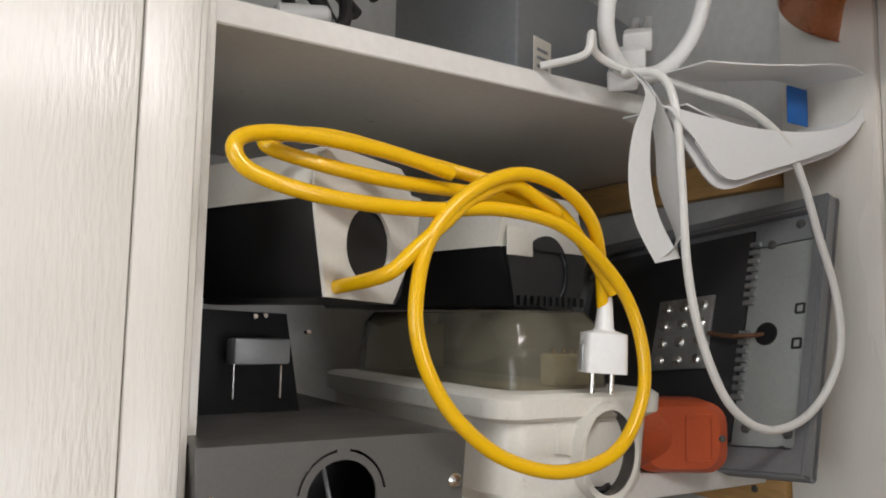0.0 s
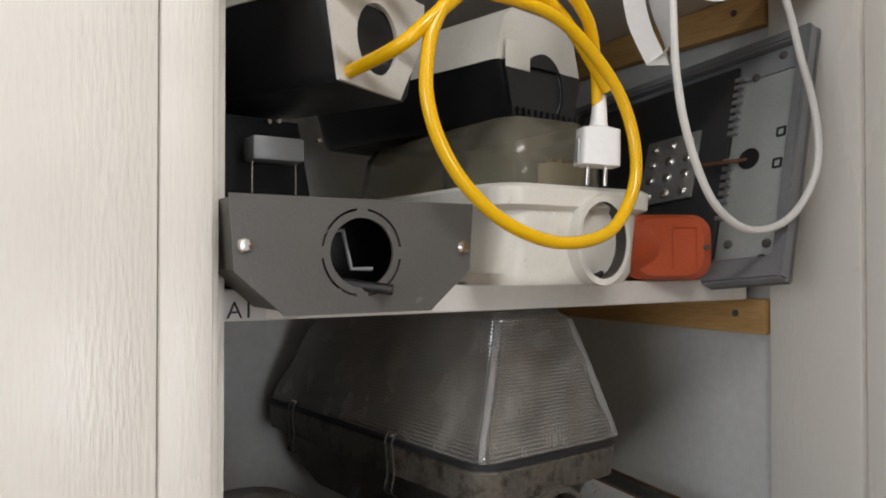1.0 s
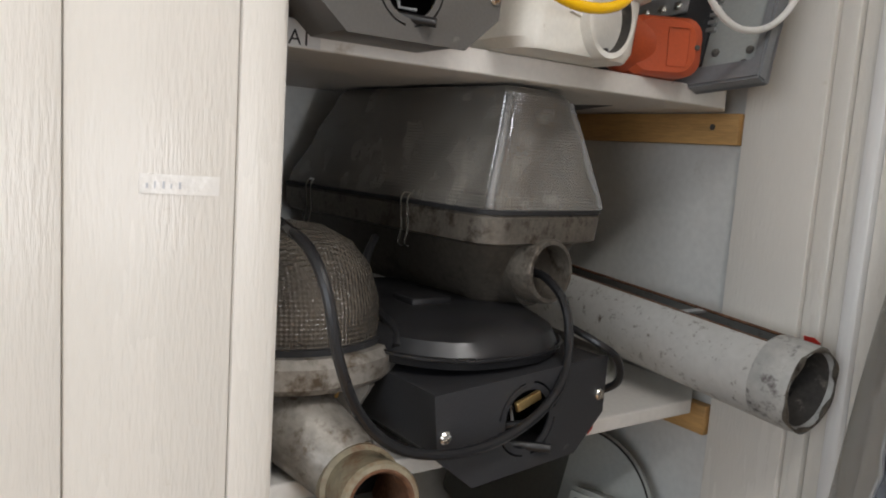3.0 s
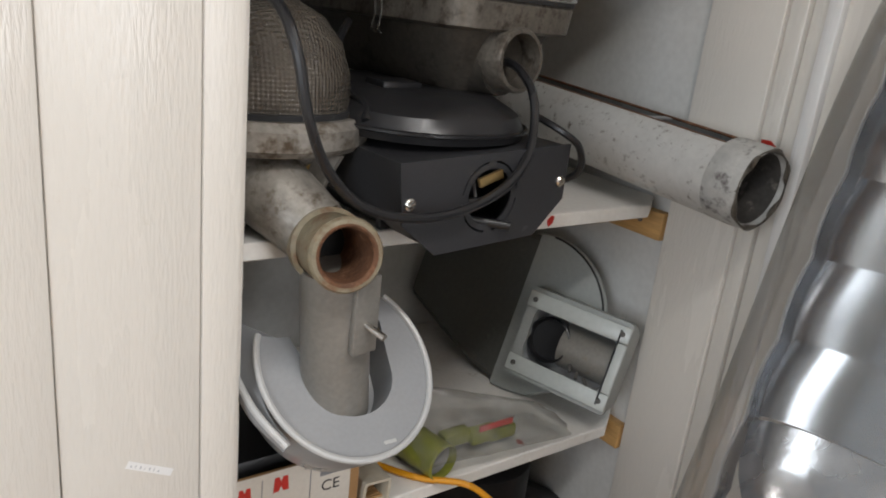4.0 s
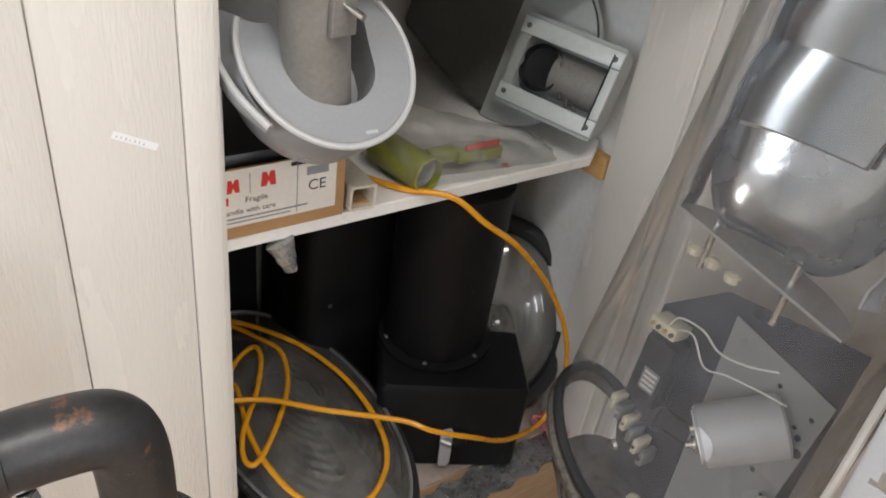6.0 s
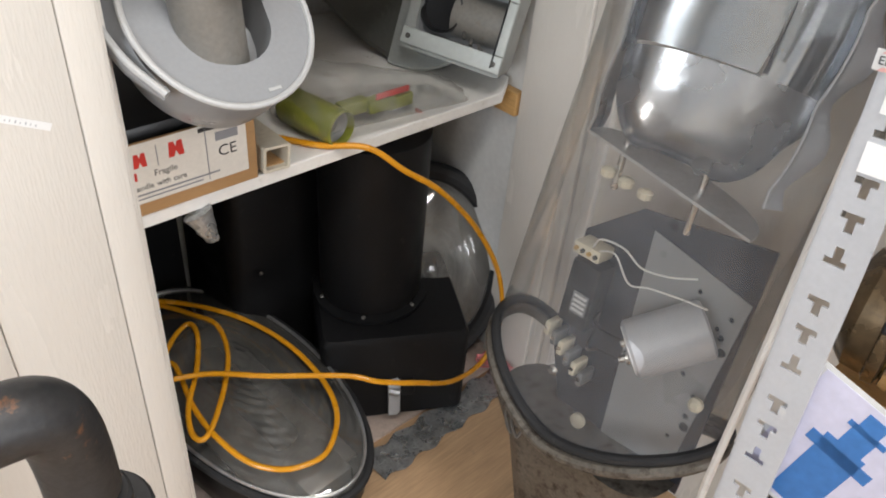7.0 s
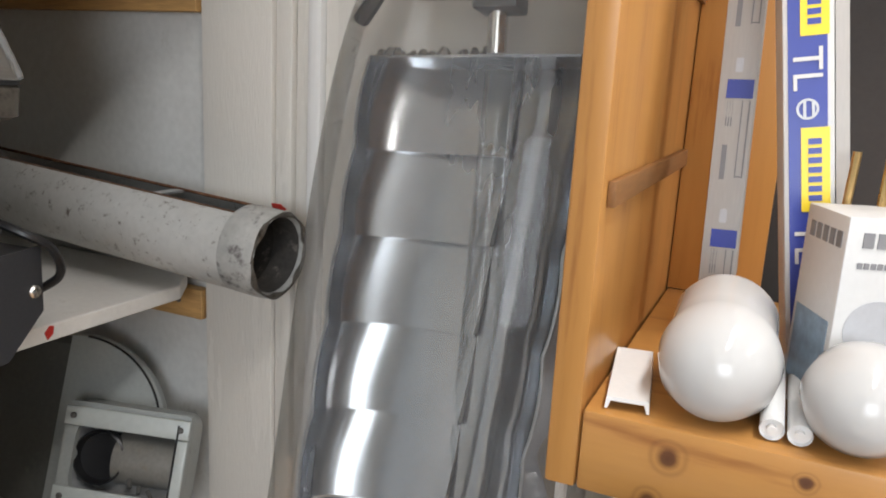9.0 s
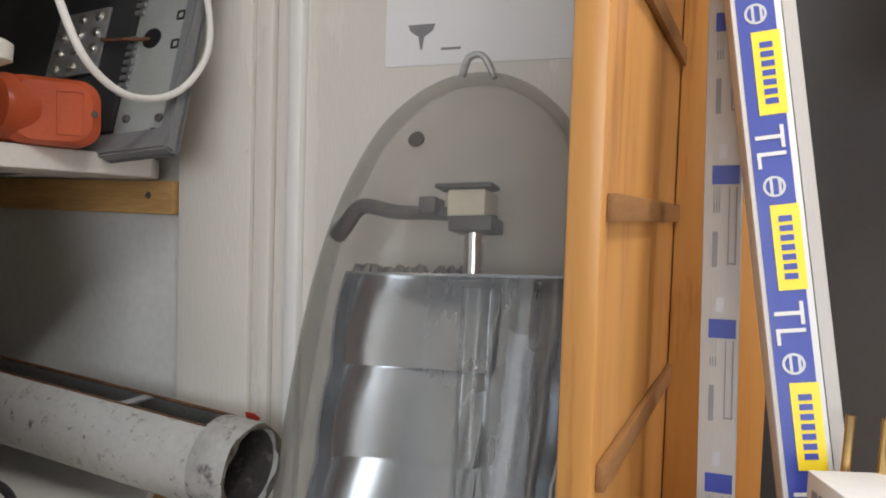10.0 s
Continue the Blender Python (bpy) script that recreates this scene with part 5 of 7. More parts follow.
plate(bm, [(0, 0), (0.44, 0), (0.44, 0.355), (0, 0.355)], [[(0.016, 0.030), (0.424, 0.030), (0.424, 0.338), (0.016, 0.338)]], 0.028, pose(0, 0, -0.012))
bmesh.ops.bevel(bm, geom=[e for e in bm.edges if e.is_manifold and e.calc_face_angle(0) > 0.8], offset=0.003, segments=2, affect="EDGES")
part("frame", bm, GREYCOAT, pan, "grey cast frame")
bm = bmq()
box(bm, 0.105, 0.40, 0.038, 0.325, -0.006, 0.002, 0.002)
part("gear_plate", bm, CHARCOAL, pan, "charcoal gear plate")
bm = bmq()
box(bm, 0.018, 0.104, 0.034, 0.298, -0.001, 0.0035, 0.001)
part("side_strip", bm, OLIVEGREY, pan)
bm = bmq()
box(bm, 0.150, 0.245, 0.130, 0.235, -0.012, -0.007, 0.002)
term = part("terminal_plate", bm, ZINC, pan, "silver terminal plate with twelve screws")
for i in range(3):
    for j in range(4):
        bm = bmq()
        lathe(bm, [(0.0075, 0), (0.0075, 0.002), (0.005, 0.004), (0.001, 0.004)], 12, axis((0.166 + 0.031 * i, 0.143 + 0.026 * j, -0.012), (0, 0, -1)))
        part("terminal_screw", bm, CHROME, term)
for k in range(16):
    bm = bmq()
    z = 0.09 + 0.012 * k + (0.03 if k > 7 else 0)
    box(bm, 0.094, 0.108, z, z + 0.006, -0.007, -0.001)
    part("rib", bm, ZINC, pan)
for a, b in ((0.040, 0.323), (0.078, 0.300), (0.030, 0.050), (0.085, 0.055), (0.035, 0.030)):
    screw(pan, (a, b, -0.001), (0, 0, -1), 0.006, STEELGREY)
bm = bmq()
lathe(bm, [(0.015, 0), (0.015, 0.002), (0.001, 0.002)], 24, axis((0.072, 0.175, -0.0012), (0, 0, -1)))
part("cable_hole", bm, BLACKPL, pan)
bm = bmq()
sweep(bm, spline([(0.075, 0.175, -0.001), (0.10, 0.168, -0.018), (0.125, 0.172, -0.016), (0.15, 0.178, -0.014)], 5), 0.0028, 6)
part("lead", bm, RUST, pan)
for b in (0.205, 0.160):
    bm = bmq()
    plate(bm, rect_ring(0.013, 0.014, 0.002), [rect_ring(0.008, 0.009, 0.001)], 0.002, pose(0.030, b, -0.0025))
    part("square_clip", bm, BLACKPL, pan)
bm = bmq()
box(bm, 0.018, 0.42, 0.30, 0.336, -0.001, 0.003, 0.001)
part("top_strip", bm, GREYCOAT, pan)

# yellow cable and plug
yc = thing("yellow_cable", "bright yellow mains cable in loops with white plug", "cable")
loop = [(0.278, 0.675, 1.522), (0.290, 0.60, 1.530), (0.310, 0.592, 1.549), (0.334, 0.590, 1.571), (0.366, 0.592, 1.597), (0.406, 0.596, 1.613), (0.443, 0.600, 1.601), (0.462, 0.604, 1.594), (0.452, 0.612, 1.600), (0.396, 0.620, 1.606), (0.308, 0.625, 1.609), (0.240, 0.630, 1.617), (0.205, 0.640, 1.628),
        (0.225, 0.655, 1.642), (0.260, 0.65, 1.645), (0.30, 0.645, 1.640), (0.345, 0.640, 1.632), (0.395, 0.622, 1.620), (0.430, 0.612, 1.612), (0.47, 0.612, 1.598), (0.505, 0.612, 1.565), (0.535, 0.608, 1.525)]
loop2 = [(0.5325, 0.620, 1.512), (0.524, 0.614, 1.55), (0.503, 0.602, 1.588), (0.465, 0.594, 1.613), (0.420, 0.590, 1.622), (0.38, 0.588, 1.612), (0.345, 0.588, 1.588), (0.322, 0.590, 1.556), (0.313, 0.590, 1.520), (0.313, 0.589, 1.486), (0.326, 0.588, 1.450), (0.352, 0.587, 1.416), (0.395, 0.586, 1.386), (0.455, 0.586, 1.371), (0.517, 0.588, 1.383), (0.553, 0.592, 1.425), (0.560, 0.596, 1.470), (0.545, 0.600, 1.518), (0.508, 0.600, 1.556), (0.460, 0.598, 1.583), (0.394, 0.595, 1.590), (0.328, 0.592, 1.583), (0.269, 0.592, 1.582), (0.215, 0.596, 1.588), (0.180, 0.602, 1.600), (0.172, 0.606, 1.617), (0.190, 0.612, 1.629), (0.231, 0.614, 1.633), (0.297, 0.612, 1.629), (0.355, 0.610, 1.618)]
for q in (loop, loop2):
    bm = bmq()
    sweep(bm, spline(q, 7), 0.0062, 12)
    part("cord", bm, YELLOWC, yc)
plug = Matrix.Translation((0.532, 0.620, 1.470)) @ pose(0, 0, 0, 0, 3, -22)
bm = bmq()
loft(bm, [[tuple(plug @ Vector((x, y, z))) for x, y in rect_ring(w, d, r, 4)] for w, d, r, z in ((0.012, 0.012, 0.005, 0.052), (0.017, 0.016, 0.006, 0.022), (0.020, 0.018, 0.006, 0.020), (0.040, 0.030, 0.007, 0.017), (0.042, 0.032, 0.007, -0.018), (0.041, 0.031, 0.006, -0.020))])
pb = part("plug", bm, PUREWHITE, yc, "white two-pin earthed mains plug")
for s in (-1, 1):
    bm = bmq()
    rod(bm, plug @ Vector((0.0095 * s, 0, -0.020)), plug @ Vector((0.0095 * s, 0, -0.039)), 0.0024, 12)
    part("pin", bm, CHROME, pb)
bm = bmq()
box(bm, -0.0225, -0.0205, -0.005, 0.005, -0.018, 0.006, 0.001, m=plug)
part("earth_clip", bm, ZINC, pb)

# ---- top shelf and what hangs from it ----
wc = thing("white_flex", "thin white cable hanging in a loop from the top shelf", "cable")
bm = bmq()
sweep(bm, spline([(0.60, 0.66, 1.766), (0.612, 0.62, 1.755), (0.616, 0.603, 1.716), (0.620, 0.60, 1.64), (0.626, 0.60, 1.556), (0.640, 0.598, 1.49), (0.668, 0.596, 1.432), (0.700, 0.594, 1.402), (0.740, 0.592, 1.389), (0.790, 0.592, 1.396), (0.832, 0.592, 1.420), (0.864, 0.592, 1.460), (0.872, 0.593, 1.50), (0.862, 0.594, 1.55), (0.840, 0.595, 1.60), (0.815, 0.596, 1.66), (0.785, 0.598, 1.705), (0.735, 0.61, 1.738), (0.69, 0.63, 1.752), (0.66, 0.66, 1.770)], 7), 0.0045, 10)
part("cord", bm, WHITEC, wc)
bm = bmq()
for pts, wv in ((((0.600, 0.650, 1.768), (0.590, 0.612, 1.728), (0.572, 0.606, 1.685), (0.566, 0.604, 1.640), (0.576, 0.604, 1.598), (0.606, 0.606, 1.560)), ((0.006, 0.002, 0.0), (0.010, 0.003, 0.0), (0.015, 0.003, 0.002), (0.019, 0.004, 0.003), (0.021, 0.004, 0.004), (0.022, 0.004, 0.004))),
                (((0.606, 0.607, 1.560), (0.630, 0.614, 1.590), (0.629, 0.622, 1.640), (0.620, 0.622, 1.690), (0.606, 0.626, 1.735), (0.606, 0.652, 1.769)), ((0.022, 0.004, 0.004), (0.012, 0.016, 0.004), (0.005, 0.021, 0.0), (0.006, 0.018, 0.0), (0.007, 0.010, 0.0), (0.006, 0.003, 0.0)))):
    for p, v in ((spline(pts, 6), spline(wv, 6)),):
        loft(bm, [[a - b, a + b, a + b + Vector((0, 0.0008, 0)), a - b + Vector((0, 0.0008, 0))] for a, b in zip(p, v)])
solo("ribbon_strap", bm, PUREWHITE, "white flat fabric strap hanging from the top shelf", "strap")
bm = bmq()
arc = []
for k in range(25):
    a = radians(360 * k / 24)
    arc.append((0.653 + 0.076 * math.cos(a), 0.66 - 0.02 * math.sin(a), 1.856 + 0.078 * math.sin(a) + 0.018 * math.cos(a)))
sweep(bm, arc, 0.0095, 12, caps=False)
solo("ring_lamp", bm, PUREWHITE, "white circular fluorescent ring on the top shelf", "ring lamp")
for k in range(3):
    b3 = thing("compact_lamp", "white compact fluorescent lamp lying on the top shelf", "lamp", axis((0.640 + 0.022 * k, 0.70 + 0.01 * k, 1.782 + 0.03 * k), (0.55, 0.5, 0.42)), group="compact lamps")
    bm = bmq()
    box(bm, -0.017, 0.017, -0.012, 0.012, -0.03, 0.008, 0.004)
    part("base", bm, PUREWHITE, b3)
    for s in (-1, 1):
        bm = bmq()
        rod(bm, (0.0085 * s, 0, 0.008), (0.0085 * s, 0, 0.15), 0.0075, 16, bev=0.003)
        part("glass_tube", bm, OPAL, b3)
bm = bmq()
sweep(bm, spline([(0.52, 0.70, 1.77), (0.545, 0.66, 1.775), (0.555, 0.66, 1.80), (0.57, 0.67, 1.785), (0.60, 0.66, 1.770), (0.635, 0.65, 1.772)], 6), 0.0045, 8)
solo("white_flex_end", bm, WHITEC, "loose end of thin white cable on the top shelf", "cable")
pr = thing("rolled_paper", "white paper folded over the shelf edge with blue print inside", "paper")
bm = bmq()
prof = [(0.626, 1.720), (0.695, 1.710), (0.802, 1.712), (0.905, 1.733), (0.958, 1.762), (0.972, 1.790), (0.950, 1.812), (0.900, 1.815), (0.824, 1.800), (0.740, 1.784), (0.66, 1.772)]
sp = spline([(x, 0.0, z) for x, z in prof], 5)
loft(bm, [[(p.x + dx, 0.598 + dy, p.z + dz) for dx, dy, dz in ((0, 0, 0), (0.0, 0.09, 0.006), (0.001, 0.09, 0.008), (0.001, 0, 0.002))] for p in sp])
part("sheet", bm, PAPER, pr, "", 1.0)
bm = bmq()
fold_top = spline([(0.598, 0.600, 1.716), (0.66, 0.597, 1.712), (0.74, 0.596, 1.712), (0.83, 0.597, 1.722), (0.905, 0.598, 1.742), (0.948, 0.600, 1.772)], 5)
fold_low = spline([(0.634, 0.592, 1.682), (0.676, 0.590, 1.648), (0.740, 0.589, 1.664), (0.815, 0.590, 1.688), (0.900, 0.594, 1.719), (0.952, 0.600, 1.758)], 5)
loft(bm, [fold_top, fold_low, [p + Vector((0, 0.003, 0)) for p in fold_low], [p + Vector((0, 0.003, 0)) for p in fold_top]], False, False, closed=False)
part("front_leaf", bm, PAPER, pr, "", 1.0)
bm = bmq()
loft(bm, [[p + Vector((0.010, 0.006, -0.004)) for p in fold_top], [p + Vector((-0.004, 0.008, -0.009)) for p in fold_low], [p + Vector((-0.004, 0.010, -0.009)) for p in fold_low], [p + Vector((0.010, 0.008, -0.004)) for p in fold_top]], False, False, closed=False)
part("folded_corner", bm, PAPER, pr)
bm = bmq()
box(bm, 0.872, 0.912, 0.650, 0.653, 1.752, 1.800, 0.001)
part("blue_print", bm, BLUEINK, pr)
bx = thing("grey_gear_box", "grey metal gear box with a paper label on the top shelf", "gear box", pose(0.70, 0.86, 1.7665, 0, 0, 18))
bm = bmq()
box(bm, -0.13, 0.20, 0.0, 0.22, 0.0, 0.20, 0.006)
part("case", bm, GREYCOAT, bx)
bm = bmq()
box(bm, -0.095, -0.055, -0.0015, -0.0002, 0.03, 0.10)
part("label", bm, LABELW, bx)
for k in range(5):
    bm = bmq()
    box(bm, -0.088, -0.064, -0.0022, -0.0015, 0.038 + 0.011 * k, 0.042 + 0.011 * k)
    part("print_bar", bm, INKGREY, bx)
for x, z in ((0.10, 0.12), (0.12, 0.13), (0.13, 0.09)):
    bm = bmq()
    rod(bm, (x, -0.004, z), (x, 0.0, z), 0.004, 10)
    part("stud", bm, CHROME, bx)
bc = thing("black_coil", "black cable coil with a pale plug on the top shelf", "cable coil", pose(0.30, 0.79, 1.7665))
bm = bmq()
sweep(bm, [(0.055 * math.cos(a) * (1 - 0.03 * k % 3), -0.02 + 0.03 * math.sin(a), 0.048 + 0.045 * math.sin(a + 0.4)) for k, a in ((k, k * 0.26) for k in range(60))], 0.007, 10)
part("cord", bm, BLACKC, bc)
bm = bmq()
rod(bm, (-0.06, -0.05, 0.008), (-0.01, -0.06, 0.016), 0.012, 12, 0.009, bev=0.003)
part("plug", bm, GREYRIM, bc)
cu = thing("copper_shade", "copper coloured metal shade hanging above the opening", "lamp shade", axis((0.885, 0.56, 1.868), (0.22, -0.15, 1)))
bm = bmq()
lathe(bm, [(0.092, 0.0), (0.095, 0.003), (0.086, 0.05), (0.05, 0.09), (0.02, 0.10)], 44, None, (False, True))
part("shade", bm, COPPER, cu)

# ---- second shelf ----
pz = thing("prismatic_luminaire", "old street luminaire with dirty prismatic lens and cast rim", "street lamp", pose(0.548, 0.70, 1.0, 0, 0, 6))


def roof(z, w, d, y0, r):
    return [(x * 1.01, y0 + d / 2 + y, z) for x, y in rect_ring(w, d, r, 5)]


def resample(ring, n):
    """The same closed outline with n points at even steps."""
    p = [Vector(q) for q in ring] + [Vector(ring[0])]
    acc = [0.0]
    for a, b in zip(p, p[1:]):
        acc.append(acc[-1] + (b - a).length)
    out, k = [], 0
    for i in range(n):
        d = acc[-1] * i / n
        while acc[k + 1] < d:
            k += 1
        out.append(p[k].lerp(p[k + 1], (d - acc[k]) / max(1e-9, acc[k + 1] - acc[k])))
    return out


def prism_rows(keys, n, step, depth):
    """Rows between key outlines, every other point raised to form small moulded pyramids."""
    keys = [resample(k, n) for k in keys]
    rows_, j = [], 0
    for a, b in zip(keys, keys[1:]):
        m = max(1, round(max((q - p).length for p, q in zip(a, b)) / step))
        for s in range(m):
            row = []
            for i, (p, q) in enumerate(zip(a, b)):
                c = p.lerp(q, s / m)
                o = Vector((c.x, (c.y - 0.25) * 0.4, 0.05)).normalized()
                row.append(c + o * (depth if i % 2 and j % 2 else 0.0))
            rows_.append(row)
            j += 1
    return rows_ + [keys[-1]]


bm = bmq()
loft(bm, prism_rows([roof(0.142, 0.214, 0.50, 0.004, 0.016), roof(0.162, 0.206, 0.49, 0.008, 0.014), roof(0.235, 0.154, 0.44, 0.022, 0.012), roof(0.288, 0.116, 0.40, 0.034, 0.012), roof(0.298, 0.094, 0.38, 0.046, 0.010)], 520, 0.0026, 0.0019), False, True)
part("lens", bm, PRISM, pz, "dirty prismatic lens", 0.2)
# moulded corner ridges; their pale plastic also stands for the bright edge highlight
for sx in (-1, 1):
    bm = bmq()
    sweep(bm, spline([(sx * (w * 0.505 - 0.0035), y0 + 0.0035, z) for w, y0, z in ((0.214, 0.004, 0.144), (0.206, 0.008, 0.162), (0.154, 0.022, 0.235), (0.118, 0.033, 0.284))], 8), [0.0046 + 0.0008 * (k % 2) for k in range(25)], 8)
    part("corner_ridge", bm, LENSCLEAR, pz, "clear moulded corner ridge, pale for its highlight")
bm = bmq()
loft(bm, [roof(0.098, 0.205, 0.50, 0.01, 0.03), roof(0.102, 0.222, 0.515, 0.0, 0.034), roof(0.134, 0.226, 0.52, -0.003, 0.034), roof(0.1405, 0.218, 0.51, 0.002, 0.03)])
part("rim", bm, DIRTYALU, pz, "dirty cast aluminium rim")
bm = bmq()
loft(bm, [roof(0.138, 0.2275, 0.522, -0.004, 0.034), roof(0.1435, 0.2275, 0.522, -0.004, 0.034)], True, True)
part("gasket", bm, RUBBER, pz)
# housing and neck take the darkened aluminium as their shade below the rim
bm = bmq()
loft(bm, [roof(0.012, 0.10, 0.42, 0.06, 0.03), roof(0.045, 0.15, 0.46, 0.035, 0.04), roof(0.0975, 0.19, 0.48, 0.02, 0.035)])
part("housing", bm, DARKALU, pz, "cast housing, coloured dark for the shade under the rim")
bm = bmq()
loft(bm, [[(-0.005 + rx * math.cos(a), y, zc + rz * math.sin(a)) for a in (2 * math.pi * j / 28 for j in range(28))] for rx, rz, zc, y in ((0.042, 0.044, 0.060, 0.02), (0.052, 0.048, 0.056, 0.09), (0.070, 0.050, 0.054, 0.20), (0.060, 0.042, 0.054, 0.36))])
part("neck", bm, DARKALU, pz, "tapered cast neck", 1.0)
sm = axis((-0.006, -0.012, 0.066), (0, 1, -0.05))
bm = bmq()
lathe(bm, [(0.042, 0.05), (0.0425, 0.004), (0.040, 0.0), (0.035, 0.0), (0.034, 0.10), (0.001, 0.10)], 32, sm, (False, True))
part("spigot", bm, DIRTYALU, pz, "short cast spigot with a dark opening")
# dark lining carries the shade deep in the spigot
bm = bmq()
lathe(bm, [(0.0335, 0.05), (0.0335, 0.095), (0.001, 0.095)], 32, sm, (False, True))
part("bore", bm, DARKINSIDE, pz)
for y in (0.15, 0.40):
    bm = bmq()
    for dx in (0.0, 0.014):
        sweep(bm, spline([(-0.114, y + dx, 0.152), (-0.120, y + dx, 0.140), (-0.117, y + dx, 0.105), (-0.121, y + dx, 0.085), (-0.114, y + dx, 0.080)], 4), 0.0018, 6)
    sweep(bm, [(-0.114, y, 0.152), (-0.114, y + 0.014, 0.152)], 0.0018, 6)
    part("wire_clip", bm, CHROME, pz)

rl = thing("well_glass_lamp", "round prismatic dome lamp with cast flange and rusty elbow", "lamp", pose(0.238, 0.815, 0.845))
bm = bmq()
lathe(bm, [(0.112, 0.140), (0.113, 0.150), (0.110, 0.185), (0.098, 0.222), (0.075, 0.250), (0.04, 0.268), (0.005, 0.273)], 48, None, (False, True))
part("dome", bm, PRISMDOME, rl, "dirty prismatic glass dome", 1.0)
bm = bmq()
lathe(bm, [(0.11, 0.098), (0.128, 0.100), (0.136, 0.108), (0.137, 0.130), (0.128, 0.139), (0.11, 0.139)], 48)
part("flange", bm, CASTALU, rl, "weathered cast flange")
bm = bmq()
lathe(bm, [(0.119, 0.1392), (0.119, 0.146), (0.112, 0.146)], 48, None, (False, False))
part("gasket", bm, RUBBER, rl)
bm = bmq()
lathe(bm, [(0.045, -0.0), (0.052, 0.0), (0.062, 0.05), (0.088, 0.085), (0.100, 0.098)], 40)
part("cast_body", bm, CASTALU, rl)
for a in (-128, -62, -5):
    bm = bmq()
    c, s = math.cos(radians(a)), math.sin(radians(a))
    m = pose(0, 0, 0, 0, 0, a)
    plate(bm, [(0.045, 0.0), (0.075, 0.0), (0.112, 0.07), (0.128, 0.098), (0.075, 0.098)], [], 0.008, m @ Matrix(((1, 0, 0, 0), (0, 0, 1, -0.004), (0, 1, 0, 0), (0, 0, 0, 1))))
    part("rib", bm, CASTALU, rl)
for x in (-0.01, 0.035):
    screw(rl, (x, -0.082 + 0.3 * abs(x), 0.078), (0.1, -1, -0.5), 0.006, BRASS)
# the arm and elbow that reach out over the shelf edge
bm = bmq()
sweep(bm, spline([(-0.020, -0.045, 0.062), (-0.012, -0.085, 0.050), (0.004, -0.115, 0.032), (0.018, -0.140, 0.016)], 6), [0.052 - 0.0006 * k for k in range(19)], 24)
part("arm", bm, CASTALU, rl)
bm = bmq()
lathe(bm, [(0.036, -0.004), (0.044, 0.0), (0.045, 0.022), (0.040, 0.026)], 36, axis((0.022, -0.152, 0.006), (-0.17, -0.98, 0.16)), (False, False))
part("collar", bm, OCHREPIPE, rl, "stained cast collar")
em = axis((0.0165, -0.178, 0.0115), (-0.17, -0.98, 0.16))
bm = bmq()
lathe(bm, [(0.0375, -0.025), (0.0385, 0.0), (0.0405, 0.045), (0.0415, 0.056), (0.039, 0.060), (0.034, 0.0605), (0.033, 0.0)], 40, em, (False, False))
part("elbow", bm, OCHREPIPE, rl, "ochre stained pipe elbow")
bm = bmq()
lathe(bm, [(0.0322, 0.061), (0.0345, 0.0612), (0.0345, 0.058)], 40, em, (False, False))
lathe(bm, [(0.0325, 0.0605), (0.0300, 0.058), (0.0285, 0.02), (0.0275, -0.034)], 40, em, (False, False))
part("rusty_bore", bm, RUST, rl, "rusty inside of the pipe")
# black disc ends the short bore and paints its deep shade
bm = bmq()
lathe(bm, [(0.0278, -0.033), (0.014, -0.0335), (0.001, -0.034)], 24, em, (False, True))
part("bore_end", bm, BLACKCAST, rl)

bf = box_floodlight(pose(0.462, 0.616, 0.8450, 0, -3, 3), "charcoal steel box luminaire with a brass lug in its hole", CHARCOAL, True)
bf.scale = (1.24, 1.0, 1.25)
bd = thing("black_shell_luminaire", "black domed luminaire shell lying on the box luminaire", "luminaire", pose(0.445, 0.815, 0.966))
bm = bmq()
loft(bm, [[(x, y, z) for x, y in rect_ring(w, d, r, 6)] for w, d, r, z in ((0.27, 0.36, 0.12, 0.0), (0.275, 0.365, 0.12, 0.010), (0.255, 0.345, 0.11, 0.030), (0.19, 0.28, 0.09, 0.05))])
part("shell", bm, BLACKPL, bd)
bm = bmq()
sweep(bm, [(x, y, 0.0125) for x, y in rect_ring(0.278, 0.368, 0.12, 6)] + [(rect_ring(0.278, 0.368, 0.12, 6)[0][0], rect_ring(0.278, 0.368, 0.12, 6)[0][1], 0.0125)], 0.003, 6, caps=False)
part("edge", bm, BLACKC, bd)
bm = bmq()
box(bm, -0.06, 0.0, -0.05, 0.0, 0.045, 0.058, 0.003)
part("lug", bm, BLACKPL, bd)

tr = thing("trough_luminaire", "long speckled grey tubular luminaire body with slotted top", "luminaire", axis((0.862, 0.505, 0.924), (0.015, 0.985, 0.065)))
half = radians(28)


def arc_ring(r, z, n=40, gap=half):
    return [(r * math.cos(a), r * math.sin(a), z) for a in (radians(90) + gap + (2 * math.pi - 2 * gap) * k / (n - 1) for k in range(n))]


bm = bmq()
loft(bm, [arc_ring(0.062, 0.055), arc_ring(0.062, 0.62), arc_ring(0.059, 0.62), arc_ring(0.059, 0.055)], False, False, closed=False)
part("trough", bm, TROUGHM, tr, "", 1.0)
bm = bmq()
lathe(bm, [(0.0612, 0.056), (0.0622, 0.05), (0.062, 0.01), (0.060, 0.0), (0.0555, -0.001), (0.0540, 0.004), (0.0530, 0.052), (0.001, 0.053)], 44, None, (False, True))
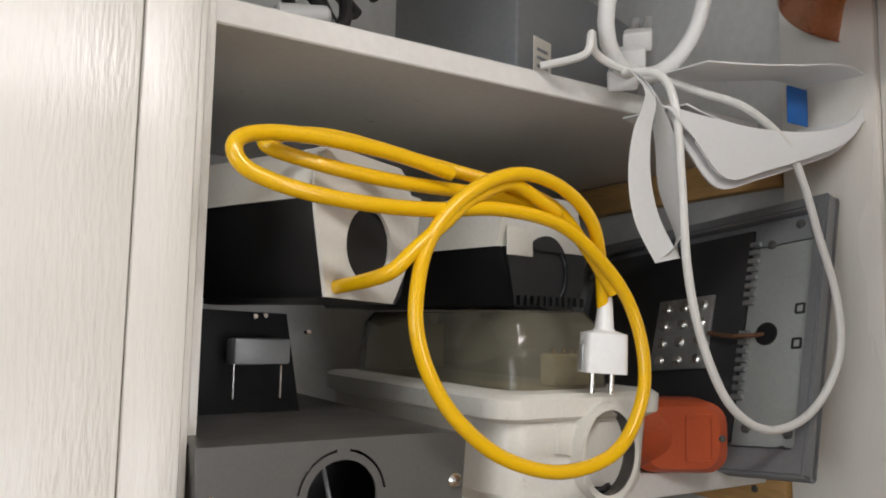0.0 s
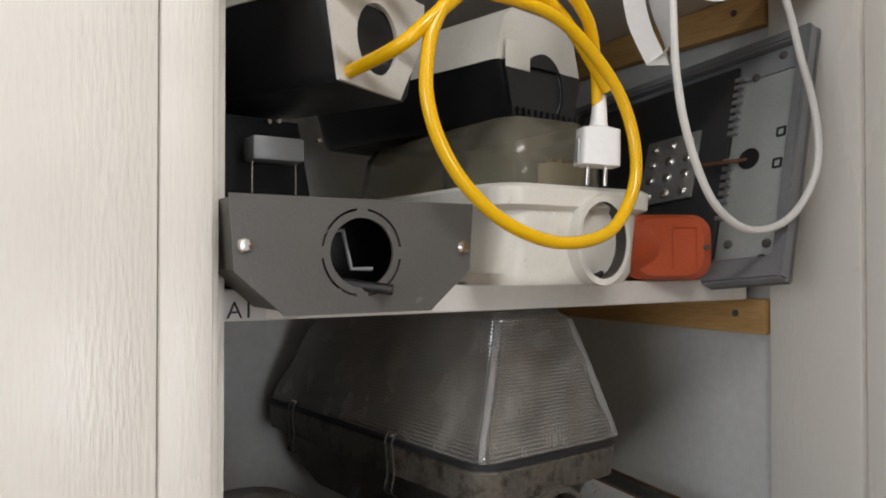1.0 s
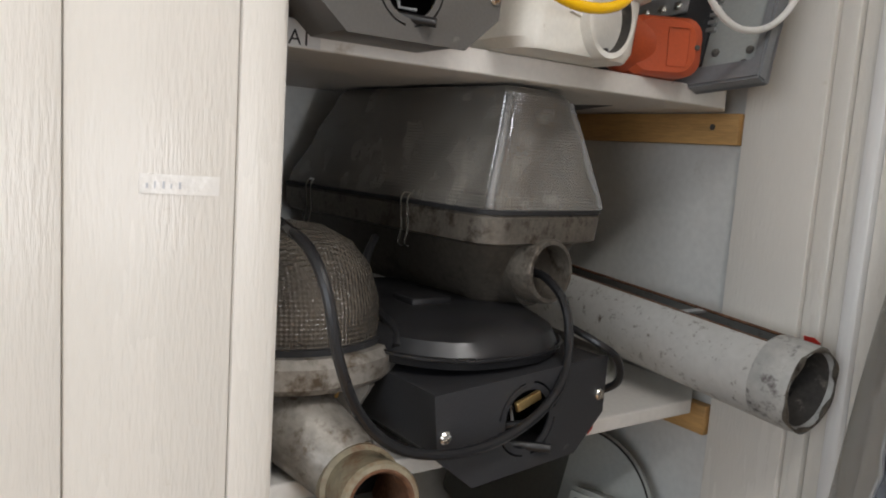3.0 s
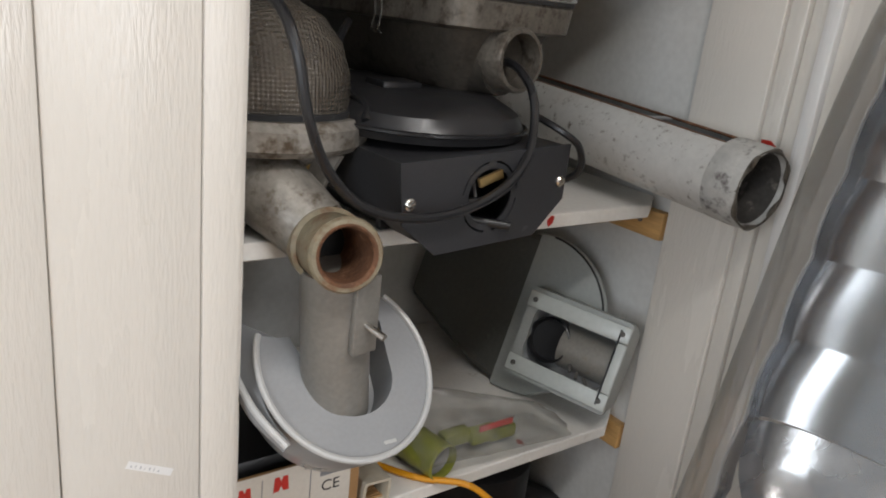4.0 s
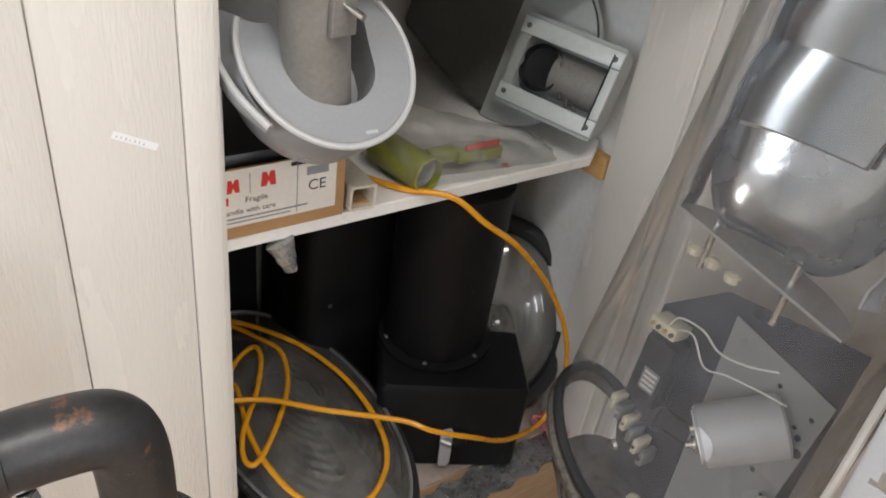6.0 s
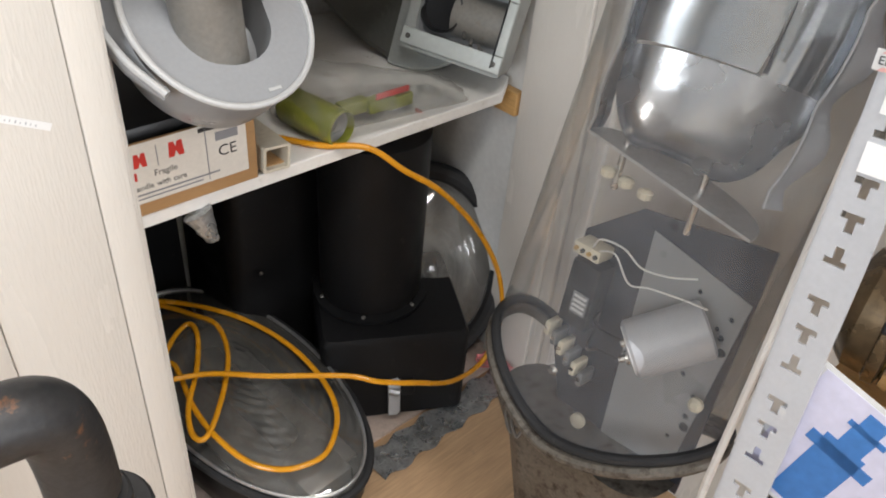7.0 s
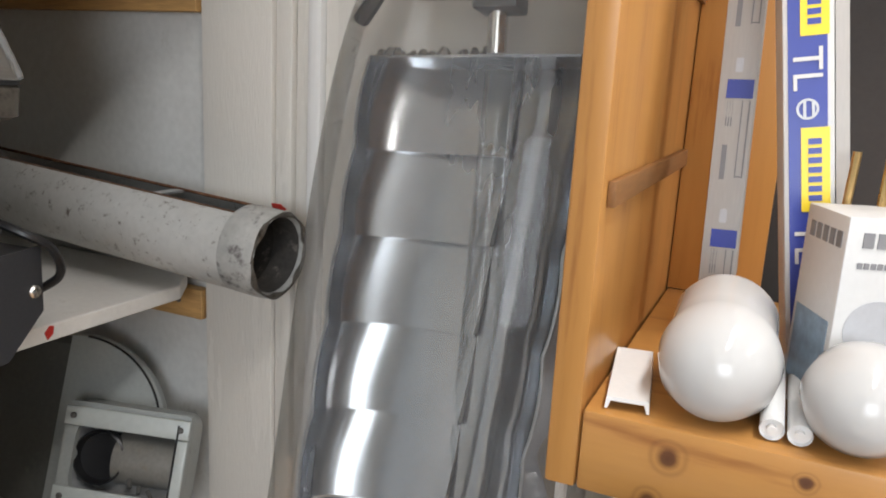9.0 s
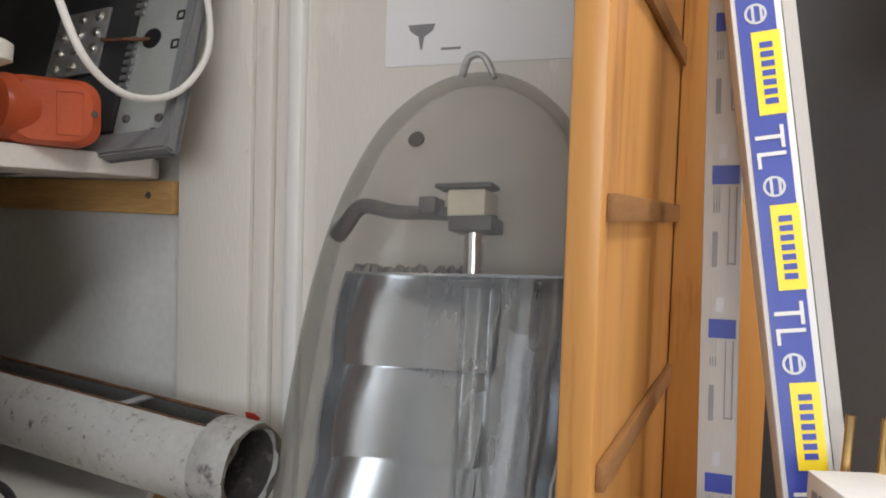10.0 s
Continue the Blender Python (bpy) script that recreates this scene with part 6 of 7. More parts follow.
part("end_socket", bm, mat("chipped_end", (0.44, 0.44, 0.42), 0.5, 0.1, var=0.15, scale=20, fine=90, bump=0.25, dirt=(0.10, 0.085, 0.085), dirt_amount=0.44, dirt_scale=34), tr, "chipped grey end socket")
# bore and tray below use the dark lining as their inner shade
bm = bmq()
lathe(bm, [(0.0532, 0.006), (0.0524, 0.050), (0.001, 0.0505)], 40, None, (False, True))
part("bore", bm, DARKINSIDE, tr, "bore lined dark for its inner shade")
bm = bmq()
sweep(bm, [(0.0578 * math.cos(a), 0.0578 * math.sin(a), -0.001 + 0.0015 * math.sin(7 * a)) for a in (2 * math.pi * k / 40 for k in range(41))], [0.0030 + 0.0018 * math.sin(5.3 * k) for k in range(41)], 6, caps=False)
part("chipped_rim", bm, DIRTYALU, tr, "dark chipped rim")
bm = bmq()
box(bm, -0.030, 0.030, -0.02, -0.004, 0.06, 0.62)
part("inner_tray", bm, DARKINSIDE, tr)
for s in (-1, 1):
    bm = bmq()
    a = radians(90) + half * s
    rod(bm, (0.0605 * math.cos(a), 0.0605 * math.sin(a), 0.056), (0.0605 * math.cos(a), 0.0605 * math.sin(a), 0.62), 0.0024, 6)
    part("slot_edge", bm, RUST, tr)
bm = bmq()
box(bm, -0.029, 0.029, 0.050, 0.053, 0.20, 0.215)
part("strap", bm, ZINC, tr)
bm = bmq()
plate(bm, [(0.006, -0.012), (0.014, -0.004), (0.012, 0.012), (0.0, 0.014), (-0.008, 0.004)], [], 0.0007, Matrix(((0.55, 0, -0.83, -0.0355), (0.83, 0, 0.55, 0.0525), (0, 1, 0, 0.028), (0, 0, 0, 1))))
part("red_patch", bm, INKRED, tr)

bm = bmq()
sweep(bm, spline([(0.536, 0.735, 1.062), (0.538, 0.69, 1.058), (0.540, 0.655, 1.03), (0.530, 0.632, 0.985), (0.50, 0.61, 0.945), (0.45, 0.598, 0.915), (0.385, 0.592, 0.898), (0.32, 0.592, 0.898), (0.265, 0.596, 0.915), (0.225, 0.60, 0.955), (0.203, 0.605, 1.01), (0.193, 0.615, 1.07), (0.187, 0.65, 1.11), (0.18, 0.72, 1.13)], 8), 0.0058, 10)
solo("black_cable", bm, BLACKC, "black rubber cable hanging from the luminaire spigot", "cable")
bm = bmq()
sweep(bm, spline([(0.60, 0.66, 0.905), (0.615, 0.625, 0.93), (0.60, 0.615, 0.965), (0.575, 0.625, 0.985), (0.56, 0.67, 1.0)], 7), 0.005, 8)
solo("black_cable", bm, BLACKC, "short loop of black cable beside the box luminaire", "cable")
bm = bmq()
sweep(bm, spline([(0.325, 0.70, 0.985), (0.335, 0.72, 1.0), (0.335, 0.78, 1.02), (0.345, 0.82, 1.06), (0.38, 0.86, 1.09)], 7), 0.0055, 8)
solo("black_cable", bm, BLACKC, "bent black cable behind the dome lamp", "cable")

# ---- third shelf ----
CN = Vector((0.0, -0.66, 0.75)).normalized()
CX = Vector((1, 0, 0)) - CN * CN.x
CX.normalize()
CY = CN.cross(CX)
cupm = Matrix.Translation((0.288, 0.660, 0.690)) @ Matrix((CX, CY, CN)).transposed().to_4x4()
cupl = thing("grey_hood_luminaire", "light grey plastic hood luminaire with a grey pipe stub", "luminaire", cupm)


outer = [(0.012 + 0.112 * math.cos(a), 0.121 * math.sin(a)) for a in (radians(152) + radians(250) * k / 40 for k in range(41))]
inner = [(0.066, 0.092), (0.078, 0.048), (0.072, 0.005)] + [(0.012 + 0.058 * math.cos(a), -0.014 + 0.054 * math.sin(a)) for a in (-radians(180) * k / 16 for k in range(1, 16))] + [(-0.046, 0.0), (-0.044, 0.025), (-0.050, 0.048), (-0.066, 0.050)]
bm = bmq()
plate(bm, outer + inner, [], -0.004, Matrix())
part("flange", bm, GREYPL, cupl, "flat U-shaped flange")
bm = bmq()
sweep(bm, [(x * 1.01, y * 1.01, 0.001) for x, y in outer], 0.0042, 8)
part("rim", bm, GREYRIM, cupl, "paler rounded rim")
bm = bmq()
edge_in = spline([(-0.066, 0.052, -0.003), (-0.088, 0.030, -0.004), (-0.101, 0.0, -0.004), (-0.100, -0.040, -0.004), (-0.085, -0.078, -0.003)], 5)
edge_low = spline([(-0.112, 0.115, -0.050), (-0.118, 0.070, -0.055), (-0.117, 0.030, -0.050), (-0.110, -0.030, -0.035), (-0.094, -0.078, -0.012)], 5)
edge_lip = spline([(-0.118, 0.120, -0.034), (-0.121, 0.060, -0.028), (-0.119, 0.010, -0.018), (-0.112, -0.035, -0.008), (-0.092, -0.082, 0.0)], 5)
loft(bm, [edge_in, edge_low, edge_lip, [p + Vector((-0.004, -0.003, -0.006)) for p in edge_lip], [p + Vector((0, 0, -0.006)) for p in edge_low]], False, False, closed=False)
part("side_wing", bm, GREYPL, cupl, "hollow side wing of the hood", 1.2)
bm = bmq()
sweep(bm, edge_lip, 0.0045, 8)
part("rim", bm, GREYRIM, cupl, "paler rounded rim")
bm = bmq()
loft(bm, [[(x * s, y * s - sh, z) for x, y in outer] for s, sh, z in ((1.0, 0, -0.002), (0.98, 0.0, -0.04), (0.90, 0.0, -0.09), (0.72, 0.0, -0.125), (0.4, 0.0, -0.14))], False, True, closed=False)
part("hood_shell", bm, GREYPL, cupl, "", 1.0)
bm = bmq()
loft(bm, [[(x, y, z) for x, y in inner] for z in (-0.004, -0.07)], False, False, closed=False)
part("inner_wall", bm, GREYPL, cupl, "", 1.0)
bm = bmq()
lathe(bm, [(0.060, 0.0), (0.03, -0.008), (0.001, -0.01)], 32, pose(0.012, -0.012, -0.06), (False, True))
part("socket_floor", bm, GREYPL, cupl)
# pipe stub rising out of it, in world terms nearly upright
inv = cupm.inverted()
bm = bmq()
rod(bm, inv @ Vector((0.285, 0.655, 0.635)), inv @ Vector((0.264, 0.640, 0.832)), 0.042, 36, 0.041)
part("pipe_stub", bm, PIPEGREY, cupl, "grey painted pipe stub")
bm = bmq()
box(bm, -0.017, 0.017, -0.010, 0.0, -0.02, 0.075, 0.002, m=inv @ pose(0.284, 0.606, 0.756, 0, 0, 8))
part("clamp_tab", bm, PIPEGREY, cupl)
bm = bmq()
rod(bm, inv @ Vector((0.284, 0.600, 0.773)), inv @ Vector((0.295, 0.572, 0.765)), 0.0045, 12)
part("bolt", bm, CHROME, cupl)
bm = bmq()
box(bm, 0.025, 0.042, -0.109, -0.105, 0.0002, 0.0012)
part("moulded_mark", bm, GREYRIM, cupl)

cb = thing("cardboard_box", "opened brown cardboard box with a cream printed label", "box", pose(0.0, 0.702, 0.4205))
bm = bmq()
for q in ((0.04, 0.358, 0.0, 0.005, 0.0, 0.108), (0.353, 0.358, 0.0052, 0.30, 0.0, 0.125), (0.04, 0.3528, 0.295, 0.30, 0.0, 0.125), (0.04, 0.045, 0.0052, 0.2948, 0.0, 0.125), (0.0452, 0.3528, 0.0052, 0.2948, 0.0, 0.004)):
    box(bm, *q, 0.001)
part("carton", bm, CARTON, cb)
bm = bmq()
box(bm, 0.09, 0.343, -0.0012, -0.0002, 0.020, 0.108)
lab = part("label", bm, LABELW, cb, "cream printed label")
FACE = Matrix(((1, 0, 0, 0), (0, 0, -1, -0.0014), (0, 1, 0, 0), (0, 0, 0, 1)))
for txt, x, z, s in (("Fragile", 0.205, 0.056, 0.0125), ("Handle with care", 0.170, 0.040, 0.0115), ("CE", 0.298, 0.055, 0.024)):
    lettering("print", txt, s, Matrix.Translation((x, 0, z)) @ FACE, INKBLACK, cb)
for x, w, z, h, mm in ((0.180, 0.018, 0.074, 0.020, INKRED), (0.228, 0.022, 0.076, 0.022, INKRED), (0.170, 0.012, 0.056, 0.012, INKRED), (0.296, 0.034, 0.080, 0.013, INKGREY), (0.272, 0.045, 0.099, 0.006, INKBLACK), (0.178, 0.12, 0.032, 0.0025, INKGREY), (0.172, 0.10, 0.026, 0.002, INKGREY), (0.281, 0.0012, 0.024, 0.08, INKGREY), (0.212, 0.001, 0.07, 0.03, INKGREY)):
    bm = bmq()
    if mm is INKRED and w > 0.015:
        plate(bm, [(-w / 2, -h / 2), (-w * 0.15, -h / 2), (0, -h * 0.1), (w * 0.15, -h / 2), (w / 2, -h / 2), (w * 0.42, h / 2), (w * 0.12, h / 2), (0, h * 0.15), (-w * 0.12, h / 2), (-w * 0.42, h / 2)], [], 0.0004, Matrix.Translation((x + w / 2, 0, z + h / 2)) @ FACE)
    else:
        box(bm, x, x + w, -0.0018, -0.0013, z, z + h)
    part("print_shape", bm, mm, cb)
bm = bmq()
box(bm, 0.12, 0.34, 0.02, 0.28, 0.07, 0.115, 0.01)
solo("dark_packet", bm, BLACKPL, "dark packet lying in the cardboard box", "packet").matrix_world = pose(0.0, 0.702, 0.4255)

tb3 = thing("square_tube", "cream square plastic duct lying on the shelf", "duct", pose(0.390, 0.700, 0.4425, 0, 4, 0))
bm = bmq()
plate(bm, rect_ring(0.046, 0.042, 0.004), [rect_ring(0.037, 0.033, 0.003)], 0.42, Matrix(((1, 0, 0, 0), (0, 0, 1, 0), (0, 1, 0, 0), (0, 0, 0, 1))))
part("tube", bm, mat("cream_plastic", (0.55, 0.50, 0.40), 0.5, var=0.1, dirt=(0.3, 0.25, 0.18), dirt_amount=0.2), tb3)
bm = bmq()
for k in range(9):
    box(bm, -0.018, 0.018, 0.01 + 0.006 * k, 0.012 + 0.006 * k, -0.0162, -0.013)
part("ribs", bm, CARTON, tb3)

gp = thing("green_pipe", "short olive green pipe piece with a pale torn end", "pipe", axis((0.514, 0.706, 0.4515), (-0.20, 0.97, 0.02)) @ Matrix.Scale(1.15, 4))
bm = bmq()
lathe(bm, [(0.0245, 0.0), (0.0265, 0.002), (0.027, 0.10), (0.024, 0.105)], 32, None, (False, True))
lathe(bm, [(0.0245, 0.0), (0.0235, 0.02), (0.001, 0.03)], 32, None, (False, True))
part("pipe", bm, GREENPIPE, gp)
bm = bmq()
lathe(bm, [(0.023, 0.012), (0.012, 0.02), (0.001, 0.016)], 20, None, (False, True))
part("stuffing", bm, GREYPL, gp)
bg = thing("plastic_bag", "crumpled clear plastic bag with green fittings inside", "bag", pose(0.575, 0.82, 0.4205))
bm = bmq()
rng = random.Random(9)
rg = []
for k in range(9):
    u = k / 8
    w, hh = 0.10 * (1 - 0.55 * u) + 0.01, 0.055 * (1 - 0.75 * u) + 0.004
    rg.append([(-0.10 + 0.30 * u + 0.008 * rng.random(), -0.02 - 0.05 * u + w * math.cos(a) + 0.006 * (rng.random() - 0.5), hh + 0.001 + hh * math.sin(a) * (0.9 + 0.2 * rng.random())) for a in (2 * math.pi * j / 18 for j in range(18))])
loft(bm, rg)
part("film", bm, BAG, bg, "", 1.4)
for x, y, z in ((0.0, -0.06, 0.032), (0.05, -0.07, 0.03), (0.09, -0.07, 0.026)):
    bm = bmq()
    box(bm, x - 0.03, x + 0.025, y - 0.012, y + 0.012, z - 0.012, z + 0.012, 0.004)
    part("green_fitting", bm, GREENPIPE, bg)
bm = bmq()
box(bm, 0.03, 0.10, -0.085, -0.082, 0.045, 0.055)
part("red_print", bm, INKRED, bg)

gh = thing("grey_street_luminaire", "rounded grey street luminaire with rectangular spigot box", "street lamp", pose(0.0, 0.0, 0.0))
SU = Vector((0.32, -0.94, -0.05)).normalized()
SV = Vector((0.33, 0.06, 0.94))
SV = (SV - SU * SV.dot(SU)).normalized()
SN = SU.cross(SV)
SB = Matrix.Translation((0.826, 0.778, 0.556)) @ Matrix((SU, SV, SN)).transposed().to_4x4() @ Matrix.Diagonal((1.1, 1.25, 1.0, 1.0))
GB = Matrix.Translation((0.826, 0.778, 0.556)) @ Matrix((SU, SV, SN)).transposed().to_4x4()


def half_disc(r, n=36, a0=-98.0, a1=98.0, cu=-0.122):
    return [(cu + r * math.cos(radians(a0 + (a1 - a0) * k / n)), 0.028 + r * math.sin(radians(a0 + (a1 - a0) * k / n))) for k in range(n + 1)]


bm = bmq()
loft(bm, [[GB @ Vector((x, y, z)) for x, y in half_disc(r)] for r, z in ((0.134, -0.105), (0.152, -0.090), (0.160, -0.065), (0.160, -0.052), (0.156, -0.046))])
part("end_shell", bm, OLIVEGREY, gh, "grey-green rounded end shell", 0.5)
bm = bmq()
sweep(bm, [GB @ Vector((x, y, -0.048)) for x, y in half_disc(0.1555, 24, 8.0, 88.0)], 0.0026, 6)
part("gasket", bm, BLACKC, gh, "black gasket line")
# same grey paint as the shell; the canopy's shade is put into its colour
bm = bmq()
loft(bm, [[GB @ Vector((u, 0.028 + v, z)) for v, z in ((-lo, -0.10), (-lo, zf - 0.012), (-lo + 0.012, zf), (hi - 0.012, zf), (hi, zf - 0.012), (hi, -0.10))] for u, lo, hi, zf in ((-0.1455, 0.152, 0.152, -0.050), (-0.21, 0.140, 0.150, -0.056), (-0.30, 0.105, 0.135, -0.062), (-0.40, 0.060, 0.110, -0.068))])
part("canopy", bm, mat("shaded_grey_enamel", (0.085, 0.086, 0.078), 0.55, var=0.12, scale=7, fine=120, bump=0.06, dirt=(0.13, 0.13, 0.115), dirt_amount=0.2, dirt_scale=16), gh, "grey canopy with its shade put into a darker enamel", 0.5)
bm = bmq()
plate(bm, rect_ring(0.186, 0.136, 0.006, 2), [rect_ring(0.150, 0.092, 0.02, 4)], 0.012, SB @ pose(0, 0, -0.012))
part("spigot_frame", bm, OLIVEGREY, gh, "rectangular frame")
for s in (-1, 1):
    bm = bmq()
    box(bm, -0.093, 0.093, 0.050 * s - 0.012, 0.050 * s + 0.012, 0.0005, 0.006, 0.002, m=SB)
    part("frame_bar", bm, mat("pale_grey_green_enamel", (0.46, 0.49, 0.47), 0.35, var=0.06) if s < 0 else bpy.data.materials["pale_grey_green_enamel"], gh)
    for e in (-1, 1):
        screw(gh, SB @ Vector((0.080 * e, 0.050 * s, 0.006)), SN, 0.005, STEELGREY)
bm = bmq()
loft(bm, [[tuple(SB @ Vector((x, y, z))) for x, y in rect_ring(w, h, r, 4)] for w, h, r, z in ((0.186, 0.136, 0.012, -0.0125), (0.186, 0.136, 0.02, -0.05), (0.16, 0.12, 0.03, -0.09))], False, True)
part("spigot_box", bm, OLIVEGREY, gh)
bm = bmq()
loft(bm, [[tuple(SB @ Vector((x, y, z))) for x, y in rect_ring(w, h, r, 4)] for w, h, r, z in ((0.150, 0.092, 0.02, -0.011), (0.145, 0.088, 0.03, -0.04))], False, True)
part("recess", bm, GREYPL, gh)
# shallow black dish; the bore's inner shade is its colour
bm = bmq()
lathe(bm, [(0.043, -0.010), (0.043, 0.002), (0.040, 0.004), (0.038, -0.004), (0.037, -0.012), (0.001, -0.014)], 40, SB @ pose(-0.040, 0.0, -0.012) @ Matrix.Diagonal((1 / 1.1, 1 / 1.25, 1.0, 1.0)), (False, True))
part("dark_bore", bm, BLACKPL, gh, "dark round cable bore")
bm = bmq()
rod(bm, SB @ Vector((-0.02, 0.0, -0.048)), SB @ Vector((0.072, 0.0, -0.050)), 0.043, 36)
part("inner_tube", bm, PIPEGREY, gh, "grey inner clamp tube")
bm = bmq()
box(bm, 0.0755, 0.0785, -0.056, 0.056, 0.0062, 0.0070, m=SB)
part("seal_line", bm, BLACKC, gh)
bm = bmq()
box(bm, 0.076, 0.093, -0.037, 0.037, 0.0005, 0.0060, 0.002, m=SB)
part("frame_bar", bm, bpy.data.materials["pale_grey_green_enamel"], gh)
for q in ((0.0, -0.012, 0.012), (0.016, -0.018, 0.008), (0.03, -0.022, 0.022)):
    bm = bmq()
    rod(bm, SB @ Vector((q[0] + 0.01, q[1] - 0.01, -0.012)), SB @ Vector((q[0] + 0.01 + q[2] * 0.5, q[1] - 0.018, -0.004)), 0.0035, 8)
    part("stud", bm, STEELGREY, gh)

# ---- cupboard floor ----
fl = thing("floor_lens_luminaire", "oval luminaire with ribbed clear lens lying on the floor", "street lamp", pose(0.352, 0.838, ZF + 0.043, 0, 0, 3))
bm = bmq()
rings = []
for k in range(30):
    u = k / 29
    s = 1 - 0.97 * u
    rip = 0.0022 * (k % 2)
    rings.append([(0.165 * s * math.cos(a), 0.345 * s * math.sin(a) - 0.02 * u, 0.13 + 0.075 * (1 - s ** 2.2) + rip) for a in (2 * math.pi * j / 48 for j in range(48))])
loft(bm, rings, False, True)
part("lens", bm, LENSDARK, fl, "ribbed clear oval lens", 0.4)
bm = bmq()
ov = [(0.170 * math.cos(a), 0.352 * math.sin(a), 0.126) for a in (2 * math.pi * j / 60 for j in range(61))]
sweep(bm, ov, 0.0085, 8, caps=False)
part("gasket", bm, RUBBER, fl)
bm = bmq()
loft(bm, [[(s * x, s * y, z) for x, y, _ in ov[:-1]] for s, z in ((0.78, -0.036), (0.90, 0.0), (0.98, 0.06), (1.0, 0.118))], True, False)
part("housing", bm, BLACKCAST, fl)
bm = bmq()
box(bm, -0.10, 0.10, -0.25, 0.25, 0.05, 0.058)
part("inner_tray", bm, ZINC, fl)
bm = bmq()
rod(bm, (0.0, -0.16, 0.10), (0.0, 0.12, 0.10), 0.028, 20, 0.034)
part("lamp", bm, LENSDARK, fl)
bm = bmq()
sweep(bm, [(x * 0.965, y * 0.965, 0.136) for x, y, z in ov], 0.0035, 8, caps=False)
part("trim_ring", bm, ZINC, fl, "thin silver trim ring")
bm = bmq()
box(bm, -0.05, 0.05, -0.30, -0.20, 0.06, 0.11, 0.01)
part("socket", bm, ZINC, fl)

bk = thing("black_column_lamp", "matt black cylindrical luminaire on square base, pale latch", "luminaire", pose(0.69, 0.845, ZF + 0.0065, 0, 0, -30))
bm = bmq()
lathe(bm, [(0.092, 0.25), (0.106, 0.253), (0.110, 0.27), (0.112, 0.64), (0.088, 0.655), (0.02, 0.66)], 48)
part("cylinder", bm, BLACKCAST, bk)
bm = bmq()
lathe(bm, [(0.116, 0.236), (0.124, 0.240), (0.124, 0.248), (0.096, 0.252)], 48)
part("collar", bm, BLACKCAST, bk)
for k in range(6):
    a = radians(60 * k + 15)
    screw(bk, (0.112 * math.cos(a), 0.112 * math.sin(a), 0.2490), (0, 0, 1), 0.005, STEELGREY)
bm = bmq()
loft(bm, [[(x + 0.035, y - 0.02, z) for x, y in rect_ring(w, d, 0.02, 4)] for w, d, z in ((0.30, 0.28, 0.0), (0.315, 0.295, 0.01), (0.315, 0.295, 0.222), (0.30, 0.28, 0.236))])
part("base", bm, BLACKCAST, bk)
bm = bmq()
plate(bm, [(-0.014, -0.045), (0.006, -0.05), (0.012, -0.04), (0.016, 0.04), (0.010, 0.048), (-0.012, 0.044)], [], 0.005, pose(0.03, -0.176, 0.075, 80, 0, 12))
part("latch", bm, RACKGREY, bk, "pale metal latch")
bm = bmq()
rod(bm, (0.02, -0.178, 0.095), (0.042, -0.188, 0.095), 0.008, 12)
part("latch_pin", bm, ZINC, bk)
bm = bmq()
box(bm, 0.045, 0.075, -0.185, -0.158, 0.08, 0.12, 0.006)
part("latch_lug", bm, BLACKCAST, bk)

ol = thing("oval_lens_cover", "oval ribbed clear lamp cover with thick black rubber rim", "lamp cover", axis((0.846, 0.850, -0.072), (-0.60, -0.70, 0.38), 0) @ Matrix.Scale(1.20, 4))
bm = bmq()
rings = []
for k in range(26):
    s = 1 - 0.96 * k / 25
    rings.append([(0.145 * s * math.cos(a), 0.185 * s * math.sin(a), 0.05 * (1 - s ** 2) + 0.0014 * (k % 2)) for a in (2 * math.pi * j / 48 for j in range(48))])
loft(bm, rings, False, True)
part("lens", bm, LENSDARK, ol, "ribbed clear lens", 0.4)
bm = bmq()
sweep(bm, [(0.152 * math.cos(a), 0.192 * math.sin(a), 0.0) for a in (2 * math.pi * j / 60 for j in range(61))], 0.018, 10, caps=False)
part("rubber_rim", bm, RUBBER, ol, "thick black rubber rim")
bm = bmq()
loft(bm, [[(0.140 * s * math.cos(a), 0.18 * s * math.sin(a), z) for a in (2 * math.pi * j / 40 for j in range(40))] for s, z in ((1, -0.004), (0.9, -0.03), (0.5, -0.05))], False, True)
part("reflector", bm, ZINC, ol)

oc = thing("amber_cable", "amber yellow cable hanging from the lower shelf", "cable")
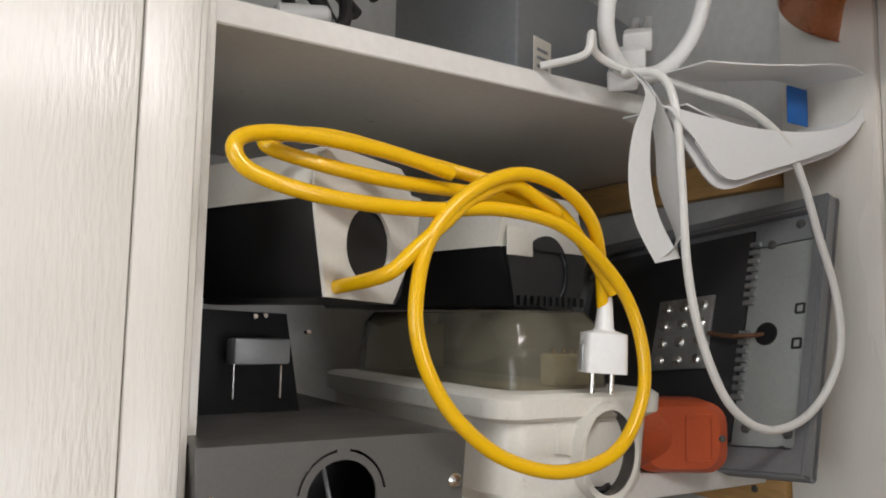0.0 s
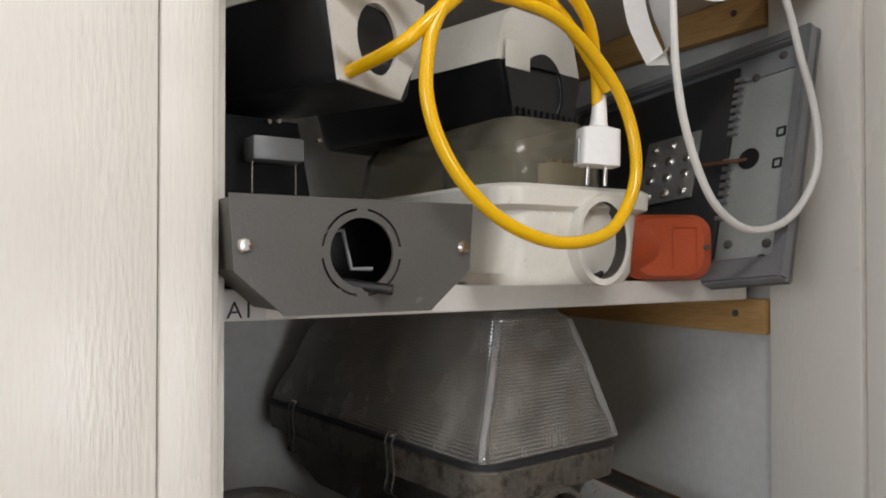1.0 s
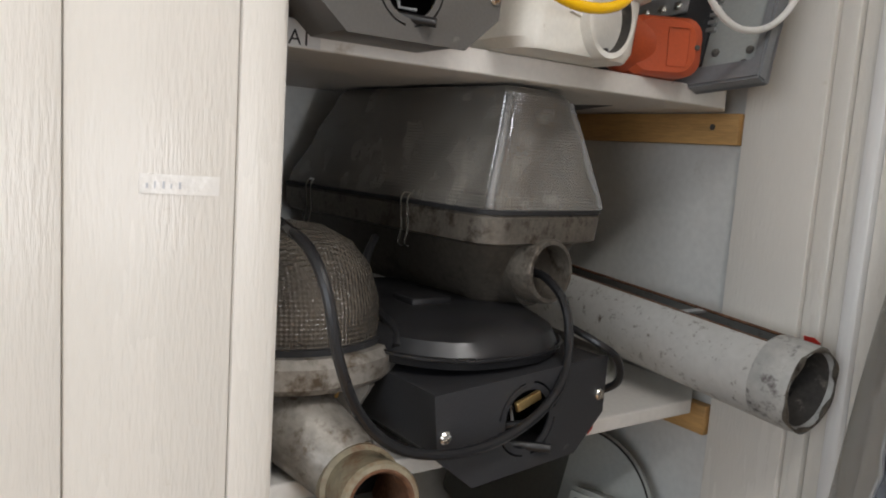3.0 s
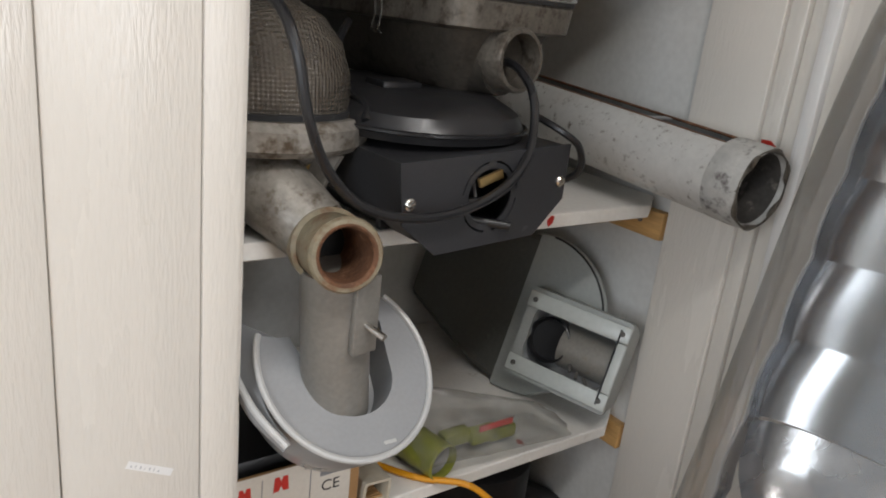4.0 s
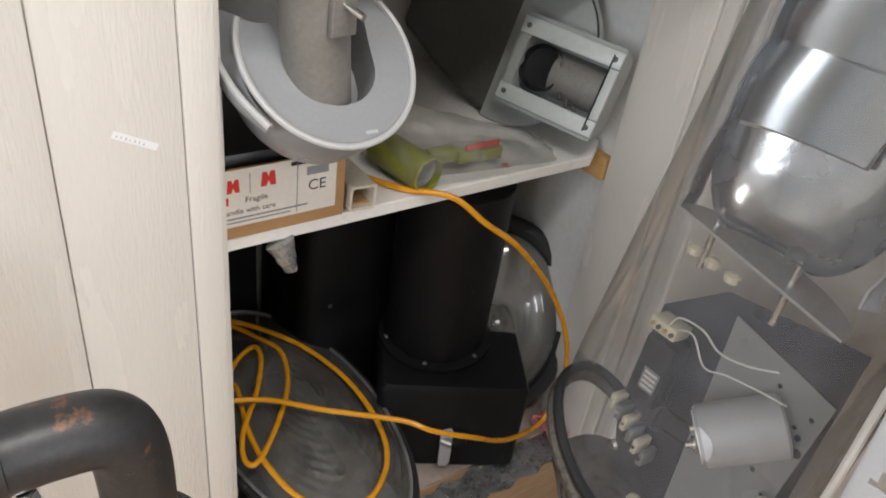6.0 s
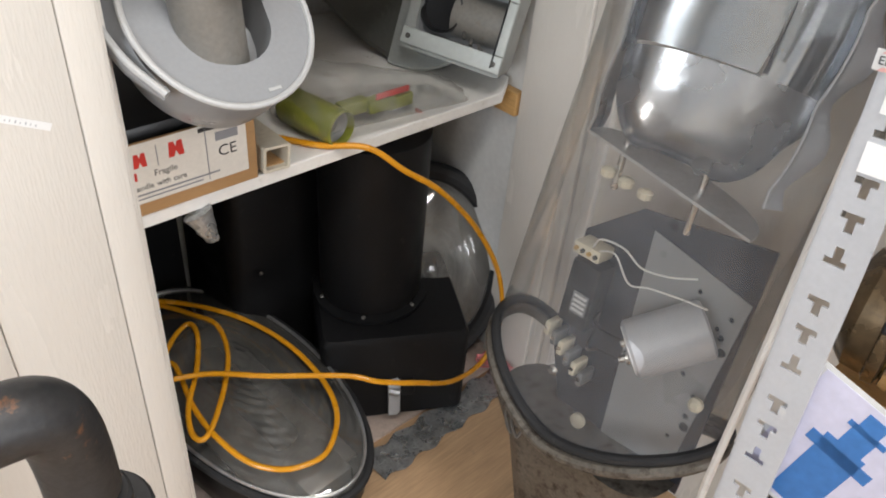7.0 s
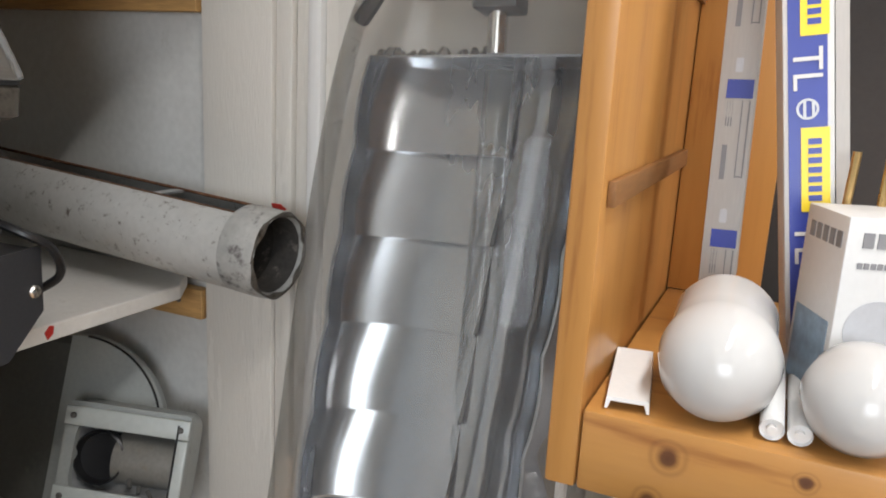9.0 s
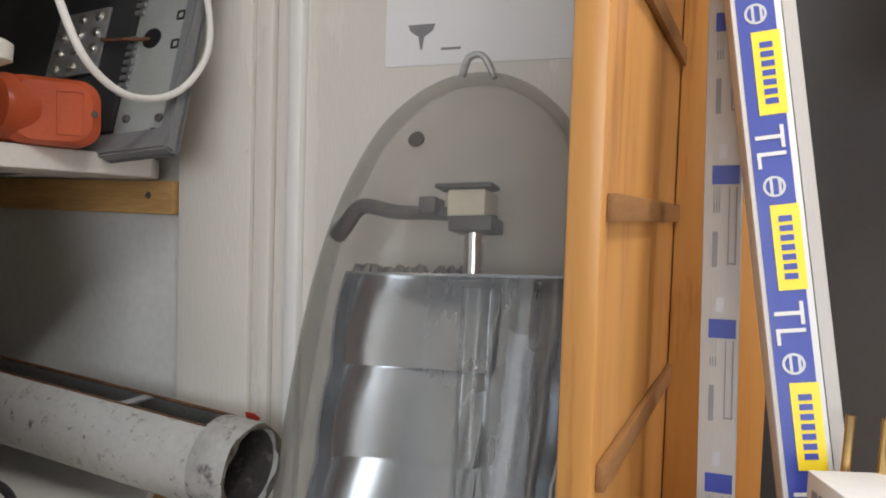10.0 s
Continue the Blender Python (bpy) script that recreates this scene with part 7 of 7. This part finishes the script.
for q in (((0.44, 0.78, 0.426), (0.48, 0.72, 0.427), (0.539, 0.672, 0.426), (0.591, 0.64, 0.382), (0.662, 0.62, 0.324), (0.757, 0.61, 0.208), (0.826, 0.60, 0.076), (0.843, 0.59, -0.043), (0.796, 0.58, -0.132), (0.694, 0.57, -0.124), (0.588, 0.57, -0.06), (0.511, 0.59, -0.023), (0.467, 0.63, -0.012), (0.356, 0.72, -0.015), (0.268, 0.80, -0.02), (0.16, 0.84, -0.02), (0.08, 0.86, -0.025)),
          ((0.20, 1.14, -0.075), (0.290, 1.11, -0.07), (0.360, 1.03, -0.06), (0.421, 0.928, -0.06), (0.453, 0.808, -0.06), (0.453, 0.69, -0.062), (0.426, 0.604, -0.066), (0.364, 0.547, -0.066), (0.307, 0.547, -0.062), (0.267, 0.572, -0.06), (0.239, 0.617, -0.056), (0.225, 0.698, -0.052), (0.229, 0.777, -0.052), (0.247, 0.861, -0.056), (0.246, 0.905, -0.06), (0.19, 0.95, -0.07), (0.12, 0.96, -0.08)),
          ((0.16, 0.86, -0.07), (0.23, 0.91, -0.062), (0.29, 0.965, -0.06), (0.326, 0.975, -0.055), (0.321, 0.93, -0.05), (0.277, 0.847, -0.046), (0.219, 0.768, -0.046), (0.197, 0.715, -0.05), (0.205, 0.692, -0.052), (0.235, 0.709, -0.05), (0.295, 0.777, -0.05), (0.344, 0.852, -0.052), (0.368, 0.936, -0.056), (0.352, 1.0, -0.064), (0.30, 1.10, -0.075), (0.22, 1.16, -0.085))):
    bm = bmq()
    sweep(bm, spline(q, 8), 0.0052, 10)
    part("cord", bm, ORANGEC, oc)
bm = bmq()
rng = random.Random(3)
sweep(bm, spline([(0.912 + 0.024 * math.sin(k * 1.9) + 0.008 * rng.random(), 0.640 + 0.042 * math.cos(k * 1.3) + 0.006 * rng.random(), ZF + 0.012 + 0.026 * abs(math.sin(k * 0.7))) for k in range(46)], 4), 0.0022, 5)
solo("pink_string", bm, PINK, "tangled ball of pink string on the floor", "string")
bm = bmq()
nx, ny = 40, 8
grid = [[bm.verts.new((0.40 * i / nx, 0.075 * j / ny + 0.006 * math.sin(i * 0.8), 0.004 + 0.004 * noise.noise((i * 0.55, j * 0.8, 2.0)) + 0.002)) for j in range(ny + 1)] for i in range(nx + 1)]
for i in range(nx):
    for j in range(ny):
        bm.faces.new((grid[i][j], grid[i + 1][j], grid[i + 1][j + 1], grid[i][j + 1]))
geo = bmesh.ops.extrude_face_region(bm, geom=bm.faces[:])
for v in [g for g in geo["geom"] if isinstance(g, bmesh.types.BMVert)]:
    v.co.z -= 0.0015
solo("foil_tape", bm, TAPEM, "crumpled silver tape strip stuck along the cupboard threshold", "tape").matrix_world = pose(0.515, 0.560, ZF + 0.002, 0, 0, 2)
bm = bmq()
rng = random.Random(6)
rg = [[(0.0 + 0.022 * (1 - 0.55 * u) * math.cos(a) + 0.004 * rng.random(), 0.012 * math.sin(a) + 0.003 * rng.random(), -0.055 * u) for a in (2 * math.pi * j / 10 for j in range(10))] for u in (0, 0.2, 0.4, 0.6, 0.8, 1.0)]
loft(bm, rg)
solo("plastic_scrap", bm, TAPEM, "scrap of crumpled silvery tape hanging from the lower shelf edge", "tape").matrix_world = pose(0.255, 0.700, 0.396, 0, -18, 0)

# ---- heating pipe in front of the door ----
hp = thing("heating_pipe", "black painted iron pipe with elbow and clamp", "pipe")
bm = bmq()
sweep(bm, [(-0.9, 0.30, 0.572), (-0.135, 0.30, 0.572)], 0.021, 24)
part("pipe", bm, CASTIRON, hp)
bm = bmq()
sweep(bm, spline([(-0.14, 0.30, 0.572), (-0.105, 0.30, 0.572), (-0.068, 0.301, 0.564), (-0.054, 0.303, 0.540), (-0.050, 0.303, 0.50), (-0.050, 0.303, 0.455)], 6), 0.030, 28)
part("elbow", bm, CASTIRON, hp, "cast iron elbow")
bm = bmq()
sweep(bm, [(-0.050, 0.303, 0.46), (-0.050, 0.303, ZF)], 0.021, 24)
part("pipe", bm, CASTIRON, hp)
for p, q, r in (((-0.150, 0.30, 0.572), (-0.134, 0.30, 0.572), 0.031), ((-0.050, 0.303, 0.445), (-0.050, 0.303, 0.425), 0.036), ((-0.050, 0.303, 0.400), (-0.050, 0.303, 0.418), 0.052)):
    bm = bmq()
    rod(bm, p, q, r, 28, bev=0.003)
    part("collar", bm, CASTIRON, hp)
bm = bmq()
rod(bm, (-0.128, 0.285, 0.545), (-0.120, 0.272, 0.505), 0.009, 6, bev=0.002)
part("clamp_bolt", bm, CHROME, hp, "rusty clamp bolt")
bm = bmq()
box(bm, -0.168, -0.118, 0.315, 0.325, 0.30, 0.53, 0.003)
part("bracket", bm, PAINT, hp)

# black board added over the pale back wall to give its deep shade
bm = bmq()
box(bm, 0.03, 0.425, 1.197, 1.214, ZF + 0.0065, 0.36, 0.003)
solo("back_shade_board", bm, BLACKCAST, "black board added for the shade at the cupboard back", "board")
# added black block that darkens the space behind the column lamp
bh = thing("back_shade_block", "large black block added for the shade at the back of the cupboard floor", "housing", pose(0.60, 1.085, ZF + 0.0065))
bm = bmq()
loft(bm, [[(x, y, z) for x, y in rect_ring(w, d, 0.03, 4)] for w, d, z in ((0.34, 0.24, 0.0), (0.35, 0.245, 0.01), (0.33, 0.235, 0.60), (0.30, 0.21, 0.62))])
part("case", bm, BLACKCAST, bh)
for x, z in ((-0.11, 0.30), (0.11, 0.30), (-0.11, 0.06), (0.11, 0.06)):
    screw(bh, (x, -0.1225, z), (0, -1, 0), 0.005, STEELGREY)
